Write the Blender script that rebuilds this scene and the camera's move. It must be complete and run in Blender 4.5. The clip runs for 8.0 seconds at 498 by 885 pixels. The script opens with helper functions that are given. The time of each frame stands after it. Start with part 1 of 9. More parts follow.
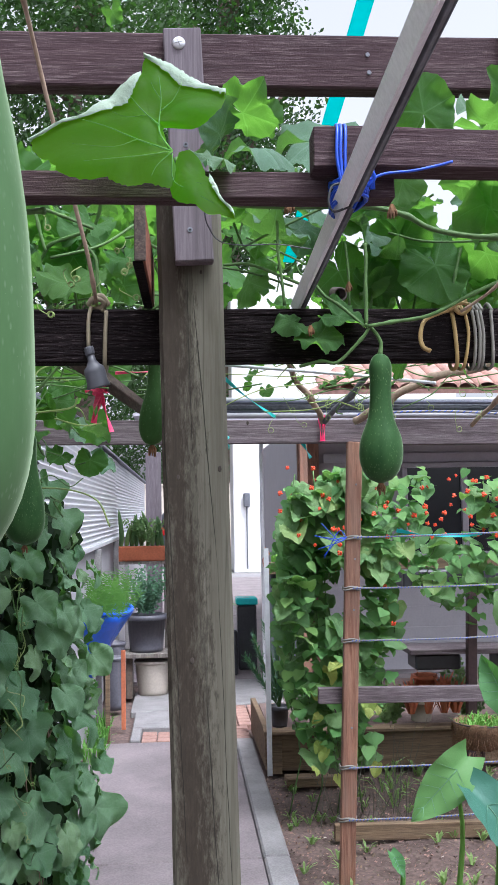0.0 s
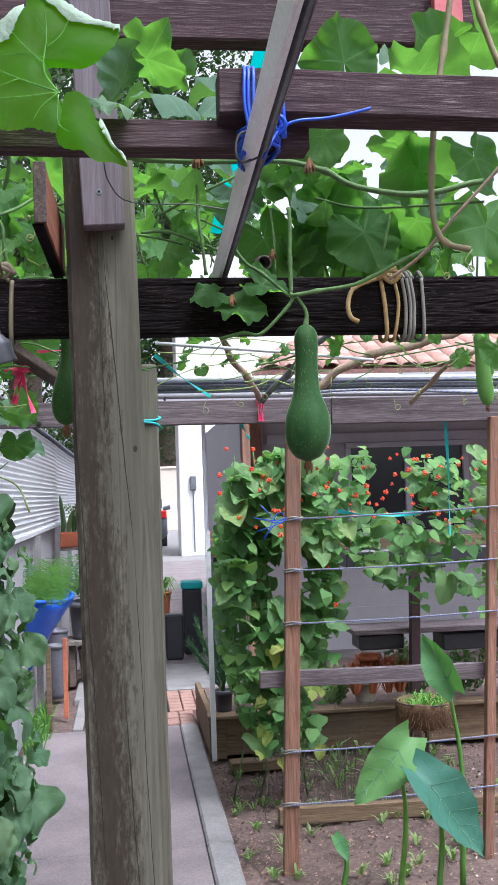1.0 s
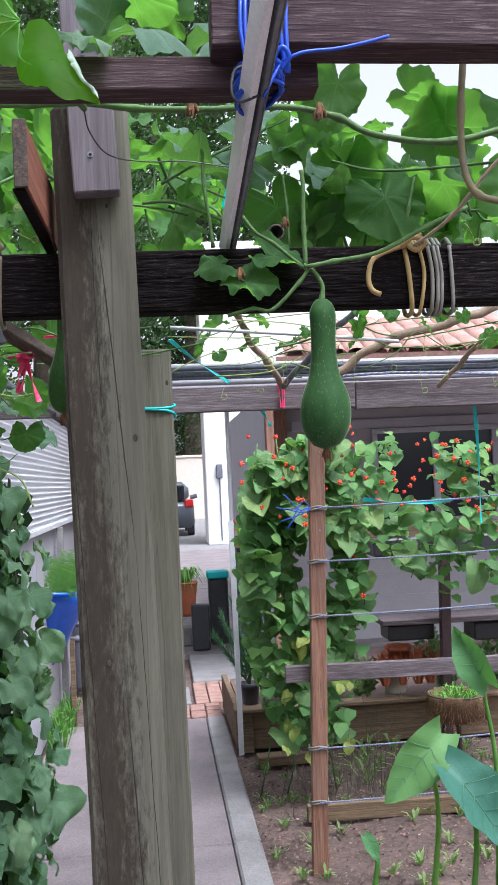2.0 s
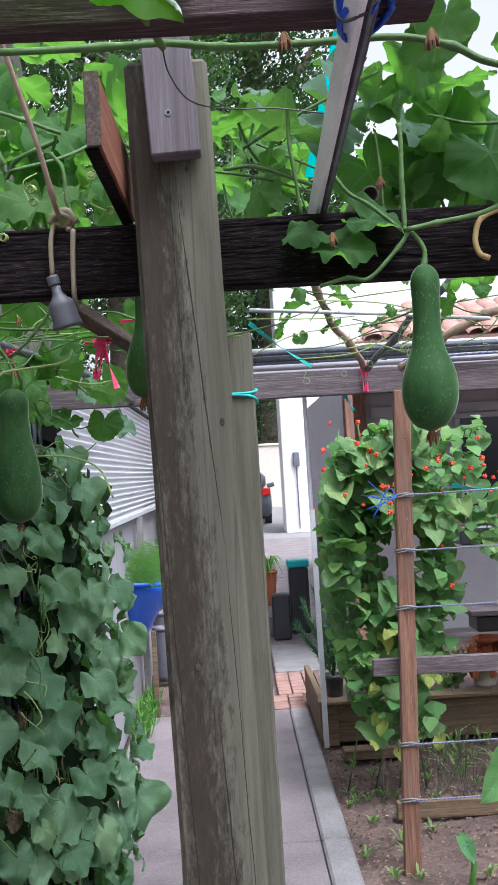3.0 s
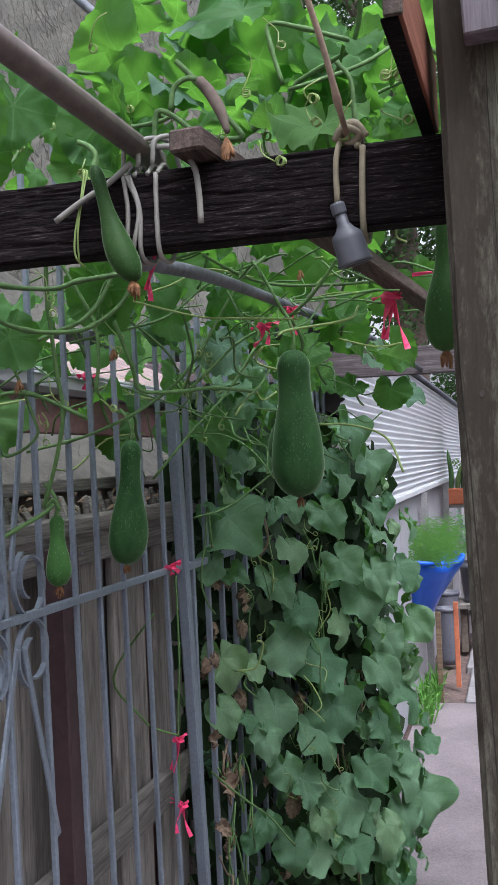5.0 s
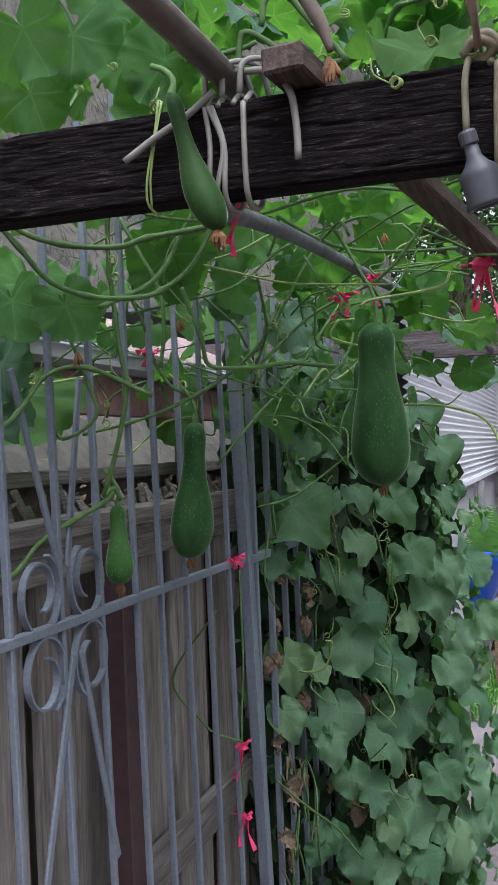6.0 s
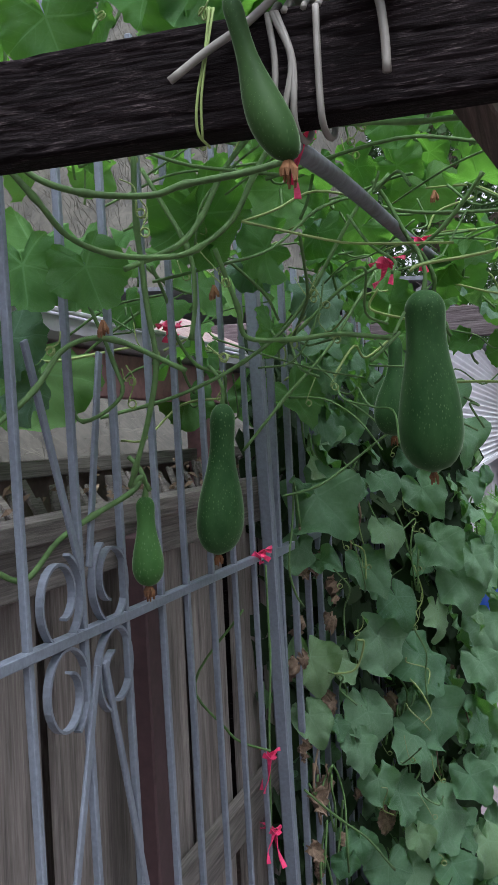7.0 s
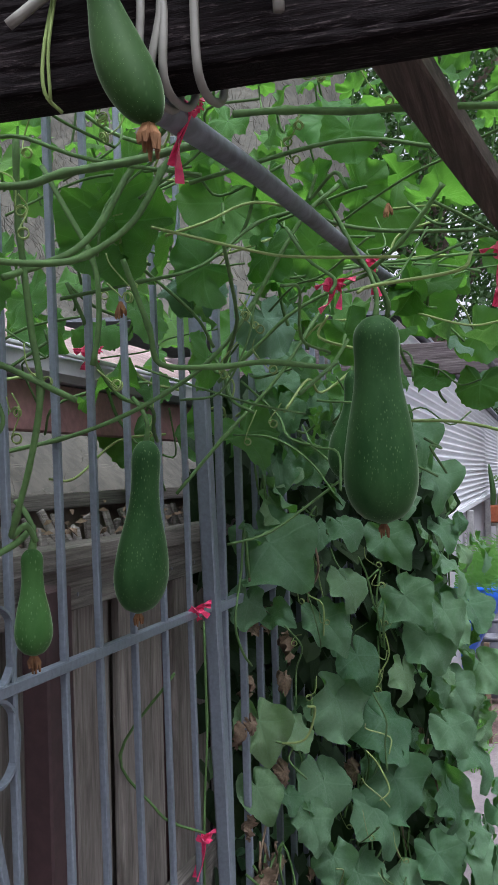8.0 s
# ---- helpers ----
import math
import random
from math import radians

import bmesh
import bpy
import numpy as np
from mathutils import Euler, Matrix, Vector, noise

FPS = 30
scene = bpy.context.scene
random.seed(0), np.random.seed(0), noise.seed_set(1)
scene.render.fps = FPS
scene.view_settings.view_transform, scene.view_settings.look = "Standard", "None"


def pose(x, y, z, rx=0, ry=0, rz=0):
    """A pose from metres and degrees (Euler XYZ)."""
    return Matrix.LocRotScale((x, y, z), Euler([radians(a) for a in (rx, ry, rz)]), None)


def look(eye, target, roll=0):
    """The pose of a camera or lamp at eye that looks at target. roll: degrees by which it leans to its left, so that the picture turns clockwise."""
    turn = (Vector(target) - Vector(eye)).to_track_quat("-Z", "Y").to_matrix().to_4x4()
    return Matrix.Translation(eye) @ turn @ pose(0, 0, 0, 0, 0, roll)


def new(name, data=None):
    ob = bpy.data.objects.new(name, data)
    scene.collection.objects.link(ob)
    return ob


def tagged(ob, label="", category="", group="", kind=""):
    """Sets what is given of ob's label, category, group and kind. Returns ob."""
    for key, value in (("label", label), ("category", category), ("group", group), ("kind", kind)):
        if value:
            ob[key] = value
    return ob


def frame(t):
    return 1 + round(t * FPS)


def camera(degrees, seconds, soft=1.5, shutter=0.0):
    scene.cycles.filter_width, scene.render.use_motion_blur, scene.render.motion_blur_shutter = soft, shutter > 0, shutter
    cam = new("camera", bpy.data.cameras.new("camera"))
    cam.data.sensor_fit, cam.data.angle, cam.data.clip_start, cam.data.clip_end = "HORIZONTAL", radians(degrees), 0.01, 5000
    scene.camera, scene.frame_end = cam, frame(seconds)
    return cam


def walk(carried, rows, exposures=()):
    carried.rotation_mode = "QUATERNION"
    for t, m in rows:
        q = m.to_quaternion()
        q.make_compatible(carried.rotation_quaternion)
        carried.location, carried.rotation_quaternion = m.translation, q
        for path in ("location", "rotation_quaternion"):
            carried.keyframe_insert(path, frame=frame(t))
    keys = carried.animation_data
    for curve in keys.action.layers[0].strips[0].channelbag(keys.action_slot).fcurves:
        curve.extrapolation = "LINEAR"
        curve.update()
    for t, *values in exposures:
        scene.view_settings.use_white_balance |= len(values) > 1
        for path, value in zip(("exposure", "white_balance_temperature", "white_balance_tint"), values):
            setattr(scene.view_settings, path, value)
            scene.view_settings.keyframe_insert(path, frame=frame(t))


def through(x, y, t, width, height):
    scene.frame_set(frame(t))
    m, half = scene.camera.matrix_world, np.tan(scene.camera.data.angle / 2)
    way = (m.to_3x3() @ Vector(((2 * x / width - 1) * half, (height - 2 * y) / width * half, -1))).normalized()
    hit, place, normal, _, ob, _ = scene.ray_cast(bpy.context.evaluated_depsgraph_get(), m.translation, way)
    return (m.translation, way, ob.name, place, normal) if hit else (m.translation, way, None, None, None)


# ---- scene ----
cam = camera(29.3, 8.0)
PATH = [
    (0, (-0.003, 0.023, 1.516), (0.142, 2.013, 1.66), -1.0),
    (0.5, (0.025, 0.052, 1.515), (0.206, 2.04, 1.643), -1.3),
    (1, (0.047, 0.11, 1.513), (0.301, 2.091, 1.618), -2.0),
    (2.3, (0.087, 0.279, 1.519), (0.25, 2.27, 1.597), -3.0),
    (2.5, (0.085, 0.306, 1.516), (0.222, 2.3, 1.592), -3.1),
    (3, (0.068, 0.353, 1.518), (0.106, 2.352, 1.583), -3.5),
    (3.5, (0.043, 0.414, 1.52), (-0.107, 2.408, 1.578), -3.9),
    (4, (0.031, 0.475, 1.525), (-0.314, 2.444, 1.588), -3.5),
    (4.5, (0.036, 0.523, 1.521), (-0.437, 2.466, 1.579), -2.9),
    (5.8, (-0.047, 0.687, 1.511), (-0.66, 2.59, 1.527), -2.1),
    (6, (-0.079, 0.721, 1.514), (-0.707, 2.619, 1.53), -2.2),
    (6.5, (-0.158, 0.798, 1.516), (-0.8, 2.692, 1.517), -2.6),
    (7, (-0.197, 0.854, 1.511), (-0.805, 2.759, 1.5), -2.7),
    (7.5, (-0.192, 0.934, 1.514), (-0.774, 2.847, 1.526), -2.3),
    (8, (-0.168, 1.055, 1.515), (-0.755, 2.966, 1.582), -1.6),
]
EXPOSURES = [(0.0, 0.44, 5800, 14), (3.0, 0.43, 5800, 14), (4.0, 0.34, 5800, 14), (4.5, 0.36, 5800, 14), (6.0, 0.2, 5800, 14), (8.0, 0.24, 5800, 14)]
walk(cam, [(t, look(eye, target, roll)) for t, eye, target, roll in PATH], EXPOSURES)


# ---- light: bright overcast sky ----
world = bpy.data.worlds.new("overcast")
scene.world = world
world.use_nodes = True
wn = world.node_tree
sky = wn.nodes.new("ShaderNodeTexSky")
sky.sky_type = "NISHITA"
sky.sun_disc = False
sky.sun_elevation = radians(63)
sky.sun_rotation = radians(147)
sky.dust_density = 6.0
sky.ozone_density = 0.4
pale = wn.nodes.new("ShaderNodeHueSaturation")
pale.inputs["Saturation"].default_value = 0.06
pale.inputs["Value"].default_value = 1.65
back = wn.nodes["Background"]
back.inputs["Strength"].default_value = 0.15
wn.links.new(sky.outputs[0], pale.inputs["Color"])
wn.links.new(pale.outputs[0], back.inputs["Color"])
sun = new("sun", bpy.data.lights.new("sun", "SUN"))
sun.data.energy = 2.4
sun.data.angle = radians(20)
sun.data.color = (1.0, 0.97, 0.93)
sun.matrix_world = look((2.6, -2.8, 7.6), (0, 0, 0))


# ---- materials ----
def material(name):
    m = bpy.data.materials.new(name)
    m.use_nodes = True
    t = m.node_tree
    return m, t, t.nodes["Principled BSDF"]


def node(t, kind, **values):
    n = t.nodes.new(kind)
    for key, value in values.items():
        n.inputs[key.replace("_", " ")].default_value = value
    return n


def coords(t, scale=(1, 1, 1)):
    c = t.nodes.new("ShaderNodeTexCoord")
    m = t.nodes.new("ShaderNodeMapping")
    m.inputs["Scale"].default_value = scale
    t.links.new(c.outputs["Object"], m.inputs["Vector"])
    return m.outputs["Vector"]


def ramp(t, source, stops):
    r = t.nodes.new("ShaderNodeValToRGB")
    e = r.color_ramp.elements
    while len(e) < len(stops):
        e.new(0.5)
    for i, (at, colour) in enumerate(stops):
        e[i].position = at
        e[i].color = (*colour, 1)
    t.links.new(source, r.inputs[0])
    return r.outputs[0]


def mix(t, factor, a, b, how="MIX"):
    n = t.nodes.new("ShaderNodeMix")
    n.data_type = "RGBA"
    n.blend_type = how
    for slot, value in ((0, factor), (6, a), (7, b)):
        if isinstance(value, bpy.types.NodeSocket):
            t.links.new(value, n.inputs[slot])
        else:
            n.inputs[slot].default_value = value if slot == 0 else (*value, 1)
    return n.outputs[2]


def noise_of(t, vector, scale, detail=4.0, rough=0.6, distort=0.0):
    n = node(t, "ShaderNodeTexNoise", Scale=scale, Detail=detail, Roughness=rough, Distortion=distort)
    t.links.new(vector, n.inputs["Vector"])
    return n.outputs["Fac"]


def bump(t, bsdf, height, strength, distance):
    b = node(t, "ShaderNodeBump", Strength=strength, Distance=distance)
    t.links.new(height, b.inputs["Height"])
    t.links.new(b.outputs[0], bsdf.inputs["Normal"])


def plain(name, colour, rough=0.6, metal=0.0, grain=60.0, vary=0.25, relief=0.2, coarse=6.0):
    """A painted, plastic or mineral surface: two scales of mottling and a fine relief."""
    m, t, b = material(name)
    v = coords(t)
    fine, wide = noise_of(t, v, grain), noise_of(t, v, coarse, 3)
    low = tuple(c * (1 - vary) for c in colour)
    high = tuple(min(1, c * (1 + vary)) for c in colour)
    a = ramp(t, fine, [(0.38, low), (0.62, high)])
    w = ramp(t, wide, [(0.36, low), (0.64, high)])
    t.links.new(mix(t, 0.5, a, w), b.inputs["Base Color"])
    b.inputs["Roughness"].default_value = rough
    b.inputs["Metallic"].default_value = metal
    bump(t, b, fine, relief, 0.002)
    return m


def wood(name, dark, mid, light, axis="z", rough=0.85, grain=1.0, relief=0.6, streak=(0.05, 0.045, 0.04), stain=0.5, cracks=0.5, soft=0.14, run=0.035, patch=None, splits=(), fine=0.55, sharp=(0.4, 0.51, 0.62), crest=None, gloss=0.25):
    """Weathered timber with its grain along one axis: fibres, broad stains and drying cracks."""
    m, t, b = material(name)
    long_ = {"x": (run, 1, 1), "y": (1, run, 1), "z": (1, 1, run)}[axis]
    v = coords(t, long_)
    fibre = noise_of(t, v, 260 * grain, 5, 0.7, 0.3)
    band = noise_of(t, v, 45 * grain, 4, 0.6, 0.6)
    blot = noise_of(t, coords(t, tuple(0.16 if s < 1 else 1 for s in long_)), 22, 5, 0.65, 0.4)
    base = ramp(t, band, [(0.5 - soft, dark), (0.5, mid), (0.5 + soft, light)])
    base = mix(t, fine, base, ramp(t, fibre, list(zip(sharp, (dark, mid, crest or light)))))
    base = mix(t, ramp(t, blot, [(0.42, (0, 0, 0)), (0.62, (stain, stain, stain))]), base, streak)
    if patch:
        # one long irregular stain down the timber: centre, half width and top end, in metres
        cx, half, top_z = patch
        sep = t.nodes.new("ShaderNodeSeparateXYZ")
        t.links.new(coords(t), sep.inputs[0])

        def calc(how, a, b):
            n = t.nodes.new("ShaderNodeMath")
            n.operation = how
            for i, q in enumerate((a, b)):
                if isinstance(q, bpy.types.NodeSocket):
                    t.links.new(q, n.inputs[i])
                else:
                    n.inputs[i].default_value = q
            return n.outputs[0]

        lean = calc("MULTIPLY", calc("SUBTRACT", 1.2, sep.outputs[2]), 0.036)
        off = calc("ABSOLUTE", calc("SUBTRACT", sep.outputs[0], calc("ADD", lean, cx)), 0.0)
        speck = noise_of(t, coords(t, (1, 1, 0.25)), 130, 6, 0.8, 0.3)
        wob = calc("ADD", calc("MULTIPLY", calc("SUBTRACT", blot, 0.5), 0.09), calc("MULTIPLY", calc("SUBTRACT", speck, 0.5), 0.1))
        inside = calc("SUBTRACT", 1.0, calc("DIVIDE", calc("ADD", off, wob), half))
        below = calc("DIVIDE", calc("SUBTRACT", calc("ADD", top_z, calc("MULTIPLY", wob, 3.0)), sep.outputs[2]), 0.12)
        both = calc("MINIMUM", inside, below)
        base = mix(t, ramp(t, both, [(0.0, (0, 0, 0)), (0.2, (0.4, 0.4, 0.4)), (0.6, (0.9, 0.9, 0.9))]), base, mix(t, ramp(t, speck, [(0.4, (0, 0, 0)), (0.65, (1, 1, 1))]), streak, tuple(1.6 * c for c in streak)))
        # single long drying splits: place, height, lean, lower and upper end, half width
        for x0, z0, lean_x, low, high, half_w in splits:
            centre = calc("ADD", calc("MULTIPLY", calc("SUBTRACT", sep.outputs[2], z0), lean_x), x0)
            centre = calc("ADD", centre, calc("MULTIPLY", calc("SUBTRACT", blot, 0.5), 0.008))
            away = calc("ABSOLUTE", calc("SUBTRACT", sep.outputs[0], centre), 0.0)
            ends = calc("MINIMUM", calc("SUBTRACT", sep.outputs[2], low), calc("SUBTRACT", high, sep.outputs[2]))
            ends = calc("MINIMUM", calc("MULTIPLY", ends, 6.0), 1.0)
            deep = calc("SUBTRACT", calc("MULTIPLY", ends, half_w), away)
            base = mix(t, ramp(t, calc("DIVIDE", deep, half_w), [(0.0, (0, 0, 0)), (0.5, (0.9, 0.9, 0.9))]), base, tuple(0.2 * c for c in dark))
    crack = noise_of(t, coords(t, tuple(0.012 if s < 1 else 1 for s in long_)), 26, 2, 0.4, 0.2)
    line = ramp(t, crack, [(0.493, (0, 0, 0)), (0.5, (cracks, cracks, cracks)), (0.507, (0, 0, 0))])
    base = mix(t, line, base, tuple(0.25 * c for c in dark))
    t.links.new(base, b.inputs["Base Color"])
    b.inputs["Roughness"].default_value = rough
    b.inputs["Specular IOR Level"].default_value = gloss
    bump(t, b, mix(t, 0.6, fibre, band), relief, 0.004)
    return m


def leaf_veins(t, v, bearings):
    """Lines of the main veins, which run out from the stalk, and of the side veins that branch off them."""
    sep = t.nodes.new("ShaderNodeSeparateXYZ")
    t.links.new(v, sep.inputs[0])

    def calc(how, a, b=0.0, c=0.0):
        n = t.nodes.new("ShaderNodeMath")
        n.operation = how
        for i, q in enumerate((a, b, c)):
            if isinstance(q, bpy.types.NodeSocket):
                t.links.new(q, n.inputs[i])
            else:
                n.inputs[i].default_value = q
        return n.outputs[0]

    total = None
    for a in bearings:
        sx, cy = math.sin(a), math.cos(a)
        along = calc("MULTIPLY_ADD", sep.outputs[0], sx, calc("MULTIPLY", sep.outputs[1], cy))
        across = calc("ABSOLUTE", calc("MULTIPLY_ADD", sep.outputs[0], cy, calc("MULTIPLY", sep.outputs[1], -sx)))
        width = calc("MULTIPLY_ADD", along, -0.016, 0.0125)
        main = calc("MULTIPLY", calc("LESS_THAN", across, width), calc("GREATER_THAN", along, 0.0))
        comb = calc("FRACT", calc("MULTIPLY", calc("MULTIPLY_ADD", across, -0.75, along), 8.0))
        near = calc("LESS_THAN", across, calc("MULTIPLY", along, 0.62))
        side = calc("MULTIPLY", calc("MULTIPLY", calc("LESS_THAN", comb, 0.055), near), 0.55)
        both = calc("MAXIMUM", main, side)
        total = both if total is None else calc("MAXIMUM", total, both)
    return total


def foliage(name, dark, light, through=0.4, rough=0.55, glow=(0.12, 0.36, 0.03), bearings=(), shine=0.2, island=False, ribs=0.4):
    """Living leaf tissue: reflects a grey-green, lets yellow-green light through; varies leaf by leaf."""
    m, t, b = material(name)
    info = t.nodes.new("ShaderNodeObjectInfo")
    v = coords(t)
    blot = noise_of(t, v, 22, 4)
    cell = noise_of(t, v, 180, 3)
    per = info.outputs["Random"]
    if island:
        per = t.nodes.new("ShaderNodeNewGeometry").outputs["Random Per Island"]
    tone = ramp(t, per, [(0.0, dark), (0.8, light), (1.0, (light[0] * 1.35, light[1] * 1.15, light[2]))])
    tone = mix(t, 0.3, tone, ramp(t, blot, [(0.3, dark), (0.7, light)]))
    t.links.new(tone, b.inputs["Base Color"])
    b.inputs["Roughness"].default_value = rough
    b.inputs["Specular IOR Level"].default_value = shine
    height = mix(t, 0.4, blot, cell)
    if bearings:
        rib = leaf_veins(t, v, bearings)
        half = t.nodes.new("ShaderNodeMath")
        half.operation = "MULTIPLY"
        half.inputs[1].default_value = ribs
        t.links.new(rib, half.inputs[0])
        tone = mix(t, half.outputs[0], tone, tuple(min(1, c * 1.7 + 0.03) for c in light))
        t.links.new(tone, b.inputs["Base Color"])
        height = mix(t, half.outputs[0], height, (0, 0, 0))
    bump(t, b, height, 0.6, 0.006)
    tr = t.nodes.new("ShaderNodeBsdfTranslucent")
    t.links.new(mix(t, 0.25, glow, tone), tr.inputs["Color"])
    ms = t.nodes.new("ShaderNodeMixShader")
    ms.inputs[0].default_value = through
    t.links.new(b.outputs[0], ms.inputs[1])
    t.links.new(tr.outputs[0], ms.inputs[2])
    t.links.new(ms.outputs[0], t.nodes["Material Output"].inputs["Surface"])
    return m


SPLITS = ((0.036, 1.667, -0.076, 1.38, 1.95, 0.0011), (0.033, 1.252, -0.05, 0.7, 1.32, 0.0011), (-0.026, 1.604, -0.043, 0.9, 1.78, 0.0009), (0.058, 1.3, -0.03, 0.6, 1.5, 0.0006), (0.012, 1.85, -0.02, 1.5, 2.0, 0.0006))
POST = wood("weathered_post", (0.082, 0.077, 0.057), (0.122, 0.116, 0.088), (0.162, 0.154, 0.12), "z", streak=(0.026, 0.019, 0.0135), stain=0.22, cracks=0.4, soft=0.3, run=0.03, relief=0.35, patch=(0.002, 0.04, 2.3), splits=SPLITS, fine=0.3, sharp=(0.38, 0.5, 0.64))
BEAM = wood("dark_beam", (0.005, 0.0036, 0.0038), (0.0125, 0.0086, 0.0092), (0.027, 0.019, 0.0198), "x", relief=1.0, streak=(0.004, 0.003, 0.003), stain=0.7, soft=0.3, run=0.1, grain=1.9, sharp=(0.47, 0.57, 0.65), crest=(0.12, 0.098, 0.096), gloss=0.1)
RAIL = wood("stained_rail", (0.03, 0.017, 0.02), (0.056, 0.034, 0.038), (0.12, 0.088, 0.09), "x", relief=0.9, streak=(0.05, 0.026, 0.03), soft=0.25, run=0.05, grain=1.7, crest=(0.26, 0.21, 0.21), sharp=(0.4, 0.53, 0.68))
MAUVE = wood("mauve_board", (0.1, 0.085, 0.095), (0.135, 0.115, 0.13), (0.18, 0.155, 0.17), "z", relief=0.3, stain=0.2, cracks=0.2)
MAUVE_X = wood("mauve_rail", (0.07, 0.052, 0.058), (0.125, 0.098, 0.108), (0.25, 0.215, 0.225), "x", relief=0.6, stain=0.3, grain=1.5)
REDWOOD = wood("raw_redwood", (0.15, 0.052, 0.03), (0.23, 0.085, 0.05), (0.3, 0.12, 0.075), "y", relief=0.3, stain=0.2)
STAKE = wood("stake_redwood", (0.13, 0.06, 0.04), (0.24, 0.12, 0.08), (0.34, 0.19, 0.13), "z", relief=0.4, stain=0.4, streak=(0.16, 0.12, 0.1))
RAFTER = wood("brown_rafter", (0.045, 0.032, 0.027), (0.08, 0.056, 0.047), (0.15, 0.115, 0.095), "y", stain=0.4)
PALING = wood("fence_paling", (0.13, 0.112, 0.098), (0.225, 0.202, 0.182), (0.35, 0.318, 0.29), "z", streak=(0.07, 0.06, 0.052), stain=0.7, relief=0.6, fine=0.4, soft=0.4)
FENCE_RAIL = wood("fence_rail", (0.09, 0.08, 0.072), (0.17, 0.155, 0.14), (0.27, 0.25, 0.225), "y", stain=0.4)
PLANTER = wood("planter_board", (0.09, 0.06, 0.04), (0.17, 0.115, 0.07), (0.26, 0.185, 0.115), "x", stain=0.3)
DARKPOST = plain("dark_brown_paint", (0.05, 0.026, 0.028), 0.6, vary=0.3)
STEEL = plain("painted_steel", (0.17, 0.195, 0.235), 0.4, 0.15, vary=0.18, grain=140)
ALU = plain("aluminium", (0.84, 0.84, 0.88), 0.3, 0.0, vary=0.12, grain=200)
# the same aluminium darkened: shade inside the strut's slot painted as colour
ALU_SHADE = plain("aluminium_slot_shade", (0.08, 0.075, 0.07), 0.5, 0.4)
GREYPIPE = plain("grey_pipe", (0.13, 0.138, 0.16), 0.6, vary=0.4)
BROWNPIPE = plain("brown_pipe", (0.135, 0.105, 0.095), 0.5, vary=0.3)
ZINC = plain("galvanised", (0.66, 0.67, 0.7), 0.42, 0.35, vary=0.1)
FIVE = tuple(radians(q) for q in (-144, -72, 0, 72, 144))
LEAF = foliage("gourd_leaf", (0.03, 0.1, 0.022), (0.085, 0.195, 0.065), 0.52, 0.5, (0.165, 0.42, 0.036), FIVE, shine=0.25)
# grey-green upper side, with the sky's sheen mixed into its base colour
LEAF_SHEEN = foliage("gourd_leaf_upper_sheen", (0.065, 0.13, 0.082), (0.12, 0.205, 0.145), 0.25, 0.5, (0.2, 0.5, 0.03), FIVE, ribs=0.25)
LEAF_WALL = foliage("vine_leaf", (0.036, 0.108, 0.05), (0.155, 0.275, 0.155), 0.3, 0.42, (0.17, 0.48, 0.02), FIVE, shine=0.45, ribs=0.14)
# near-black copy of the vine leaf: the interior's shade is put into its colour
LEAF_SHADED = foliage("shaded_vine_leaf", (0.008, 0.018, 0.008), (0.022, 0.042, 0.018), 0.08, 0.7, (0.1, 0.3, 0.03), island=True)
LEAF_BIG = foliage("broad_leaf", (0.035, 0.11, 0.008), (0.055, 0.16, 0.01), 0.76, 0.5, (0.235, 0.66, 0.006))
LEAF_TOP = foliage("leaf_upper_side", (0.26, 0.34, 0.26), (0.34, 0.42, 0.33), 0.15, 0.6)
VEIN_BIG = foliage("broad_leaf_vein", (0.12, 0.3, 0.06), (0.17, 0.38, 0.08), 0.45, 0.5, (0.32, 0.72, 0.08))
VEIN = foliage("leaf_vein", (0.1, 0.2, 0.07), (0.14, 0.26, 0.1), 0.5, 0.5, (0.2, 0.48, 0.06))
BEAN = foliage("bean_leaf", (0.06, 0.15, 0.06), (0.19, 0.31, 0.125), 0.35, 0.5, (0.2, 0.42, 0.06), shine=0.3)
BEAN_OLD = foliage("bean_leaf_yellowing", (0.16, 0.26, 0.06), (0.36, 0.38, 0.11), 0.35, 0.55, (0.4, 0.5, 0.06))
BEAN_INNER = foliage("bean_leaf_small", (0.065, 0.17, 0.06), (0.17, 0.33, 0.11), 0.36, 0.55, (0.16, 0.42, 0.05), island=True)
FERN = foliage("feathery_leaf", (0.1, 0.24, 0.05), (0.2, 0.42, 0.1), 0.35, 0.6)
TARO_DARK = foliage("taro_leaf_dark", (0.03, 0.11, 0.085), (0.055, 0.16, 0.12), 0.2, 0.4)
TARO_RIB = plain("taro_rib", (0.1, 0.235, 0.12), 0.5, vary=0.1)
TARO = foliage("taro_leaf", (0.07, 0.2, 0.08), (0.12, 0.28, 0.11), 0.3, 0.45)
CONIFER = foliage("blue_green_needle", (0.06, 0.14, 0.09), (0.12, 0.23, 0.15), 0.2)
CROWN = foliage("tree_leaf", (0.018, 0.038, 0.017), (0.045, 0.08, 0.034), 0.2)
DRY = plain("dry_leaf", (0.17, 0.12, 0.08), 0.9, vary=0.45, grain=40)
BLOSSOM = plain("withered_blossom", (0.16, 0.075, 0.03), 0.9, vary=0.5, grain=60)
STEM = plain("green_stem", (0.075, 0.15, 0.04), 0.75, vary=0.3, grain=90)
STEM_PALE = plain("tendril", (0.22, 0.3, 0.09), 0.65, vary=0.2)
WOODY = plain("woody_stem", (0.3, 0.22, 0.16), 0.8, vary=0.3, grain=80)
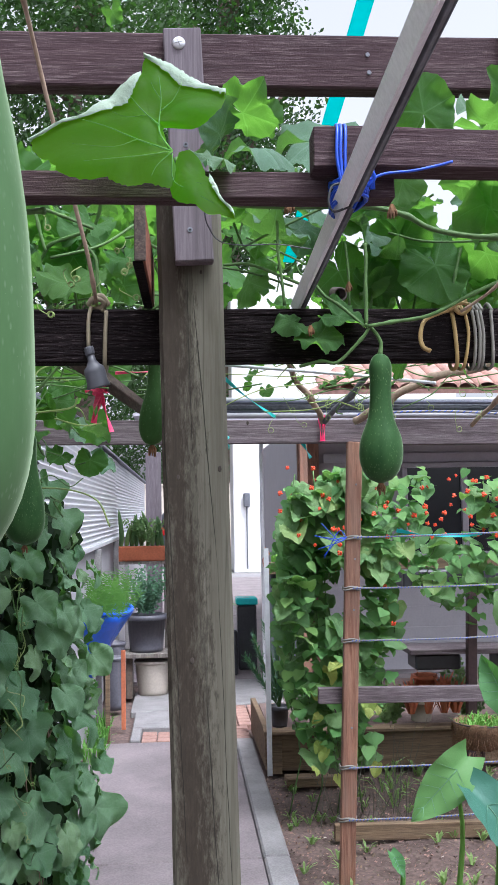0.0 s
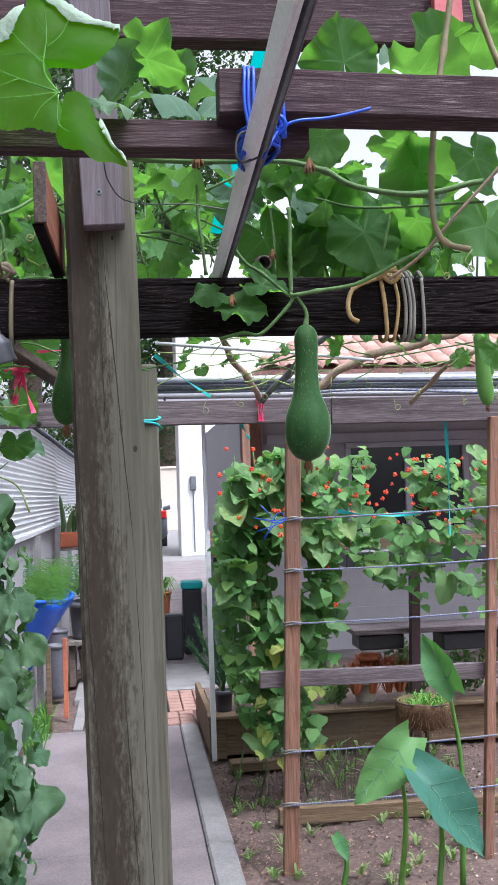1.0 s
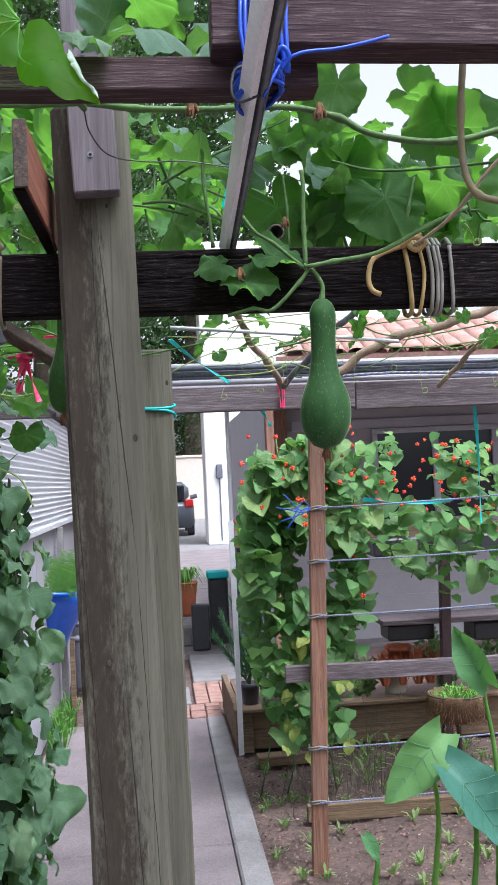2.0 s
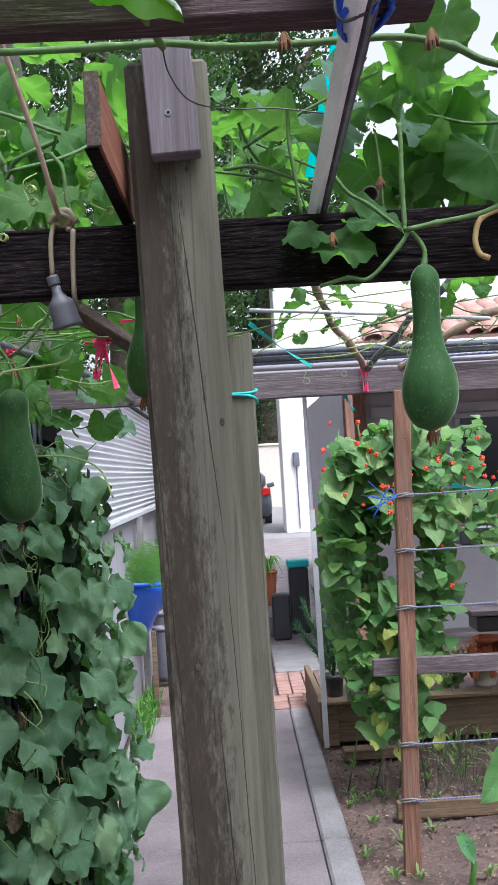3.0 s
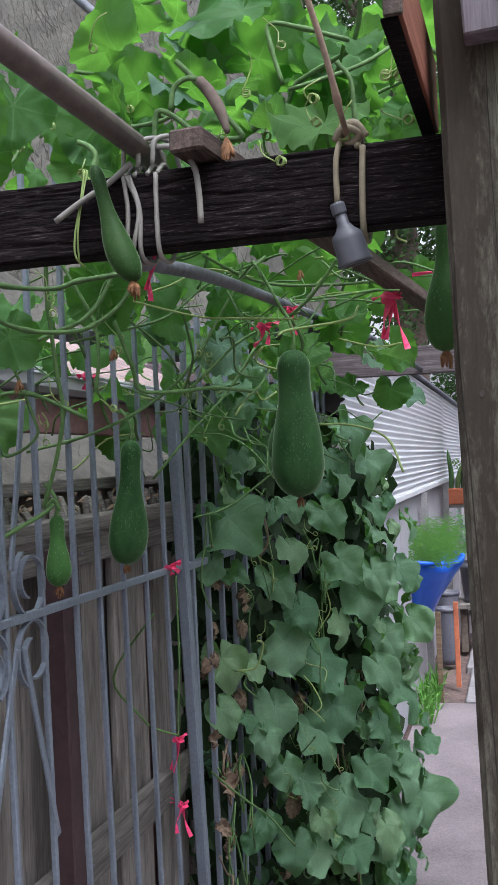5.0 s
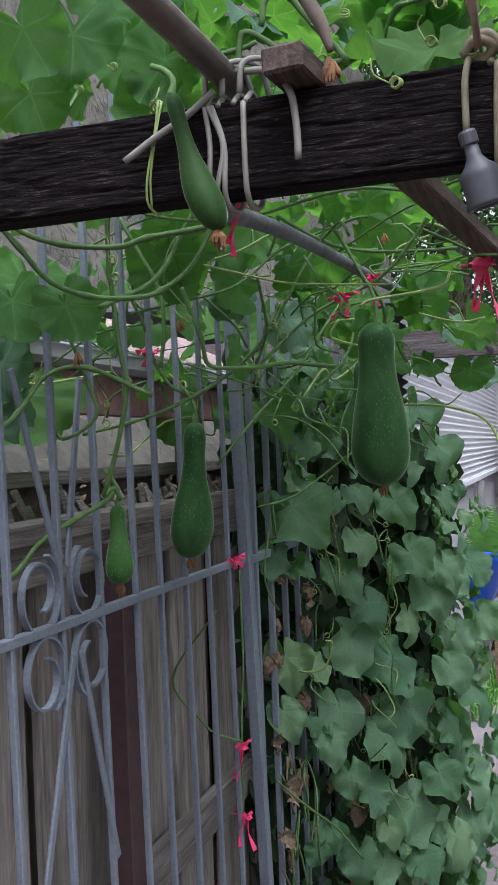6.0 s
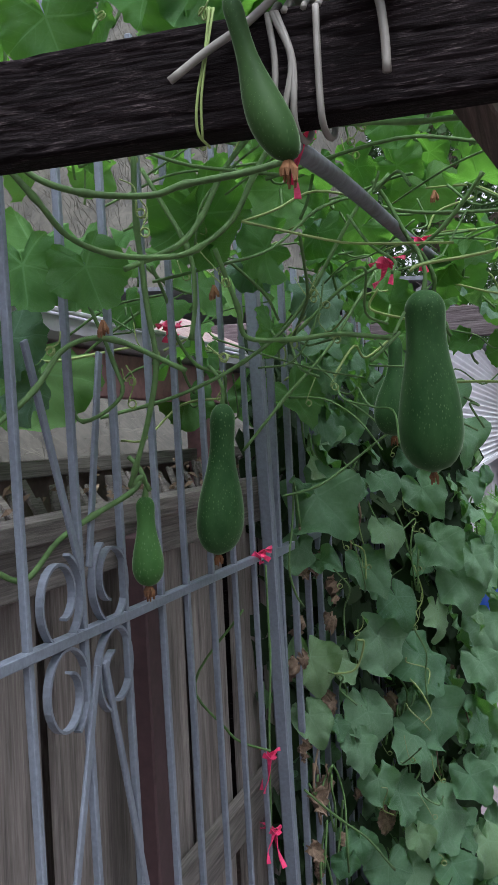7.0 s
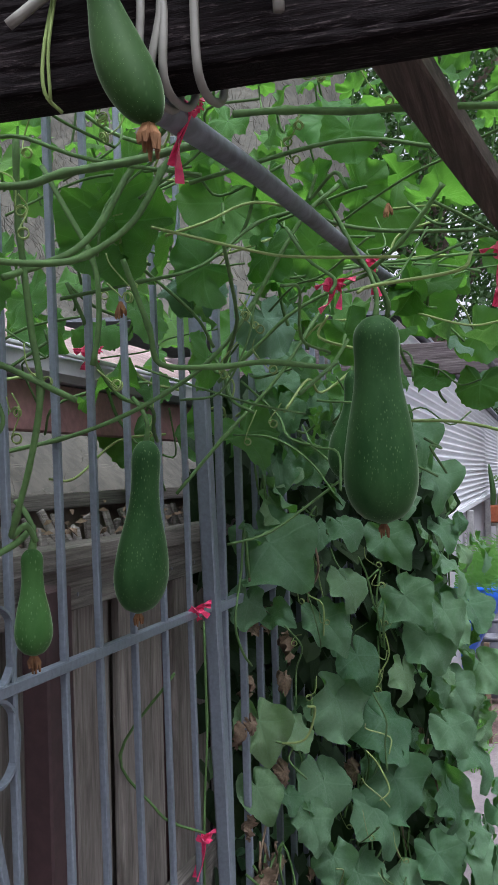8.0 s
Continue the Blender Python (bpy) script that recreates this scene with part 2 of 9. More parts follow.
BLUEWIRE = plain("blue_plastic_wire", (0.015, 0.07, 0.5), 0.35, vary=0.1)
CORD = plain("pale_cord", (0.2, 0.19, 0.165), 0.6, vary=0.15)
YELLOWCORD = plain("tan_cord", (0.38, 0.26, 0.1), 0.6, vary=0.2)
OLIVECORD = plain("olive_cord", (0.2, 0.17, 0.11), 0.7, vary=0.2)
PINK = plain("pink_tape", (0.8, 0.05, 0.17), 0.4, vary=0.12)
RUBBER = plain("grey_rubber", (0.075, 0.078, 0.09), 0.5, vary=0.15)
BLUEPLASTIC = plain("blue_plastic", (0.015, 0.11, 0.6), 0.3, vary=0.12)
TEAL_SHEET = foliage("teal_sheet", (0.02, 0.5, 0.5), (0.02, 0.55, 0.55), 0.6, 0.4, (0.04, 0.85, 0.85))
TEAL = plain("teal_plastic", (0.02, 0.5, 0.5), 0.4, vary=0.1)
BLACKPOT = plain("black_plastic", (0.035, 0.036, 0.042), 0.45, vary=0.2)
GREYPOT = plain("grey_plastic", (0.1, 0.1, 0.12), 0.45, vary=0.2)
TERRACOTTA = plain("terracotta", (0.5, 0.15, 0.07), 0.8, vary=0.2)
CREAM = plain("cream_pot", (0.45, 0.4, 0.34), 0.6, vary=0.1)
COIR = plain("coir", (0.15, 0.085, 0.045), 0.95, vary=0.45, grain=120, relief=1.0)
SOIL = plain("soil", (0.115, 0.078, 0.068), 0.95, vary=0.5, grain=45, relief=1.0, coarse=5)
CONCRETE = plain("concrete", (0.18, 0.153, 0.156), 0.85, vary=0.3, grain=110, relief=0.4, coarse=3)
CONCRETE_PALE = plain("pale_concrete", (0.213, 0.203, 0.203), 0.85, vary=0.25, grain=110, relief=0.4)
BRICK = plain("red_brick", (0.27, 0.16, 0.13), 0.85, vary=0.25, grain=70)
MAROON = plain("maroon_fascia", (0.23, 0.115, 0.12), 0.6, vary=0.25)
WHITEWALL = plain("white_stucco", (0.78, 0.78, 0.78), 0.8, vary=0.04)
CREAMWALL = plain("cream_wall", (0.62, 0.56, 0.48), 0.85, vary=0.06)
HOUSE = plain("grey_house_paint", (0.32, 0.308, 0.325), 0.75, vary=0.06)
FASCIA = plain("grey_fascia", (0.36, 0.35, 0.39), 0.6, vary=0.08)
TILE = plain("roof_tile", (0.33, 0.19, 0.155), 0.85, vary=0.3, grain=20)
REDFLOWER = plain("red_flower", (0.75, 0.07, 0.02), 0.5, vary=0.2)
CARPAINT = plain("grey_car_paint", (0.1, 0.11, 0.13), 0.3, 0.3, vary=0.05)
CARGLASS = plain("dark_car_glass", (0.02, 0.022, 0.026), 0.1, vary=0.05)
TAILLIGHT = plain("red_lens", (0.6, 0.02, 0.02), 0.2, vary=0.1)
GRAVEL_ROOF = plain("gravelled_felt", (0.29, 0.21, 0.2), 0.95, vary=0.45, grain=150, relief=1.0, coarse=12)
STRAW = plain("straw", (0.06, 0.057, 0.045), 0.95, vary=0.5, grain=9, coarse=1.2)
KNOT = plain("knot_wood", (0.05, 0.04, 0.032), 0.9, vary=0.4)
BARK = plain("bark", (0.13, 0.1, 0.08), 0.95, vary=0.4, grain=30, relief=1.0)


def gourd_skin(name, dark, light, fleck):
    m, t, b = material(name)
    v = coords(t, (1, 1, 0.42))
    blot = noise_of(t, v, 40, 4)
    n = t.nodes.new("ShaderNodeTexVoronoi")
    n.inputs["Scale"].default_value = 300
    t.links.new(v, n.inputs["Vector"])
    spot = ramp(t, n.outputs["Distance"], [(0.09, (0.9, 0.9, 0.9)), (0.3, (0, 0, 0))])
    where = ramp(t, noise_of(t, coords(t), 24, 3), [(0.4, (0.12, 0.12, 0.12)), (0.58, (1, 1, 1))])
    tone = ramp(t, blot, [(0.3, dark), (0.7, light)])
    t.links.new(mix(t, mix(t, 1.0, spot, where, "MULTIPLY"), tone, fleck), b.inputs["Base Color"])
    b.inputs["Roughness"].default_value = 0.65
    b.inputs["Specular IOR Level"].default_value = 0.16
    b.inputs["Sheen Weight"].default_value = 0.5
    b.inputs["Sheen Roughness"].default_value = 0.3
    b.inputs["Sheen Tint"].default_value = (0.7, 0.9, 0.6, 1)
    bump(t, b, blot, 0.15, 0.002)
    return m


GOURD = gourd_skin("gourd_skin", (0.018, 0.06, 0.016), (0.038, 0.1, 0.03), (0.12, 0.2, 0.08))
GOURD_YOUNG = gourd_skin("young_gourd_skin", (0.026, 0.08, 0.016), (0.045, 0.115, 0.028), (0.11, 0.18, 0.075))
GOURD_DOWNY = gourd_skin("downy_gourd_skin", (0.014, 0.042, 0.008), (0.026, 0.064, 0.013), (0.04, 0.08, 0.025))
DOWN = foliage("plant_down", (0.3, 0.45, 0.22), (0.36, 0.5, 0.27), 0.5, 0.6, (0.4, 0.6, 0.25))
REDPAINT = plain("red_painted_wood", (0.42, 0.09, 0.1), 0.6, vary=0.2)
POD = gourd_skin("pod_skin", (0.1, 0.24, 0.05), (0.14, 0.3, 0.07), (0.16, 0.32, 0.09))
GOURD_PALE = gourd_skin("pale_gourd_skin", (0.045, 0.1, 0.036), (0.062, 0.125, 0.05), (0.1, 0.16, 0.088))


# ---- building tools ----
PLACE = {}
rng = random.Random(7)


def thing(name, label, category, at=(0, 0, 0), group="", kind=""):
    ob = new(name)
    ob.empty_display_size = 0.05
    ob.location = at
    PLACE[ob] = Matrix.Translation(at)
    return tagged(ob, label, category, group, kind)


def hang(ob, parent):
    """Make ob, which is laid out in world metres, a part of parent."""
    PLACE[ob] = Matrix()
    if parent:
        ob.parent = parent
        ob.matrix_parent_inverse = PLACE[parent].inverted()
    return ob


def finish(bm, name, mats, smooth=False):
    me = bpy.data.meshes.new(name)
    bm.to_mesh(me)
    bm.free()
    for m in mats if isinstance(mats, (list, tuple)) else [mats]:
        me.materials.append(m)
    if smooth:
        me.polygons.foreach_set("use_smooth", [True] * len(me.polygons))
    return me


def part(name, bm, mat, parent=None, label="", smooth=False):
    ob = hang(new(name, finish(bm, name, mat, smooth)), parent)
    return tagged(ob, label)


def piece(name, me, parent, m):
    """One more object on a shared mesh, at the world pose m."""
    ob = new(name, me)
    ob.parent = parent
    ob.matrix_parent_inverse = PLACE[parent].inverted()
    ob.matrix_basis = m
    PLACE[ob] = m
    return ob


def axes(origin, x, z):
    x, z = Vector(x).normalized(), Vector(z)
    y = z.cross(x).normalized()
    z = x.cross(y)
    m = Matrix((x, y, z)).transposed().to_4x4()
    m.translation = origin
    return m


def block(bm, lo, hi, m=None, bevel=0.0):
    lo, hi = Vector(lo), Vector(hi)
    made = bmesh.ops.create_cube(bm, size=1.0)["verts"]
    bmesh.ops.scale(bm, vec=hi - lo, verts=made)
    bmesh.ops.translate(bm, vec=(lo + hi) / 2, verts=made)
    if bevel:
        edges = list({e for v in made for e in v.link_edges})
        made = bmesh.ops.bevel(bm, geom=edges, offset=bevel, segments=1, affect="EDGES", profile=0.5)["verts"]
    if m:
        bmesh.ops.transform(bm, matrix=m, verts=made)
    return bm


def board(p0, p1, wide, thick, up=(0, 0, 1), bevel=0.002, cuts=0, wear=0.0):
    """A board from p0 to p1; wide is measured along up, thick across it."""
    p0, p1 = Vector(p0), Vector(p1)
    bm = bmesh.new()
    length = (p1 - p0).length
    block(bm, (0, -thick / 2, -wide / 2), (length, thick / 2, wide / 2), None, bevel)
    if cuts:
        for i in range(1, cuts):
            bmesh.ops.bisect_plane(bm, geom=bm.verts[:] + bm.edges[:] + bm.faces[:], plane_co=(length * i / cuts, 0, 0), plane_no=(1, 0, 0))
        for v in bm.verts:
            k = noise.noise_vector(Vector((v.co.x * 7 + p0.x, v.co.y * 30, v.co.z * 30 + p0.y)))
            v.co += Vector((0, k.y, k.z)) * wear
    bmesh.ops.transform(bm, matrix=axes(p0, p1 - p0, up), verts=bm.verts)
    return bm


def tube(points, radius, sides=8, bm=None, close=True):
    """A round bar along points; radius is a number or one for each point."""
    bm = bm or bmesh.new()
    pts = [Vector(p) for p in points]
    radii = radius if isinstance(radius, (list, tuple)) else [radius] * len(pts)
    ref = None
    rings = []
    for i, p in enumerate(pts):
        d = (pts[min(i + 1, len(pts) - 1)] - pts[max(i - 1, 0)]).normalized()
        if ref is None:
            ref = d.orthogonal().normalized()
        ref = (ref - d * ref.dot(d)).normalized()
        side = d.cross(ref)
        rings.append([bm.verts.new(p + (ref * math.cos(a) + side * math.sin(a)) * radii[i]) for a in (2 * math.pi * k / sides for k in range(sides))])
    for a, b in zip(rings, rings[1:]):
        for k in range(sides):
            bm.faces.new((a[k], a[(k + 1) % sides], b[(k + 1) % sides], b[k]))
    if close:
        bm.faces.new(rings[0][::-1])
        bm.faces.new(rings[-1])
    return bm


def bend(points, steps=6):
    """A smooth line through a few points."""
    p = [Vector(q) for q in points]
    p = [2 * p[0] - p[1], *p, 2 * p[-1] - p[-2]]
    out = []
    for a, b, c, d in zip(p, p[1:], p[2:], p[3:]):
        for i in range(steps):
            s = i / steps
            out.append(0.5 * (2 * b + (c - a) * s + (2 * a - 5 * b + 4 * c - d) * s * s + (3 * b - a - 3 * c + d) * s ** 3))
    return out + [p[-2]]


def lathe(profile, sides=24, bm=None, m=None, tilt=None):
    """A body of revolution about z from (radius, height) pairs."""
    bm = bm or bmesh.new()
    made, rings = [], []
    for r, z in profile:
        ring = [bm.verts.new((r * math.cos(2 * math.pi * k / sides), r * math.sin(2 * math.pi * k / sides), z)) for k in range(sides)]
        rings.append(ring)
        made += ring
    for a, b in zip(rings, rings[1:]):
        for k in range(sides):
            bm.faces.new((a[k], a[(k + 1) % sides], b[(k + 1) % sides], b[k]))
    bm.faces.new(rings[0][::-1])
    bm.faces.new(rings[-1])
    if m:
        bmesh.ops.transform(bm, matrix=m, verts=made)
    return bm


def helix(start, radius, pitch, turns, axis=(0, 0, -1), steps=10):
    base = Vector(axis).to_track_quat("Z", "Y").to_matrix()
    n = int(turns * steps)
    return [Vector(start) + base @ Vector((radius * (math.cos(2 * math.pi * i / steps) - 1), radius * math.sin(2 * math.pi * i / steps), pitch * i / steps)) for i in range(n + 1)]


def leaf_mesh(name, mats, seed, lobes=5, depth=0.16, sinus=0.75, teeth=0.025, cup=0.12, wave=0.06, long_=1.0, rings=5, veins=True, ruffle=0.0, rough=0.08, tip=0.1, narrow=0.1, cleft=0.36):
    """A lobed leaf one unit across: the stalk joins at the origin, the tip points to +y, the upper side to +z; main veins are strips of their own."""
    r = random.Random(seed)
    angles = set()
    for k in range(52):
        angles.add(round(-math.pi + 2 * math.pi * (k + 0.5) / 52, 4))
    lines = [i * 2 * math.pi * 0.8 / (lobes - 1) - 0.8 * math.pi for i in range(lobes)] if veins else []
    for a in lines:
        angles.update((round(a - 0.016, 4), round(a + 0.016, 4)))
    angles = sorted(angles)
    shift = r.uniform(0, 9)
    fold, droop, roll = r.uniform(-0.12, 0.25), r.uniform(0.15, 0.7), r.uniform(-0.5, 0.5)
    pleat = r.uniform(0.01, 0.05)
    bm = bmesh.new()
    centre = bm.verts.new((0, 0, 0))
    grid = []
    for a in angles:
        d = min((abs(a - b) for b in lines), default=0.3)
        lobe = 1 - 2 * min(1.0, d / (0.8 * math.pi / (lobes - 1))) ** 1.1
        gap = abs(abs(a) - math.pi)
        edge = 0.5 * (1 + depth * lobe) * (1 - narrow * abs(math.sin(a / 2)) ** 1.5 + tip * math.exp(-(a / 0.3) ** 2))
        edge *= 1 - sinus * math.exp(-(gap / cleft) ** 2)
        edge *= 1 + rough * noise.noise(Vector((math.cos(a) * 1.3 + shift, math.sin(a) * 1.3, shift)))
        edge *= 1 + teeth * math.sin(a * 23 + shift) + teeth * r.uniform(-1, 1)
        row = []
        for k in range(1, rings + 1):
            s = (k / rings) ** 0.85
            x, y = edge * s * math.sin(a), edge * s * math.cos(a) * long_
            z = cup * s * s * 0.5 * (1 if seed % 2 else -1) + wave * s * s * noise.noise(Vector((x * 4 + shift, y * 4, shift)))
            z += pleat * s * (0.5 - 0.5 * lobe) * (1.2 - 0.4 * s)
            z += ruffle * s ** 3 * (math.sin(a * 9 + shift) + 0.7 * math.sin(a * 14 + 2 * shift))
            z += 0.2 * (s ** 2) * noise.noise(Vector((x * 1.8, y * 1.8 + shift, 3))) + fold * abs(x) * s - (droop * y * y if y > 0 else 0) + roll * x * abs(x)
            row.append(bm.verts.new((x, y, z)))
        grid.append(row)
    for i, row in enumerate(grid):
        other = grid[(i + 1) % len(grid)]
        mid = (angles[i] + angles[(i + 1) % len(grid)]) / 2
        is_vein = any(abs(mid - a) < 0.012 for a in lines) and i + 1 < len(grid)
        if i + 1 == len(grid):
            continue
        faces = [bm.faces.new((centre, other[0], row[0]))]
        faces += [bm.faces.new((row[k], other[k], other[k + 1], row[k + 1])) for k in range(rings - 1)]
        for f in faces:
            f.material_index = 1 if is_vein else 0
    bmesh.ops.recalc_face_normals(bm, faces=bm.faces)
    return finish(bm, name, mats, True)


def leaf_pose(at, tip, up, size):
    y = Vector(tip).normalized()
    z = Vector(up)
    x = y.cross(z).normalized()
    z = x.cross(y)
    m = Matrix((x, y, z)).transposed().to_4x4()
    m.translation = at
    return m @ Matrix.Diagonal((size, size, size, 1))


def jitter(v, amount, r=rng):
    return Vector(v) + Vector((r.uniform(-1, 1), r.uniform(-1, 1), r.uniform(-1, 1))) * amount


# ---- ground, path, far setting ----
bm = bmesh.new()
bmesh.ops.create_grid(bm, x_segments=90, y_segments=90, size=1)
for v in bm.verts:
    x, y = v.co.xy
    v.co.x = 400 * math.copysign(abs(x) ** 4, x) + 6 * x
    v.co.y = 400 * math.copysign(abs(y) ** 4, y) + 6 * y + 4
    near = math.exp(-((v.co.x - 1.2) ** 2 + (v.co.y - 4.5) ** 2) / 9)
    v.co.z = -0.02 + 0.03 * near * noise.noise(v.co * 3.0) - 0.01
ground = part("ground", bm, SOIL, None, smooth=True)
tagged(ground, "dark crumbly garden soil with leaf litter", "ground", kind="structure")

path = thing("path", "grey concrete slab garden path with pale edging", "path", (0, 5, 0), kind="structure")
slab_y = [0.2, 2.25, 4.27, 6.45]
for a, b in zip(slab_y, slab_y[1:]):
    bm = bmesh.new()
    block(bm, (-0.62, a + 0.004, -0.05), (0.335, b - 0.004, 0.012), None, 0.006)
    part("slab", bm, CONCRETE, path)
    bm = bmesh.new()
    block(bm, (0.34, a + 0.004, -0.06), (0.455, b - 0.004, 0.02), None, 0.01)
    part("edging", bm, CONCRETE_PALE, path, "pale concrete edging strip")
bm = bmesh.new()
block(bm, (-0.9, -3.0, -0.06), (1.0, 0.196, 0.01), None, 0.006)
part("slab", bm, CONCRETE, path)

paving = thing("brick_paving", "red brick patch laid between pale stepping slabs", "paving", (0.2, 6.9, 0), kind="structure")
for i in range(7):
    for j in range(4):
        bm = bmesh.new()
        x, y = -0.28 + i * 0.105 + 0.0, 6.47 + j * 0.095
        block(bm, (x, y, -0.05), (x + 0.097, y + 0.087, 0.012 + rng.uniform(-0.003, 0.003)), None, 0.005)
        if not (i in (0, 1) and j > 2):
            part("brick", bm, BRICK, paving)
        else:
            bm.free()
for x0, y0, x1, y1 in ((-0.36, 6.87, 0.26, 7.4), (0.3, 7.6, 0.8, 8.7), (-0.4, 7.42, 0.24, 8.2), (-0.36, 6.5, -0.29, 6.86)):
    bm = bmesh.new()
    block(bm, (x0, y0, -0.05), (x1, y1, 0.016), None, 0.008)
    part("pale_slab", bm, CONCRETE_PALE, paving, "pale grey stepping slab")
for i in range(3):
    for j in range(7):
        bm = bmesh.new()
        x, y = 0.29 + i * 0.1, 6.87 + j * 0.1
        block(bm, (x, y, -0.05), (x + 0.092, y + 0.092, 0.012), None, 0.005)
        part("brick", bm, BRICK, paving)

driveway = thing("driveway", "pale grey concrete driveway beyond the garden", "driveway", (1, 20, 0), kind="structure")
for a, b in ((8.75, 14), (14.02, 22), (22.02, 44)):
    bm = bmesh.new()
    block(bm, (-1.5, a, -0.1), (6, b, 0.008), None, 0.004)
    part("drive_slab", bm, CONCRETE_PALE if a > 20 else CONCRETE, driveway)

bm = bmesh.new()
block(bm, (-6, 41, 0), (2.6, 41.25, 2.65), None, 0.02)
block(bm, (-6.05, 40.95, 2.65), (2.6, 41.3, 2.75), None, 0.02)
tagged(part("garden_wall_far", bm, CREAMWALL), "cream rendered boundary wall across the driveway", "wall", kind="structure")

# white neighbouring building along the driveway
white = thing("white_building", "white stucco building beside the driveway", "building", (3, 28, 0), kind="structure")
bm = bmesh.new()
block(bm, (1.3, 23.6, 0), (7, 25, 7.5), None, 0.02)
part("wall", bm, WHITEWALL, white)
bm = bmesh.new()
block(bm, (1.55, 23.48, 1.62), (1.71, 23.597, 1.97), None, 0.02)
part("meter_box", bm, GREYPIPE, white, "grey electric meter box")
bm = tube([(1.63, 23.55, 0.1), (1.63, 23.55, 1.63)], 0.018, 10)
part("conduit", bm, GREYPIPE, white)

# grey house behind the bean trellis
house = thing("house", "grey painted single-storey house with a clay tile roof", "house", (3, 9, 0), kind="structure")
bm = bmesh.new()
block(bm, (1.25, 9.0, 0), (9, 15, 2.45))
part("wall", bm, HOUSE, house)
bm = bmesh.new()
block(bm, (1.1, 8.9, 0), (1.3, 8.997, 2.45), None, 0.005)
part("corner_post", bm, STAKE, house, "brown timber corner post")
for k in range(11):
    part("siding", board((1.31, 8.992, 0.3 + 0.195 * k), (9, 8.992, 0.3 + 0.195 * k), 0.2, 0.012, (0, -0.05, 1), 0.002), HOUSE, house)
part("trim", board((1.35, 8.972, 2.0), (9, 8.972, 2.0), 0.09, 0.02), FASCIA, house)
part("soffit", board((-0.4, 8.6, 2.36), (9, 8.6, 2.36), 0.03, 0.8), FASCIA, house)
bm = bmesh.new()
slope = pose(0, 9.6, 2.74, 22)
deck = [(1.32, 0), (12, 0), (12, 1.35), (2.22, 1.35)]
low = [bm.verts.new(slope @ Vector((x, y, -0.05))) for x, y in deck]
top = [bm.verts.new(slope @ Vector((x, y, 0.0))) for x, y in deck]
bm.faces.new(top)
bm.faces.new(low[::-1])
for k in range(4):
    bm.faces.new((low[k], low[(k + 1) % 4], top[(k + 1) % 4], top[k]))
part("roof_deck", bm, TILE, house)
tile_bm = bmesh.new()
for k in range(7):
    a = math.pi * k / 6
    for yy in (0, 0.36):
        tile_bm.verts.new((0.1 * math.cos(a), yy, 0.055 * math.sin(a) + 0.01))
tile_bm.verts.ensure_lookup_table()
for k in range(6):
    tile_bm.faces.new([tile_bm.verts[i] for i in (2 * k, 2 * k + 2, 2 * k + 3, 2 * k + 1)])
tile_me = finish(tile_bm, "tile", TILE, True)
for i in range(34):
    for j in range(4):
        if i < 1.1 * j + 0.5:
            continue
        piece("tile", tile_me, house, slope @ pose(1.32 + i * 0.205, -0.03 + j * 0.33, 0.01, rng.uniform(0.5, 3), 0, rng.uniform(-2, 2)))

# slate-coloured lean-to roof behind the far rail, with loose pipes on its edge
lean = thing("lean_to_roof", "low slate-grey sheet roof behind the trellis", "roof", (1.5, 7.6, 2.2), kind="structure")
SLATE = plain("slate_sheet", (0.1, 0.105, 0.14), 0.45, 0.2, vary=0.25, coarse=2)
for i in range(3):
    y0 = 7.35 + i * 0.6
    z0 = 2.27 + i * 0.075
    part("roof_sheet", board((0.2, y0 + 0.3, z0), (9, y0 + 0.3, z0 - 0.02), 0.012, 0.64, (0, -0.12, 1), 0.002), SLATE, lean)
part("edge_beam", board((0.2, 7.33, 2.23), (9, 7.33, 2.215), 0.07, 0.04), FASCIA, lean)
for k, (y, z, r) in enumerate(((4.025, 1.922, 0.012), (4.045, 1.938, 0.008), (4.06, 1.958, 0.014), (4.02, 1.976, 0.009), (4.04, 1.99, 0.01))):
    rod = thing("loose_pipe", "thin grey metal pipe laid along the trellis top", "pipe", (1, y, z), group="loose pipes")
    part("tube", tube([(-0.1 + 0.05 * k, y, z), (3.5, y, z - 0.025)], r, 8), (FASCIA, SLATE, GREYPIPE, SLATE, ZINC)[k % 5], rod, "", True)
for x in (0.95, 3.9):
    part("support", board((x, 7.36, 0), (x, 7.36, 2.2), 0.06, 0.06, (1, 0, 0)), STAKE, lean)
for x0, x1, z0, z1 in ((2.1, 3.3, 1.05, 1.95), (4.3, 5.5, 1.05, 1.95)):
    win = thing("window_%d" % (1 if x0 < 4 else 2), "dark sliding window with a pale frame", "window", ((x0 + x1) / 2, 9, z0), kind="structure")
    bm = bmesh.new()
    for lo, hi in (((x0, 8.94, z0), (x1, 8.999, z0 + 0.05)), ((x0, 8.94, z1 - 0.05), (x1, 8.999, z1)), ((x0, 8.94, z0 + 0.052), (x0 + 0.05, 8.999, z1 - 0.052)),
                   ((x1 - 0.05, 8.94, z0 + 0.052), (x1, 8.999, z1 - 0.052)), (((x0 + x1) / 2 - 0.03, 8.94, z0 + 0.052), ((x0 + x1) / 2 + 0.03, 8.999, z1 - 0.052))):
        block(bm, lo, hi, None, 0.004)
    part("window_frame", bm, FASCIA, win)
    bm = bmesh.new()
    block(bm, (x0 + 0.03, 8.975, z0 + 0.03), (x1 - 0.03, 8.985, z1 - 0.03))
    part("pane", bm, CARGLASS, win)

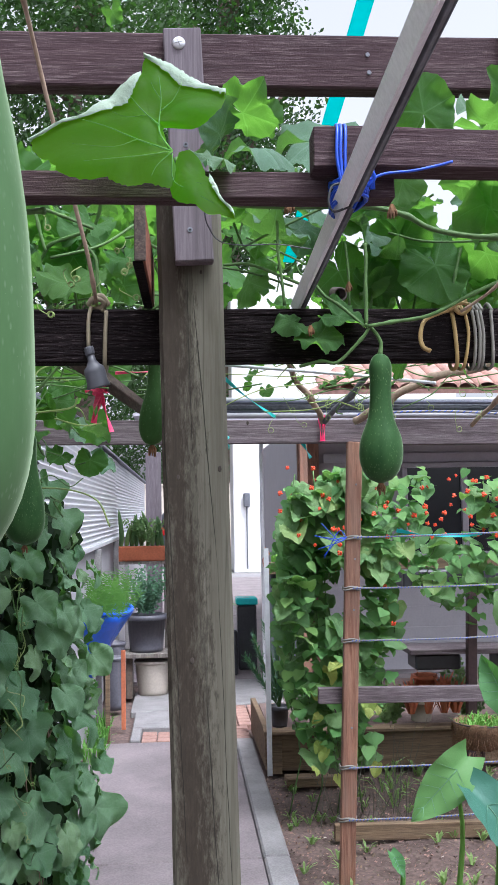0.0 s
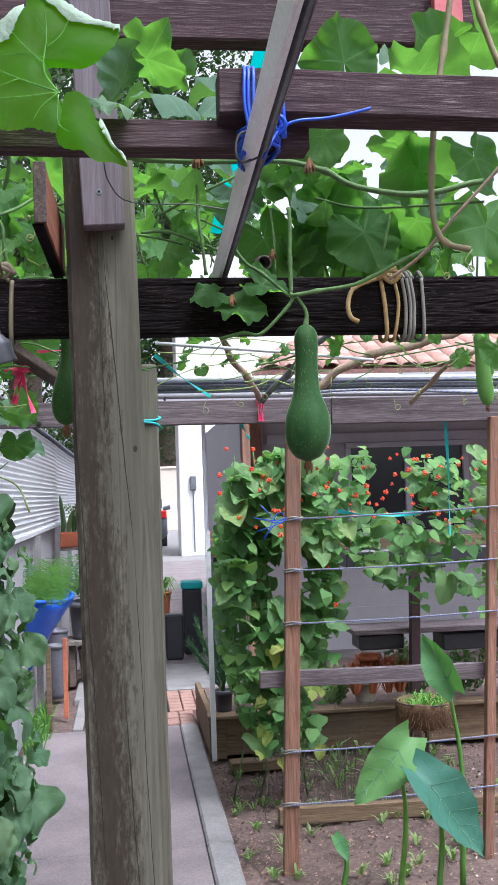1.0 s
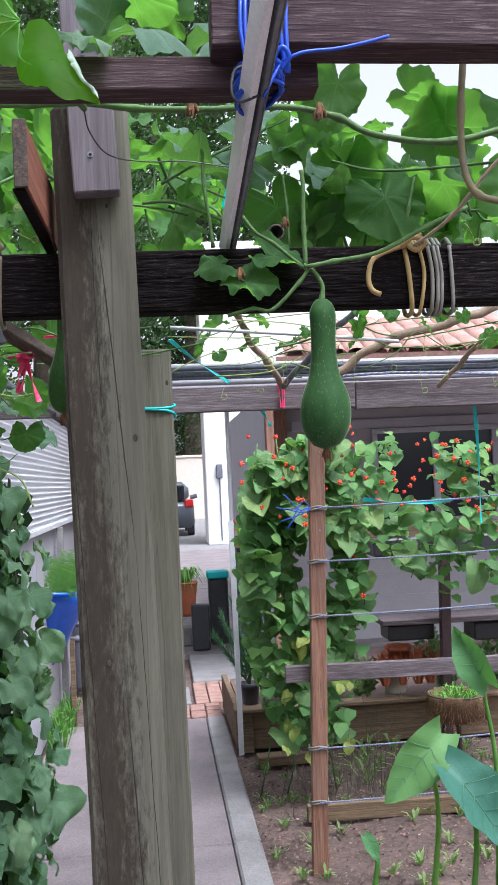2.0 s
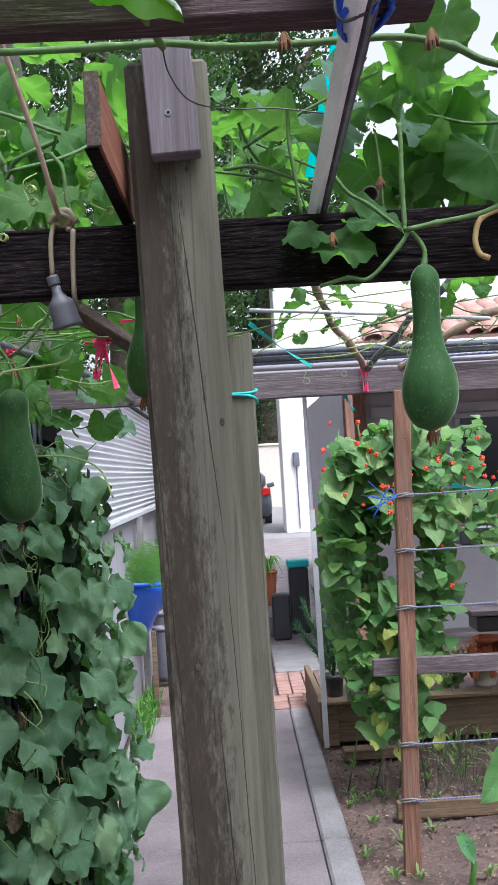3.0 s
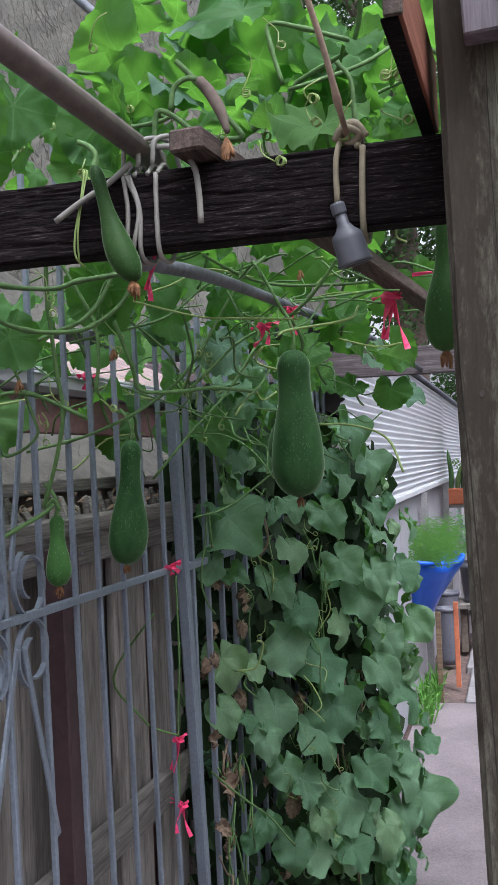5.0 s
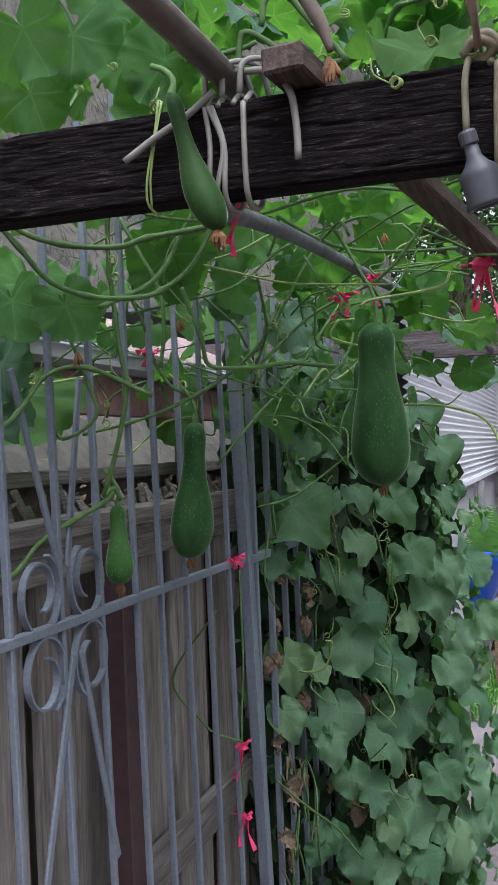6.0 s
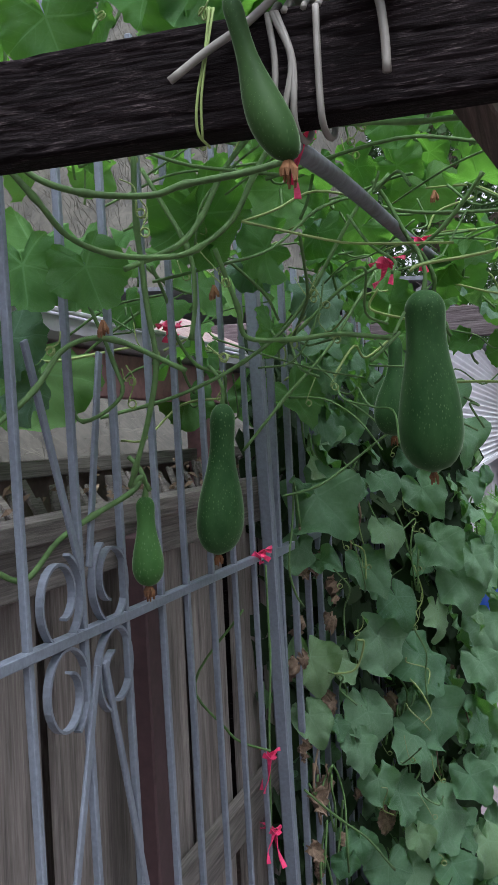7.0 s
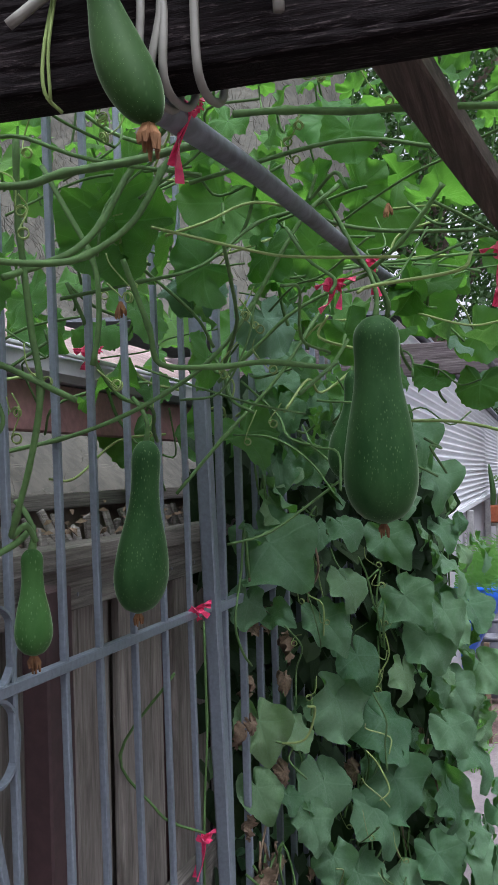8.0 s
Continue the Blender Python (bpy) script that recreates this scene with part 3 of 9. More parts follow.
# corrugated metal shed by the path
shed = thing("metal_shed", "corrugated galvanised metal shed wall on a pale base", "shed", (-1.2, 7.5, 0), kind="structure")


def corrugated(p0, p1, z0, z1, pitch=0.034, depth=0.011):
    bm = bmesh.new()
    p0, p1 = Vector(p0), Vector(p1)
    out = Vector((p1.y - p0.y, p0.x - p1.x, 0)).normalized()
    n = int((z1 - z0) / pitch * 8)
    rows = []
    for i in range(n + 1):
        z = z0 + (z1 - z0) * i / n
        off = out * depth * math.sin(2 * math.pi * (z - z0) / pitch)
        rows.append((bm.verts.new((p0.x + off.x, p0.y + off.y, z)), bm.verts.new((p1.x + off.x, p1.y + off.y, z))))
    for a, b in zip(rows, rows[1:]):
        bm.faces.new((a[0], a[1], b[1], b[0]))
    return bm


part("metal_sheet", corrugated((-0.62, 4.2, 0), (-0.62, 9.2, 0), 1.29, 2.03), ZINC, shed, smooth=True)
part("metal_sheet", corrugated((-0.635, 9.2, 0), (-0.635, 17.0, 0), 1.25, 2.05), ZINC, shed, smooth=True)
part("base_panel", board((-0.66, 4.25, 0.64), (-0.66, 5.99, 0.64), 1.28, 0.03), FASCIA, shed, "grey painted base panel")
part("base_panel", board((-0.66, 6.0, 0.64), (-0.66, 17, 0.64), 1.28, 0.03), HOUSE, shed, "pale grey painted base panel")
part("end_wall", board((-2.4, 4.22, 0.62), (-0.67, 4.22, 0.62), 1.24, 0.03), BEAM, shed)
part("flashing", board((-0.607, 4.2, 1.28), (-0.607, 17, 1.28), 0.03, 0.012), ZINC, shed)
for y in (7.0, 8.9, 10.6):
    part("support", board((-0.6, y, 0.0), (-0.6, y, 1.26), 0.045, 0.045, (1, 0, 0)), CONCRETE_PALE, shed)
bm = bmesh.new()
block(bm, (-2.4, 4.21, 0), (0.0, 17, 0.014), pose(-0.58, 0, 2.03, 0, 3))
part("shed_roof", bm, GREYPIPE, shed)
purple_post = thing("shed_post", "mauve-grey timber post at the end of the shed", "post", (-0.35, 12, 0))
part("post_shaft", board((-0.35, 12.5, 0), (-0.35, 12.5, 2.3), 0.2, 0.12, (1, 0, 0), 0.005), MAUVE, purple_post)

# ---- timber frame ----
frame_post = thing("timber_post", "weathered grey square timber post with drying cracks", "post", (0.05, 1.557, 0), group="trellis posts")
bm = board((0.0455, 1.558, -0.05), (0.0150, 1.558, 2.035), 0.103, 0.088, (1, 0, 0), 0.006, 24, 0.0015)
part("post_shaft", bm, POST, frame_post, smooth=False)
bm = tube([(-0.036, 1.5135, 1.52), (-0.036, 1.51, 1.52)], 0.004, 8)
for x, z, q in ((0.059, 1.583, 0.0050), (-0.006, 1.571, 0.0040), (0.012, 1.288, 0.0050), (0.104, 1.655, 0.0035), (0.034, 1.896, 0.0035)):
    part("knot", lathe([(q, 0.0), (q * 0.85, 0.0004), (q * 0.3, 0.0001)], 14, None, pose(x, 1.513, z, 90) @ Matrix.Diagonal((0.6, 1.0, 1, 1))), KNOT, frame_post, "small dark knot", True)
cap = thing("post_board", "mauve stained board screwed to the post head", "board", (0.02, 1.5, 1.9))
bm = board((0.0235, 1.494, 1.905), (0.008, 1.494, 2.28), 0.06, 0.03, (1, 0, 0), 0.002)
part("plank", bm, MAUVE, cap)
for x, z, r in ((0.017, 1.954, 0.0042), (0.012, 2.09, 0.0042)):
    bm = lathe([(r, 0), (r, 0.0012), (r * 0.45, 0.0014), (r * 0.45, -0.0005)], 12, None, pose(x, 1.479, z, 90))
    part("screw", bm, GREYPIPE, cap, "small steel screw")
bm = lathe([(0.0, 0.006), (0.006, 0.0055), (0.0095, 0.003), (0.0105, 0.0)][::-1], 20, None, pose(0.003, 1.479, 2.254, 90))
for a in (0, 90):
    block(bm, (-0.006, -0.0012, 0.0045), (0.006, 0.0012, 0.0066), pose(0.003, 1.479, 2.254, 90) @ pose(0, 0, 0, 0, 0, a + 20))
part("bolt", bm, ZINC, cap, "shiny domed bolt head", True)

top_rail = thing("top_rail", "dark stained rough top rail board", "beam", (0.3, 1.54, 2.2), group="trellis beams")
bm = board((-1.6, 1.529, 2.236), (1.9, 1.529, 2.251), 0.089, 0.038, bevel=0.003, cuts=40, wear=0.0012)
part("plank", bm, RAIL, top_rail)
for x, z in ((0.31, 2.255), (0.312, 2.225), (-0.5, 2.25), (0.7, 2.23)):
    part("nail", lathe([(0.004, 0.0), (0.0035, 0.0015)], 10, None, pose(x, 1.5085, z, 90)), GREYPIPE, top_rail)

cross_beam = thing("cross_beam", "dark weathered cross beam with raised grain", "beam", (0, 1.62, 1.8), group="trellis beams")
bm = board((-1.7, 1.622, 1.811), (2.2, 1.622, 1.812), 0.09, 0.038, bevel=0.003, cuts=60, wear=0.0016)
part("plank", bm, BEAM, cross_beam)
# the front of the beam, weathered into long ridges
bm = bmesh.new()
across, tall = 900, 60
grid = []
for j in range(tall + 1):
    row = []
    for i in range(across + 1):
        x, z = -1.2 + 2.4 * i / across, 1.7675 + 0.0875 * j / tall
        bow = 0.006 * noise.noise(Vector((x * 2.5, 0, 7))) + 0.0025 * noise.noise(Vector((x * 9, z * 20, 3)))
        u = z + bow
        grain = 1 - 2 * abs(noise.noise(Vector((x * 16, u * 230, 0))))
        thin = noise.noise(Vector((x * 30, u * 480, 5)))
        check = max(0.0, 1 - abs(noise.noise(Vector((x * 1.6, u * 26, 11)))) * 22)
        worn = 0.55 + 0.6 * noise.noise(Vector((x * 3, u * 12, 21)))
        h = -0.0026 * grain * worn + 0.0009 * thin + 0.0025 * check
        edge = 0.0012 if j in (0, tall) else 0.0
        row.append(bm.verts.new((x, 1.6005 + h + edge, z)))
    grid.append(row)
for a, b in zip(grid, grid[1:]):
    for i in range(across):
        bm.faces.new((a[i], a[i + 1], b[i + 1], b[i]))
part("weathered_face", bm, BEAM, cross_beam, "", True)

low_rail = thing("low_rail", "split reddish-brown square rail of the arbour", "beam", (0.1, 1.1, 1.88), group="trellis beams")
part("plank", board((-1.0, 1.085, 1.879), (0.245, 1.085, 1.884), 0.03, 0.03, bevel=0.0012, cuts=50, wear=0.002), RAIL, low_rail)
part("plank", board((0.148, 1.055, 1.915), (1.3, 1.055, 1.912), 0.045, 0.036, bevel=0.001, cuts=60, wear=0.0035), RAIL, low_rail, "rough-sawn overlapping rail piece")

r = random.Random(17)
for i in range(9):
    x0 = r.uniform(0.15, 0.9)
    x1 = x0 + r.uniform(0.12, 0.4)
    y = r.uniform(1.042, 1.068)
    part("splinter", board((x0, y, 1.9372 + r.uniform(0, 0.002)), (x1, y + r.uniform(-0.004, 0.004), 1.9362), r.uniform(0.003, 0.007), r.uniform(0.003, 0.008), bevel=0.0005, cuts=6, wear=0.001), RAIL if i % 2 else BEAM, low_rail, "raised grey splinter")
for i in range(7):
    x0 = r.uniform(-0.6, 0.0)
    part("splinter", board((x0, 1.078 + 0.01 * r.random(), 1.8955), (x0 + r.uniform(0.1, 0.25), 1.08, 1.8945), 0.004, 0.006, bevel=0.0005, cuts=6, wear=0.001), BEAM, low_rail, "raised grey splinter")
stub = thing("rafter_end", "short red-brown rafter end set on the beam", "rafter", (-0.05, 1.5, 1.86))
part("plank", board((-0.055, 1.34, 1.907), (-0.05, 1.64, 1.907), 0.078, 0.014, bevel=0.001), REDWOOD, stub)
part("weathered_end", board((-0.0551, 1.334, 1.907), (-0.055, 1.339, 1.907), 0.08, 0.016, bevel=0.001), RAFTER, stub, "weathered end grain")
part("weathered_edge", board((-0.0585, 1.339, 1.866), (-0.0535, 1.64, 1.866), 0.003, 0.0145, bevel=0.0005), BEAM, stub, "blackened lower edge")

rafter = thing("rafter", "brown rafter board from the beam back to the far rail", "rafter", (-0.2, 2.5, 1.85))
part("plank", board((-0.312, 1.56, 1.873), (0.015, 4.0, 1.826), 0.026, 0.042, bevel=0.003, cuts=12, wear=0.001), RAFTER, rafter)

back_post = thing("timber_post", "pale squared timber post behind the first", "post", (0.09, 2.95, 0), group="trellis posts")
part("post_shaft", board((0.092, 2.95, -0.05), (0.09, 2.95, 1.9), 0.1, 0.1, (1, 0, 0), 0.006, 12, 0.0015), POST, back_post)

far_rail = thing("far_rail", "faded mauve rail on top of the bean trellis", "beam", (0.8, 4.02, 1.85), group="trellis beams")
part("plank", board((-1.4, 4.02, 1.858), (0.895, 4.02, 1.846), 0.1, 0.038, bevel=0.003, cuts=20, wear=0.0012), MAUVE_X, far_rail)
part("plank", board((0.9, 4.03, 1.843), (2.6, 4.03, 1.835), 0.11, 0.038, bevel=0.003, cuts=16, wear=0.0012), MAUVE_X, far_rail)

stake_a = thing("bean_stake", "reddish-brown square wooden trellis stake in soil", "stake", (0.65, 4.0, 0), group="trellis stakes")
part("stake_shaft", board((0.653, 3.995, -0.1), (0.732, 3.995, 1.8), 0.062, 0.038, (1, 0, 0), 0.003, 12, 0.001), STAKE, stake_a)
stake_b = thing("bean_stake", "slender reddish-brown wooden trellis stake in soil", "stake", (1.5, 4.0, 0), group="trellis stakes")
part("stake_shaft", board((1.48, 3.995, -0.1), (1.598, 3.995, 1.8), 0.038, 0.038, (1, 0, 0), 0.003, 12, 0.001), STAKE, stake_b)
for k, st in ((0.653, stake_a), (1.48, stake_b)):
    for z in (0.62, 1.1, 1.31, 1.62):
        part("nail", lathe([(0.0045, 0.0), (0.004, 0.002)], 8, None, pose(k + 0.044 * z * (1.0 if k < 1 else 1.5) + 0.008, 3.9755, z, 90)), GREYPIPE, st)
low_board = thing("trellis_board", "weathered mauve-grey board across the trellis", "board", (0.9, 4.03, 0.7))
part("plank", board((0.56, 4.035, 0.744), (2.4, 4.035, 0.715), 0.066, 0.03, bevel=0.003, cuts=12, wear=0.001), MAUVE_X, low_board)

# strings of the bean trellis
for z0, z1 in ((1.4, 1.42), (1.19, 1.2), (0.975, 0.985), (0.462, 0.475), (0.253, 0.27)):
    k = 0.653 + (0.079) * z0 / 1.8
    rope = thing("twisted_rope", "blue and white twisted cord tied between stakes", "rope", (k, 3.97, z0), group="trellis ropes")
    line = [(k + (1.57 - k) * i / 10, 3.968, z0 + (z1 - z0) * i / 10 - 0.006 * math.sin(math.pi * i / 10)) for i in range(11)] + [(2.4, 3.968, z1 + 0.01)]
    part("line", tube(line, 0.0035, 6), CORD, rope)
    bm = bmesh.new()
    for i in range(60):
        x = k + (1.57 - k) * i / 60
        z = z0 + (z1 - z0) * i / 60 - 0.006 * math.sin(math.pi * i / 60)
        tube([(x, 3.9645, z - 0.003), (x + 0.006, 3.9645, z + 0.003)], 0.0016, 4, bm)
    part("blue_strand", bm, BLUEWIRE, rope)
    for dz in (-0.006, 0.004):
        loop = [(k + 0.037 * math.cos(a), 3.995 + 0.026 * math.sin(a), z0 + dz + 0.003 * math.sin(3 * a)) for a in (2 * math.pi * i / 16 for i in range(17))]
        part("wrap", tube(loop, 0.004, 6), CORD, rope)

lay_rope = thing("twisted_rope", "blue and white twisted cord lying along the far rail", "rope", (1.2, 3.98, 1.92), group="trellis ropes")
line = [(0.75 + 0.16 * i, 3.985 + 0.01 * math.sin(i * 1.3), 1.915 + 0.012 * math.sin(i * 0.9)) for i in range(11)]
part("line", tube(bend(line, 4), 0.006, 7), CORD, lay_rope, "", True)
strand = bmesh.new()
dense = bend(line, 12)
for i in range(0, len(dense) - 1, 2):
    p = dense[i]
    tube([p + Vector((-0.006, -0.0055, -0.004)), p + Vector((0.006, -0.0055, 0.004))], 0.0024, 4, strand)
part("blue_strand", strand, BLUEWIRE, lay_rope)

# plain unseen walls, added behind the camera to hold back low sky light
bm = bmesh.new()
block(bm, (-2.6, -2.5, 0), (4.5, -2.3, 1.8))
tagged(part("wall_south", bm, HOUSE), "plain grey unseen wall added to block low sky light", "wall", kind="structure")
bm = bmesh.new()
block(bm, (4.4, -2.28, 0), (4.6, 4.0, 1.7))
tagged(part("wall_east", bm, HOUSE), "plain grey unseen side wall added to block sky light", "wall", kind="structure")

rod = thing("thin_rod", "thin bright metal rod among the vines", "rod", (0.5, 3.3, 1.95))
part("shaft", tube([(0.15, 3.3, 2.025), (0.62, 3.3, 1.985), (0.9, 3.3, 1.955)], 0.006, 8), ZINC, rod, "", True)


# ---- leaves ----
GOURD_LEAVES = [leaf_mesh("leaf", [LEAF, LEAF], s, 5, 0.02 + 0.025 * (s % 3), 0.75, 0.026, 0.14, 0.22, rings=6, ruffle=0.03, rough=0.14, tip=0.02) for s in range(1, 8)]
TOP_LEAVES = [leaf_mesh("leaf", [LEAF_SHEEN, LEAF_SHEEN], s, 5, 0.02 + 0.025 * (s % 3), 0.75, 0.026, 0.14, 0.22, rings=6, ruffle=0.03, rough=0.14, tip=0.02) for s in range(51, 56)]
WALL_LEAVES = [leaf_mesh("leaf", [LEAF_WALL, LEAF_WALL], s, 5, 0.03 + 0.02 * (s % 4), 0.7, 0.01, 0.12, 0.3, 1.12, 6, ruffle=0.014, rough=0.2, tip=0.16, narrow=0.3, cleft=0.22) for s in range(11, 19)]
WALL_LEAVES.append(leaf_mesh("leaf", [LEAF_WALL, LEAF_WALL], 19, 5, 0.08, 0.7, 0.035, 0.14, 0.2, 1.0, 7, ruffle=0.035, rough=0.1, tip=0.1))
BEAN_LEAVES = [leaf_mesh("leaflet", [BEAN, VEIN], s, 3, 0.04, 0.3, 0.0, 0.2, 0.12, 1.2, 3, True) for s in range(21, 25)]
OLD_BEAN_LEAVES = [leaf_mesh("leaflet", [BEAN_OLD, VEIN], s, 3, 0.06, 0.3, 0.0, 0.25, 0.16, 1.2, 3, True) for s in range(25, 28)]
DRY_LEAVES = [leaf_mesh("dry_leaf", [DRY, DRY], s, 5, 0.3, 0.7, 0.06, 0.9, 0.7, 1.7, 5, False, 0.06) for s in range(31, 35)]


# ---- gourds ----
def gourd(label, top, length, neck, belly, waist=0.45, lean=(0, 0), skin=None, stalk=0.08, vary=0, steep=13, down=7000):
    """A hanging gourd: neck and belly radii, and where along it the neck ends."""
    top = Vector(top)
    g = thing("gourd", label, "gourd", top - Vector((0, 0, length)), group="hanging gourds")
    prof = []
    n = 40
    for i in range(n + 1):
        s = (i / n) ** 1.25
        k = 1 / (1 + math.exp(-(s - waist) * steep))
        r = neck * (1 - k) + belly * k
        r *= math.sqrt(max(0.0, 1 - max(0.0, (0.13 - s) / 0.13) ** 2)) if s < 0.13 else 1
        if s > 0.74:
            r *= math.sqrt(max(0.0, 1 - ((s - 0.74) / 0.26) ** 2.2))
        if s < waist:
            r *= 1 - 0.1 * math.sin(math.pi * s / waist) ** 2
        prof.append((max(r, 0.0012), -s * length))
    bm = lathe(prof, 28)
    for v in bm.verts:
        s = -v.co.z / length
        a = math.atan2(v.co.y, v.co.x)
        swell = 1 + 0.012 * math.cos(5 * a + vary) + 0.03 * noise.noise(Vector((math.cos(a), math.sin(a), s * 3 + vary)))
        v.co.x, v.co.y = v.co.x * swell + lean[0] * (0.7 * s + 0.3 * s * s), v.co.y * swell + lean[1] * (0.7 * s + 0.3 * s * s)
        v.co += top
    if down:
        fuzz = bmesh.new()
        fr = random.Random(vary + 40)
        bm.normal_update()
        faces = list(bm.faces)
        for f in fr.choices(faces, [f.calc_area() for f in faces], k=down):
            v = fr.sample(list(f.verts), 3)
            w = sorted((fr.random(), fr.random()))
            q = v[0].co * w[0] + v[1].co * (w[1] - w[0]) + v[2].co * (1 - w[1])
            n = jitter(f.normal, 0.35, fr).normalized() * fr.uniform(0.0025, 0.006)
            across = n.orthogonal().normalized() * 0.00022
            fuzz.faces.new([fuzz.verts.new(q - across), fuzz.verts.new(q + across), fuzz.verts.new(q + n)])
        tagged(part("down", fuzz, DOWN, g, "fine pale hairs"), kind="stuff")
    part("body", bm, skin or GOURD, g, "", True)
    stem = bend([top + Vector((0, 0, -0.004)), top + Vector((0.002, 0, stalk * 0.35)), top + Vector((-0.008, 0.002, stalk * 0.75)), top + Vector((-0.022, 0.006, stalk))])
    m = len(stem)
    part("stalk", tube(stem, [0.0052 - 0.002 * min(1, i / 4) for i in range(m)], 8), STEM, g, "", True)
    tip = top + Vector((lean[0], lean[1], -length))
    bm = bmesh.new()
    r = random.Random(vary + 3)
    for i in range(9):
        a = i * 2.4
        e = tip + Vector((math.cos(a) * 0.006, math.sin(a) * 0.006, -r.uniform(0.01, 0.02)))
        tube([tip + Vector((0, 0, 0.003)), tip + Vector((math.cos(a) * 0.0055, math.sin(a) * 0.0055, -0.006)), e], [0.0026, 0.0024, 0.001], 5, bm)
    part("dry_blossom", bm, BLOSSOM, g, "shrivelled brown blossom")
    return g


gourd("dark green bottle gourd with a long straight neck", (0.328, 1.56, 1.772), 0.215, 0.0195, 0.0365, 0.585, (-0.004, 0), vary=1, stalk=0.05, steep=21)
gourd("small green pear-shaped gourd hanging behind the post", (-0.046, 1.722, 1.80), 0.165, 0.012, 0.026, 0.52, (-0.006, 0), GOURD_YOUNG, vary=2)
gourd("large dark green speckled gourd on a curved stalk", (-0.373, 2.312, 1.722), 0.278, 0.0325, 0.0515, 0.52, (0.002, 0), vary=3, steep=10)
gourd("green gourd hanging against the steel bars", (-0.692, 2.276, 1.567), 0.241, 0.0212, 0.0398, 0.54, (-0.018, 0), vary=4, stalk=0.06, steep=12)
gourd("slim young green gourd with an orange withered blossom", (-0.692, 1.961, 1.443), 0.115, 0.0125, 0.021, 0.55, (0, 0), GOURD_YOUNG, vary=5, stalk=0.05, steep=12)
gourd("young downy gourd leaning beside the beam", (-0.425, 1.57, 1.862), 0.14, 0.0088, 0.019, 0.56, (0.042, 0), GOURD_DOWNY, vary=6, stalk=0.03)
gourd("pear-shaped green gourd half hidden behind leaves", (-0.475, 2.67, 1.69), 0.19, 0.014, 0.04, 0.5, (-0.01, 0), GOURD, vary=7, stalk=0.05)
gourd("large pale green gourd hanging close to the lens", (-0.135, 0.52, 1.86), 0.382, 0.04, 0.058, 0.4, (0, 0), GOURD_PALE, vary=8)
gourd("pale green gourd with a rounded end", (-0.635, 1.5, 1.83), 0.22, 0.014, 0.028, 0.4, (0, 0), GOURD_PALE, vary=9)


# ---- leafy vine over the steel fence ----
def leafy(name, label, count, sample, meshes, at, stem_mat=STEM, petiole=0.07, size=(0.1, 0.19)):
    """A climbing plant: leaves on thin stalks, placed by sample(r) -> (place, tip, up)."""
    plant = thing(name, label, "vine", at)
    r = random.Random(name + label)
    bm = bmesh.new()
    for i in range(count):
        p, tip, up = sample(r)
        s = r.uniform(*size)
        piece("leaf", r.choice(meshes), plant, leaf_pose(p, tip, up, s))
        if petiole:
            back = Vector(p) - Vector(up).normalized() * petiole * 0.6 - Vector(tip).normalized() * petiole * 0.5 + Vector((0, 0, -petiole * 0.4))
            tube(bend([p, (Vector(p) + back) / 2 + Vector((0, 0, -0.01)), back], 3), [0.0028] * 7, 5, bm)
    if petiole:
        tagged(part("stalk_tangle", bm, stem_mat, plant, "", True), kind="stuff")
    return plant


def wall_sample(r, deep=(0.08, 0.24)):
    """A place on the leafy side of the vine, which swells out from the bars as it runs back."""
    y = 3.0 + 1.1 * r.random() ** 1.1
    z = 0.05 + (1.68 - 0.25 * max(0.0, y - 3.5)) * r.random() ** 0.95
    x = -0.735 + 0.42 * min(y - 2.87, 0.85) - r.uniform(*deep) - 0.12 * max(0.0, z - 1.25)
    return (x, y, z), jitter((0.4, -0.25, -0.8), 0.5, r), jitter((0.35, -0.4, 0.75), 0.6, r)


vine = leafy("fence_vine", "dense gourd vine leaves covering the steel fence", 84, wall_sample, WALL_LEAVES[:8], (-0.65, 3.2, 0), size=(0.065, 0.105))


def simple_leaves(bm, places):
    """Plain folded leaves for the inside of the vine, where only their outlines show."""
    for m in places:
        v = [bm.verts.new(m @ Vector(q)) for q in ((0, -0.1, 0), (0.3, -0.3, 0.06), (0.48, 0.05, 0.05), (0.3, 0.3, 0.0), (0, 0.55, -0.1), (-0.3, 0.3, 0.02), (-0.48, 0.05, 0.05), (-0.3, -0.3, 0.05))]
        mid = bm.verts.new(m @ Vector((0, 0.1, -0.04)))
        for k in range(8):
            bm.faces.new((v[k], v[(k + 1) % 8], mid))


r = random.Random(91)
for i in range(26):
    y = 2.95 + 0.5 * r.random()
    piece("leaf", r.choice(WALL_LEAVES[:8]), vine, leaf_pose((-0.72 + 0.14 * r.random() * (y - 2.8), y, 1.42 + 0.36 * r.random()), jitter((0.3, -0.3, -0.8), 0.6, r), jitter((0.4, -0.4, 0.7), 0.6, r), r.uniform(0.08, 0.13)))
for i in range(64):
    # leaves of the outer edge, hanging sideways over the path
    y, z = 3.45 + 0.5 * r.random(), 0.1 + 1.35 * r.random()
    spot = (-0.735 + 0.42 * min(y - 2.87, 0.85) + r.uniform(-0.05, 0.05), y, z)
    piece("leaf", r.choice(WALL_LEAVES[:8]), vine, leaf_pose(spot, jitter((0.35, -0.15, -0.85), 0.35, r), jitter((0.9, -0.12, 0.35), 0.35, r), r.uniform(0.065, 0.11)))
# leaves inside the vine, coloured dark to stand for the shade there
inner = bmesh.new()
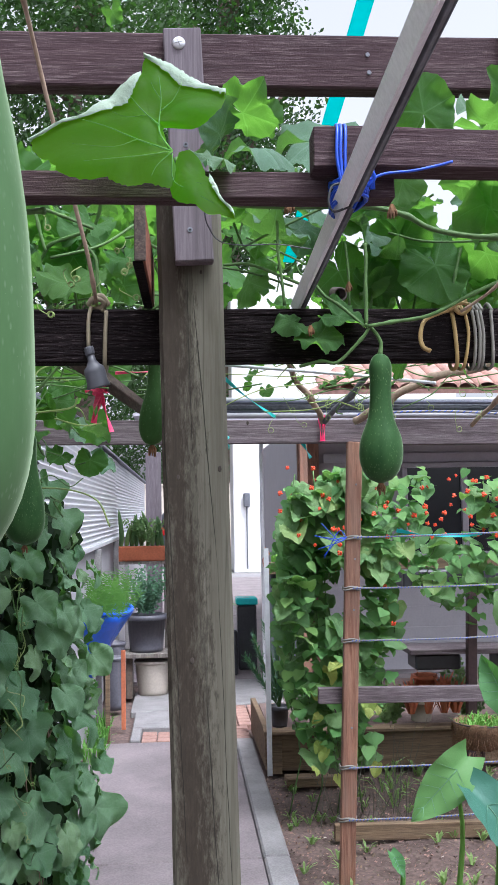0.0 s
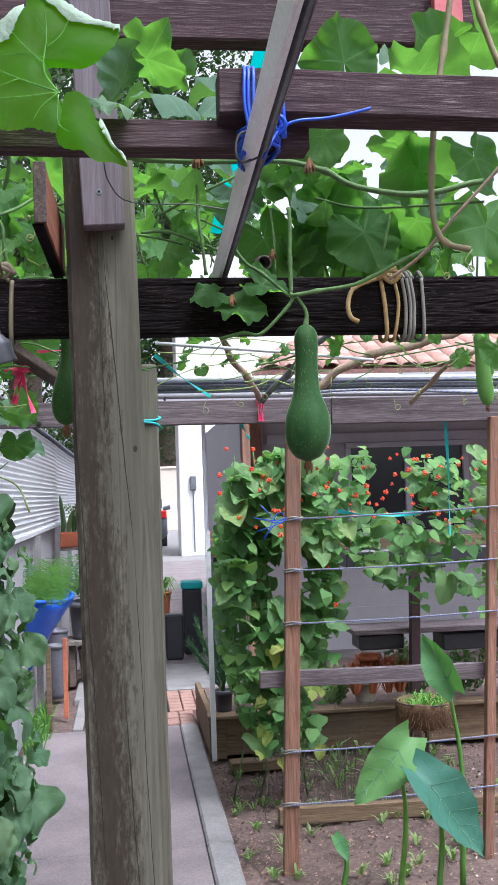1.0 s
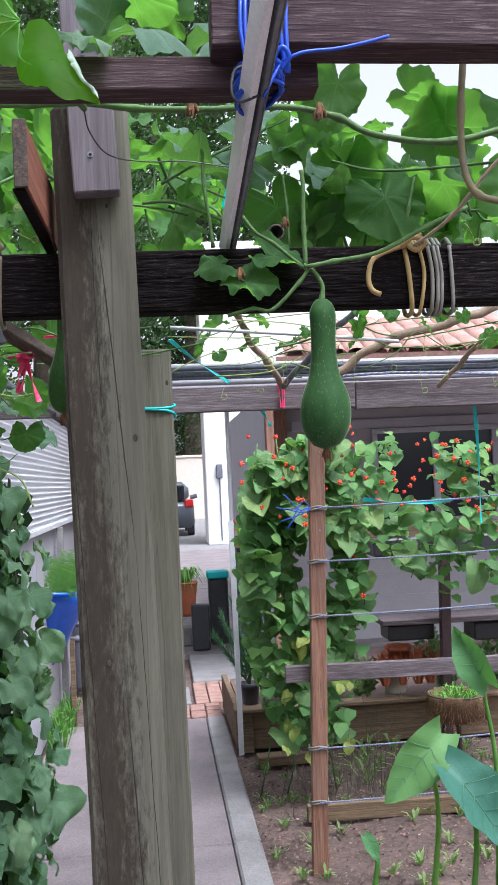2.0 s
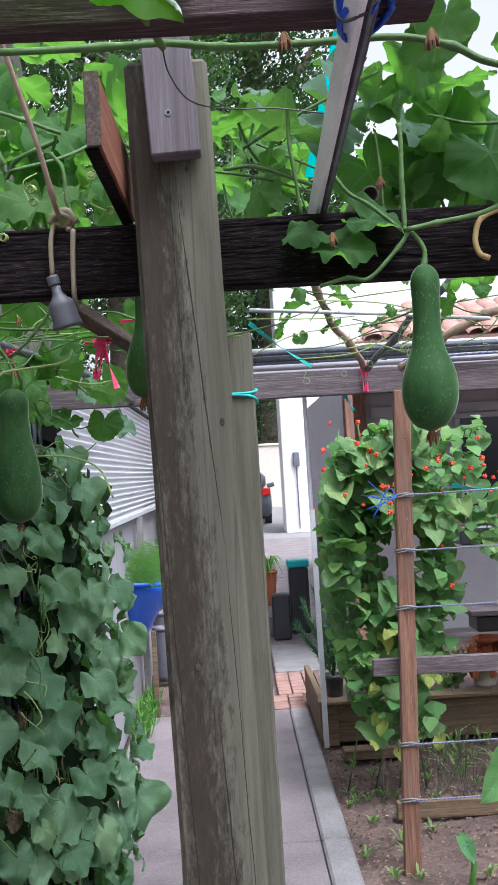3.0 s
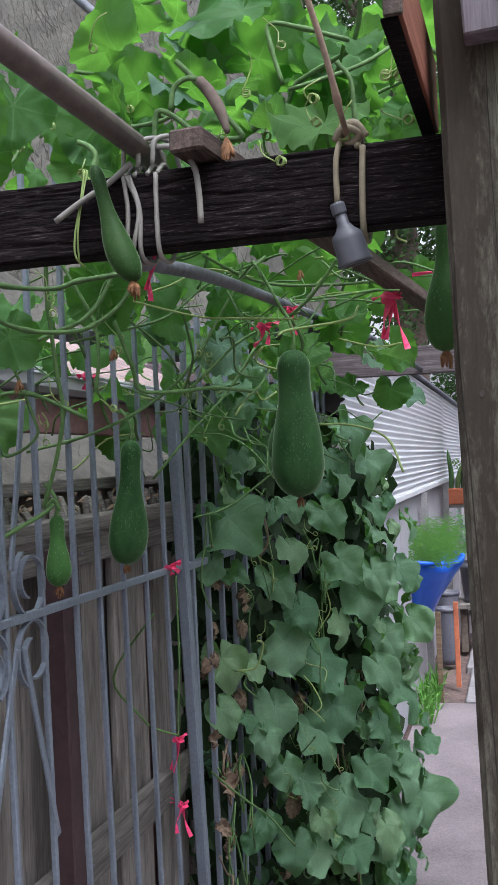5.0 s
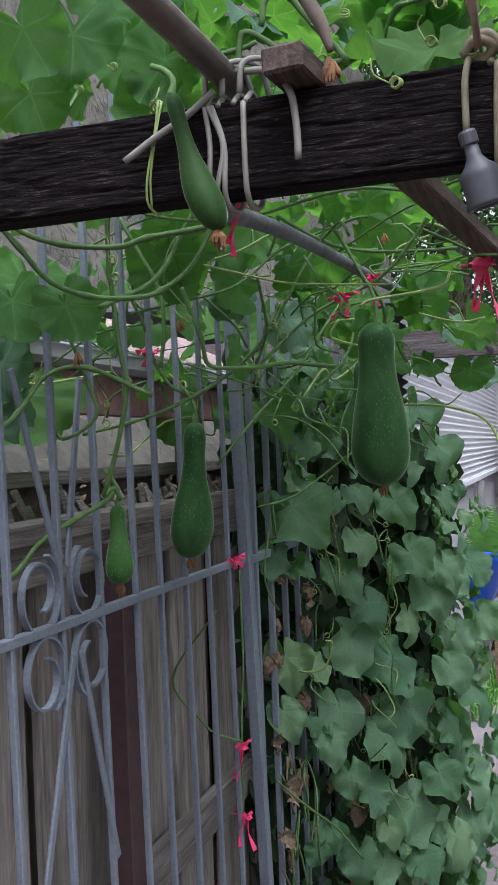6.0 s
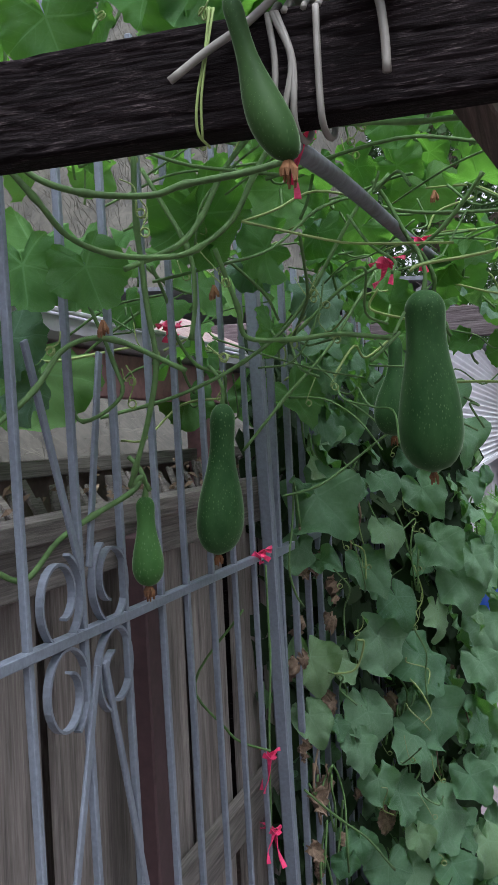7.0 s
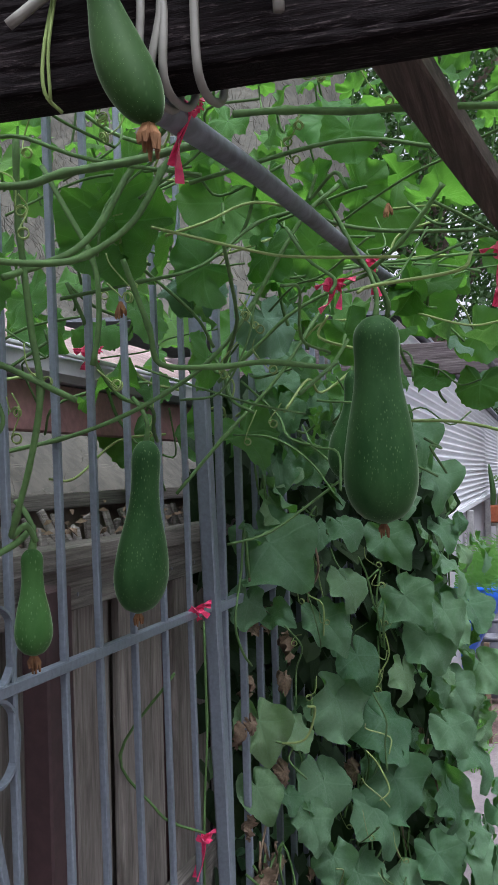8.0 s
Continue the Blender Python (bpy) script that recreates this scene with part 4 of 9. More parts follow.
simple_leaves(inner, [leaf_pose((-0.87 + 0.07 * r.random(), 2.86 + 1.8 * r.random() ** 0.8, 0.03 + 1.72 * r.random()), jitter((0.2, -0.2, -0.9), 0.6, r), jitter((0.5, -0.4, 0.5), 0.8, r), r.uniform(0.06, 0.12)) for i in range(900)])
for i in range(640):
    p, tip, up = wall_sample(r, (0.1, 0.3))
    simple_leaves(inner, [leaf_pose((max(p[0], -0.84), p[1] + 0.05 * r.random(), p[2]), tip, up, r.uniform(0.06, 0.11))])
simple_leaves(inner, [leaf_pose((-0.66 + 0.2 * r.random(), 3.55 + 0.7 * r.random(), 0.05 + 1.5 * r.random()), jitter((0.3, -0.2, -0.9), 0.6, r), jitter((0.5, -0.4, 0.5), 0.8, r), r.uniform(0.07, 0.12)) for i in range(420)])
tagged(part("inner_foliage", inner, LEAF_SHADED, vine), kind="stuff")
for i in range(30):
    z = 0.15 + 1.15 * r.random()
    y = 2.84 + 0.5 * r.random() ** 1.3
    piece("dry_leaf", r.choice(DRY_LEAVES), vine, leaf_pose((-0.735 + 0.35 * max(0.0, y - 2.95) - 0.02 * r.random(), y, z), jitter((0.1, -0.1, -1), 0.45, r), jitter((0.6, -0.7, 0.1), 0.6, r), r.uniform(0.025, 0.05)))
for i in range(44):
    y, z = 2.82 + 0.9 * r.random(), 0.2 + 1.3 * r.random()
    line = [Vector((-0.735 + 0.36 * max(0.0, y - 2.95), y, z))]
    for k in range(5):
        line.append(line[-1] + Vector((r.uniform(-0.01, 0.02), r.uniform(-0.05, 0.06), r.uniform(-0.12, 0.1))))
    part("stem", tube(bend(line, 3), 0.0026, 5), STEM if i % 3 else DRY, vine, "", True)


def canopy_sample(r):
    y = 1.75 + 1.9 * r.random()
    x = -1.3 + 2.7 * r.random() ** 1.25
    low, high = (0.215, 0.33) if x < 0.25 else (0.2, 0.29)
    z = 1.515 + y * (low + (high - low) * r.random())
    away = r.random() < 0.68
    return (x, y, z), jitter((0, -0.35, -0.25) if away else (0, -0.5, -0.3), 0.9, r), jitter((0, 0.3, 0.9) if away else (0, -0.3, 0.9), 0.35, r)


canopy = leafy("arbour_vine", "broad backlit gourd leaves spread over the arbour", 245, canopy_sample, GOURD_LEAVES, (0, 2.4, 1.9), size=(0.08, 0.14))


r = random.Random(314)
upper = bmesh.new()
for i in range(30):
    y = 1.9 + 2.0 * r.random()
    spot = (-0.7 + 0.85 * r.random(), y, 1.515 + y * r.uniform(0.24, 0.37))
    leaf_bm = bmesh.new()
    leaf_bm.from_mesh(r.choice(GOURD_LEAVES))
    leaf_bm.transform(leaf_pose(spot, jitter((0, -0.4, -0.2), 0.9, r), jitter((0, 0.25, 0.9), 0.35, r), r.uniform(0.12, 0.19)))
    one = bpy.data.meshes.new("leaf")
    leaf_bm.to_mesh(one)
    leaf_bm.free()
    upper.from_mesh(one)
    bpy.data.meshes.remove(one)
tagged(part("upper_leaves", upper, LEAF, canopy, "", True), kind="stuff")


def fringe_sample(r):
    y = 2.35 + 1.5 * r.random()
    p = (-1.05 + (0.75 - 0.3 * max(0, y - 2.7)) * r.random() ** 1.3, y, 1.6 + 0.42 * r.random())
    return p, jitter((0.1, -0.35, -0.6), 0.7, r), jitter((0.1, -0.1, 0.9), 0.7, r)


leafy("fence_top_vine", "green gourd leaves trailing over the fence top", 76, fringe_sample, GOURD_LEAVES, (-0.8, 3, 1.7), size=(0.08, 0.15))


def bean_sample(r):
    """A place in the bean vines: one dense clump on the near poles, loose tufts along the trellis top."""
    while True:
        if r.random() < 0.6:
            z = 0.2 + 1.5 * r.random() ** 0.62
            wide = 0.1 + 0.2 * math.sin(math.pi * min(1.0, max(0.0, z - 0.15) / 1.75))
            x = 0.77 + wide * r.uniform(-1.0, 1.0)
        else:
            x = 0.54 + 1.78 * r.random() ** 1.15
            z = 1.73 - (0.7 + 0.2 * math.sin(4.3 * x + 0.6)) * r.random() ** 1.1
        thin = math.sin(9.1 * x + 3.1 * z) + math.sin(7.3 * z - 5.2 * x + 1.0)
        top = 1.66 + 0.05 * math.sin(17 * x) + 0.03 * math.sin(41 * x + 1)
        if z < top and thin > (-1.0 if x < 1.05 else -0.65) - 0.7 * r.random():
            return (x, 4.62 + 0.5 * r.random(), z), jitter((0, -0.8, -0.4), 0.75, r), jitter((0.05, -0.32, 0.9), 0.35, r)


beans = leafy("runner_bean", "runner bean vines with scarlet flowers on the trellis", 295, bean_sample, BEAN_LEAVES, (0.8, 4.8, 0), petiole=0.05, size=(0.085, 0.16))
r = random.Random(402)
for i in range(13):
    spot = (r.uniform(0.55, 0.95), r.uniform(4.55, 4.75), 0.08 + 0.75 * r.random())
    piece("old_leaf", r.choice(OLD_BEAN_LEAVES), beans, leaf_pose(spot, jitter((0, -0.6, -0.6), 0.6, r), jitter((0, -0.5, 0.8), 0.4, r), r.uniform(0.05, 0.1)))
rest = bmesh.new()
r = random.Random(77)
for i in range(2300):
    p, tip, up = bean_sample(r)
    m = leaf_pose((p[0], p[1] + r.uniform(-0.05, 0.2), p[2]), tip, up, r.uniform(0.045, 0.085))
    c = [m @ Vector(q) for q in ((0, -0.22, 0), (0.33, -0.22, 0.05), (0.44, 0.1, 0.05), (0.26, 0.42, 0.0), (0, 0.72, -0.12), (-0.26, 0.42, 0.0), (-0.44, 0.1, 0.05), (-0.33, -0.22, 0.05))]
    v = [rest.verts.new(q) for q in c]
    mid = rest.verts.new(m @ Vector((0, 0.2, -0.03)))
    for k in range(8):
        rest.faces.new((v[k], v[(k + 1) % 8], mid))
tagged(part("inner_leaves", rest, BEAN_INNER, beans, "", True), kind="stuff")
for x, z in ((0.55, 1.7), (0.66, 1.72), (0.75, 1.7), (0.86, 1.72)):
    line = [(x + 0.03 * math.sin(i * 1.3 + x * 9), 4.85 + 0.03 * math.cos(i * 1.7), z * i / 12) for i in range(13)]
    part("stem", tube(line, 0.004, 5), STEM, beans, "", True)
r = random.Random(5)
bm = bmesh.new()
for k in range(4):
    bmesh.ops.create_icosphere(bm, subdivisions=1, radius=r.uniform(0.007, 0.012), matrix=Matrix.Translation(jitter((0, 0, 0), 0.014, r)) @ Matrix.Diagonal((1.3, 1, 0.8, 1)))
flower_me = finish(bm, "flower", REDFLOWER, True)
for i in range(150):
    p, _, _ = bean_sample(r)
    p = Vector(p)
    if i % 5 < 3:
        p.x = 0.75 + 1.5 * r.random()
    if p.z < 1.3 and r.random() < 0.85:
        p.z = 1.3 + 0.45 * r.random()
    p.y -= 0.12
    piece("flower", flower_me, beans, Matrix.Translation(p) @ Matrix.Rotation(r.uniform(0, 6), 4, "Y") @ Matrix.Scale(r.uniform(0.4, 0.75), 4))


# ---- steel gate, its fence and the paling fence behind ----
gate = thing("steel_gate", "blue-grey painted steel gate with scrolls and bars", "gate", (-0.755, 2.2, 0))
GX = -0.755


def bar(name, y0, z0, y1, z1, w=0.0098, owner=gate, x=GX, t=None):
    return part(name, board((x, y0, z0), (x, y1, z1), w, t or w, (0, 1, 0) if abs(z1 - z0) > abs(y1 - y0) else (0, 0, 1), 0.0015), STEEL, owner)


part("gate_post", board((GX, 2.815, 0.0), (GX, 2.655, 1.95), 0.028, 0.026, (0, 1, 0), 0.003), STEEL, gate)
bar("rail", 1.3, 1.283, 2.69, 1.276, 0.014)
bar("rail", 1.3, 0.25, 2.77, 0.25, 0.02)
for y in (1.643, 1.7585, 1.8885, 2.0085, 2.1335, 2.2335, 2.3495, 2.4675, 2.5845):
    bar("bar", y + 0.045, 0.1, y - 0.012, 2.1)
for a, b in (((1.786, 1.63), (1.893, 1.36)), ((1.97, 1.63), (1.915, 1.36)), ((1.925, 1.235), (1.825, 0.93)), ((1.945, 1.235), (2.04, 0.9))):
    part("slat", board((GX + 0.004, *a), (GX + 0.004, *b), 0.012, 0.005, (0, 1, 0), 0.001), STEEL, gate)


def scroll(cy, cz, flip_y, flip_z):
    """A flat bar rolled into a spiral, its width across the gate."""
    pts, n = [], 44
    for i in range(n):
        s = i / (n - 1)
        a = radians(65 - 500 * s)
        rad = 0.052 - 0.027 * max(0, s - 0.35) / 0.65
        pts.append((cy + flip_y * rad * 0.98 * math.cos(a), cz + flip_z * rad * 1.05 * math.sin(a)))
    bm = bmesh.new()
    rows = []
    for i, (y, z) in enumerate(pts):
        y2, z2 = pts[min(i + 1, n - 1)]
        y1, z1 = pts[max(i - 1, 0)]
        k = Vector((0, z2 - z1, y1 - y2)).normalized() * 0.0018
        rows.append([bm.verts.new((GX + dx, y + q * k.y, z + q * k.z)) for dx, q in ((-0.005, -1), (0.005, -1), (0.005, 1), (-0.005, 1))])
    for p, q in zip(rows, rows[1:]):
        for k in range(4):
            bm.faces.new((p[k], p[(k + 1) % 4], q[(k + 1) % 4], q[k]))
    bm.faces.new(rows[0])
    bm.faces.new(rows[-1][::-1])
    part("scroll", bm, STEEL, gate)


scroll(1.845, 1.332, 1, 1)
scroll(1.978, 1.335, -1, 1)
scroll(1.852, 1.217, 1, -1)
scroll(1.982, 1.217, -1, -1)

rack = thing("steel_fence", "blue-grey steel bar fence overgrown with vine", "fence", (-0.755, 3.6, 0))
for i in range(16):
    bar("bar", 2.78 + i * 0.115, 0.05, 2.77 + i * 0.115, 1.9, 0.014, rack)
bar("rail", 2.7, 1.27, 4.6, 1.27, 0.018, rack)
bar("rail", 2.7, 0.25, 4.6, 0.25, 0.018, rack)

palings = thing("paling_fence", "weathered grey paling fence with a capping rail", "fence", (-0.87, 2.6, 0), kind="structure")
y = 0.6
i = 0
while y < 5.2:
    w = 0.12 + 0.02 * rng.random()
    off = 0.006 if i % 2 else -0.006
    slat = part("paling", board((-0.877 + off, y + w / 2, 0.0), (-0.877 + off + rng.uniform(-0.004, 0.004), y + w / 2 + rng.uniform(-0.006, 0.006), 1.38), w - 0.016 - 0.008 * rng.random(), 0.016, (0, 1, 0), 0.002, 10, 0.0015), PALING, palings)
    for z in (0.72, 1.345):
        part("nail", lathe([(0.0035, 0.0), (0.003, 0.001)], 8, None, pose(-0.8325, y + w / 2, z, 0, 90)), GREYPIPE, slat)
    i += 1
    y += w
part("rail", board((-0.852, 0.6, 1.4), (-0.852, 6.5, 1.405), 0.035, 0.05, bevel=0.003, cuts=30, wear=0.003), FENCE_RAIL, palings)
part("rail", board((-0.85, 0.6, 1.355), (-0.85, 6.5, 1.355), 0.07, 0.02, bevel=0.002), FENCE_RAIL, palings)
part("rail", board((-0.85, 0.6, 0.72), (-0.85, 6.5, 0.72), 0.08, 0.03, bevel=0.002), FENCE_RAIL, palings)
dark = thing("brown_fence_post", "dark brown painted fence post with nails", "post", (-0.8, 2.12, 0))
part("post_shaft", board((-0.81, 2.215, 0.0), (-0.81, 2.2, 1.37), 0.07, 0.04, (0, 1, 0), 0.003), DARKPOST, dark)
# neighbour's low roof behind the fence
shack = thing("neighbour_shed", "low shed with grey gutter and dark red fascia behind fence", "shed", (-1.1, 2.5, 0), kind="structure")
part("fascia", board((-1.0, -1, 1.641), (-1.0, 7, 1.641), 0.085, 0.03), MAROON, shack, "dark red-brown fascia")
part("gutter", board((-0.99, -1, 1.712), (-0.99, 7, 1.712), 0.05, 0.06, bevel=0.012), FASCIA, shack, "grey metal gutter")
part("gutter_lip", board((-0.957, -1, 1.734), (-0.957, 7, 1.734), 0.008, 0.008), ZINC, shack, "pale rolled gutter lip")
for y in (-0.4, 1.15, 3.047, 4.4, 5.6):
    part("post", board((-1.02, y, 0.0), (-1.02, y, 1.6), 0.06, 0.05, (0, 1, 0), 0.003), MAROON, shack)
part("rail", board((-1.03, -1, 1.475), (-1.03, 7, 1.475), 0.03, 0.02, bevel=0.002, cuts=30, wear=0.002), FENCE_RAIL, shack)
# broken slat ends, and a dark sheet standing for the shade under the plank
bm = bmesh.new()
block(bm, (-1.06, 1.2, 1.38), (-1.05, 4.2, 1.468))
part("backing", bm, BARK, shack)
r = random.Random(66)
y = 1.9
while y < 3.2:
    high = r.uniform(0.015, 0.05)
    part("slat_end", board((-0.955 + r.uniform(-0.01, 0.01), y, 1.4), (-0.975 + r.uniform(-0.015, 0.015), y + r.uniform(-0.02, 0.02), 1.415 + high), 0.02, 0.008, (0, 1, 0), 0.002), FENCE_RAIL, shack)
    y += r.uniform(0.024, 0.045)
bm = bmesh.new()
block(bm, (-2.2, -1, 0), (-1.5, 7, 1.25))
part("wall", bm, PALING, shack)
bm = bmesh.new()
block(bm, (-0.55, -1, -0.02), (0.0, 7, 0.0), pose(-1.0, 0, 1.735, 0, 25))
part("roof", bm, GRAVEL_ROOF, shack, "pinkish-brown gravelled roofing felt")

# dry leaves caught along the capping rail
debris = thing("fence_litter", "brown dry leaves caught along the fence top", "litter", (-0.9, 2.2, 1.43), kind="stuff")
r = random.Random(52)
bm = bmesh.new()
for i in range(200):
    q = Vector((r.uniform(-1.0, -0.855), r.uniform(0.8, 4.2), 1.425 + 0.05 * r.random() ** 2))
    n = jitter((0.3, -0.2, 1), 0.8, r).normalized()
    u = n.orthogonal().normalized() * r.uniform(0.004, 0.014)
    w = n.cross(u) * r.uniform(0.25, 0.8)
    m = q + n * 0.006
    v = [bm.verts.new(p) for p in (q + u, q + w, q - u, q - w)]
    c = bm.verts.new(m)
    for k in range(4):
        bm.faces.new((v[k], v[(k + 1) % 4], c))
tagged(part("leaf_scatter", bm, DRY, debris), kind="stuff")


# ---- metal bar, pipes, ties ----
strut = thing("aluminium_strut", "grooved aluminium strut tied to the rails", "strut", (0.2, 1.3, 1.9))
m = axes((0.2055, 1.65, 1.872), Vector((0.1835, 1.07, 1.857)) - Vector((0.2055, 1.65, 1.872)), (1, 0, 0))
m = m @ Matrix.Rotation(radians(22), 4, "X")
# pale left faces, grey right ones: lit and shaded sides set by material
for name, lo, hi, mat in (("web", (-0.02, -0.009, -0.007), (1.1, 0.004, 0.007), ALU_SHADE), ("side_plate", (-0.02, -0.0095, -0.0092), (1.1, 0.0105, -0.0072), ALU),
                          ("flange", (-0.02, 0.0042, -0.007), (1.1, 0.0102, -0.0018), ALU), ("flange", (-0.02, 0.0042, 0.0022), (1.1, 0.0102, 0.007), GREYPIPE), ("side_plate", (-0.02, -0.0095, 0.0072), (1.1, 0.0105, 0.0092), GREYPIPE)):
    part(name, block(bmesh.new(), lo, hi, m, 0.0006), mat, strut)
hollow = thing("hollow_pipe", "open-ended brown pipe lying on the beam", "pipe", (0.282, 1.660, 1.894))
mouth = Vector((0.282, 1.660, 1.894))
bm = bmesh.new()
way = Vector((0.1, 1.0, 0.24)).normalized()
ring = []
for radius, off in ((0.0125, 0.7), (0.0125, 0.0), (0.0095, 0.0), (0.0095, 0.2)):
    side = way.orthogonal().normalized()
    other = way.cross(side)
    ring.append([bm.verts.new(mouth + way * off + (side * math.cos(a) + other * math.sin(a)) * radius) for a in (2 * math.pi * k / 18 for k in range(18))])
for p, q in zip(ring, ring[1:]):
    for k in range(18):
        bm.faces.new((p[k], p[(k + 1) % 18], q[(k + 1) % 18], q[k]))
bm.faces.new(ring[-1])
bm.faces.new(ring[0][::-1])
part("tube", bm, BROWNPIPE, hollow, "", True)

pipe = thing("support_pipe", "grey pipe running back under the vines", "pipe", (-0.4, 2.2, 1.88))
part("tube", tube(bend([(-0.4, 1.6, 1.752), (-0.407, 1.72, 1.772), (-0.414, 2.0, 1.803), (-0.41, 2.545, 1.833), (-0.357, 3.2, 1.843), (-0.3, 4.0, 1.82)], 4), 0.0098, 12), GREYPIPE, pipe, "", True)
pole = thing("brown_pole", "weathered brown pole lashed on top of the beam", "pole", (-0.4, 1.4, 1.9))
part("shaft", tube([(-0.43, 0.95, 1.915), (-0.405, 1.35, 1.9), (-0.383, 1.66, 1.886)], 0.014, 12), BROWNPIPE, pole, "", True)

car = thing("parked_car", "dark grey parked car seen from behind", "car", (0.3, 28, 0))
bm = bmesh.new()
block(bm, (-0.75, 28, 0.25), (1.15, 32.4, 1.0), None, 0.12)
block(bm, (-0.62, 28.25, 0.95), (1.02, 31.2, 1.6), None, 0.2)
part("body", bm, CARPAINT, car, "", True)
bm = bmesh.new()
block(bm, (-0.5, 28.2, 1.05), (0.88, 28.28, 1.5), None, 0.03)
part("rear_window", bm, CARGLASS, car)
for x in (-0.72, 0.88):
    bm = bmesh.new()
    block(bm, (x, 27.97, 0.85), (x + 0.25, 28.1, 1.08), None, 0.03)
    part("tail_light", bm, TAILLIGHT, car)
for x in (-0.7, 0.95):
    for y in (28.8, 31.4):
        wheel = part("wheel", tube([(x, y, 0.33), (x + 0.2, y, 0.33)], 0.33, 20), BLACKPOT, car)
        part("rim", tube([(x + 0.19, y, 0.33), (x + 0.21, y, 0.33)], 0.2, 16), ZINC, wheel)
part("wing_mirror", tube([(1.1, 29.9, 1.1), (1.32, 29.9, 1.15)], 0.07, 10), CARPAINT, car)

# ---- trees and bank behind ----
STRAW_BLADE = plain("straw_blade", (0.09, 0.085, 0.064), 0.9, vary=0.3, grain=3, coarse=1.5)
def tree(label, at, height, spread, seed, clumps=260, size=0.5):
    t = thing("tree", label, "tree", at, group="background trees")
    r = random.Random(seed)
    at = Vector(at)
    top = at + Vector((0, 0, height))
    trunk = bend([at, at + Vector((0.1, 0, height * 0.35)), at + Vector((-0.1, 0.1, height * 0.7)), top], 4)
    bm = tube(trunk, [0.035 * height * (1 - 0.85 * i / (len(trunk) - 1)) for i in range(len(trunk))], 10)
    for i in range(12):
        a, h = i * 2.4, height * (0.35 + 0.05 * i)
        p = at + Vector((0, 0, h))
        q = p + Vector((math.cos(a) * spread * 0.7, math.sin(a) * spread * 0.7, height * 0.14))
        tube([p, (p + q) / 2 + Vector((0, 0, 0.1)), q], [0.012 * height, 0.008 * height, 0.003 * height], 6, bm)
    part("trunk", bm, BARK, t, "", True)
    bm = bmesh.new()
    for i in range(clumps):
        a, h = r.uniform(0, 6.283), r.random()
        rad = spread * (0.35 + 0.65 * math.sin(math.pi * (0.18 + 0.75 * h))) * r.random() ** 0.4
        c = at + Vector((math.cos(a) * rad, math.sin(a) * rad, height * (0.3 + 0.78 * h)))
        for k in range(64):
            q = jitter(c, size * 0.8, r)
            n = jitter((0, 0, 0), 1, r).normalized()
            u = n.orthogonal().normalized() * size * r.uniform(0.06, 0.14)
            w = n.cross(u) * 0.6
            bm.faces.new([bm.verts.new(q + u), bm.verts.new(q + w), bm.verts.new(q - u), bm.verts.new(q - w)])
    tagged(part("crown", bm, CROWN, t), kind="stuff")
    return t


tree("tall dark green broadleaf tree behind the garden", (-2.5, 24, 0), 15, 3.6, 1, 620, 0.75)
tree("tall dark green tree beyond the trellis", (2.4, 46, 0), 29, 4.6, 2, 620, 1.3)
tree("dark green tree on the slope behind", (-9.0, 30, 1), 18, 5, 3, 420, 0.75)
tree("green tree behind the driveway wall", (0.5, 48, 0), 8, 5, 4, 420, 0.8)
tree("green bush beyond the driveway wall", (4.5, 47, 0), 7, 3, 6, 300, 0.7)
bm = bmesh.new()
bmesh.ops.create_grid(bm, x_segments=50, y_segments=50, size=1)
for v in bm.verts:
    x, y = v.co.xy
    d = (1 - x) / 2
    v.co = Vector((-2.45 - 7 * d, 5 + 9 * y, 7.0 * d ** 0.75 * (1 - 0.15 * y) - 0.1 + 0.35 * noise.noise(Vector((x * 6, y * 6, 0))) * min(1, 4 * d)))
bank = thing("bank", "steep dry grassy bank behind the fence", "slope", (-5, 5, 0), kind="structure")
part("earth", bm, STRAW, bank, "", True)
r = random.Random(8)
bm = bmesh.new()
for i in range(16000):
    d = r.random()
    y = -4 + 18 * r.random()
    z = 7.0 * d ** 0.75 * (1 - 0.15 * (y - 5) / 9) - 0.1
    p = Vector((-2.45 - 7 * d, y, z))
    tip = p + Vector((r.uniform(0.02, 0.3), r.uniform(-0.2, 0.2), r.uniform(-0.15, 0.3)))
    w = Vector((0.0, 0.004, 0.002))
    bm.faces.new([bm.verts.new(p - w), bm.verts.new(p + w), bm.verts.new(tip)])
tagged(part("dry_grass", bm, STRAW_BLADE, bank), kind="stuff")
bm = bmesh.new()
bmesh.ops.create_grid(bm, x_segments=44, y_segments=40, size=1)
for v in bm.verts:
    x, y = v.co.xy
    px, py = -9.3 + 6.7 * x, 15.5 + 5 * y
    rise = max(0.0, min(1.0, (-2.6 - px) / 1.8))
    v.co = Vector((px, py, 1.3 * (py - 10.5) * rise * rise * (3 - 2 * rise) - 0.1 + 0.4 * noise.noise(Vector((px, py, 0)))))
part("earth", bm, STRAW, bank, "", True)
bm = bmesh.new()
for i in range(16000):
    px, py = -15 + 12.2 * r.random(), 10.6 + 9.6 * r.random()
    rise = max(0.0, min(1.0, (-2.6 - px) / 1.8))
    p = Vector((px, py, 1.3 * (py - 10.5) * rise * rise * (3 - 2 * rise) - 0.1))
    tip = p + Vector((r.uniform(-0.25, 0.25), r.uniform(-0.3, 0.05), r.uniform(0.0, 0.45)))
    w = Vector((0.005, 0.0, 0.002))
    bm.faces.new([bm.verts.new(p - w), bm.verts.new(p + w), bm.verts.new(tip)])
tagged(part("dry_grass", bm, STRAW_BLADE, bank), kind="stuff")


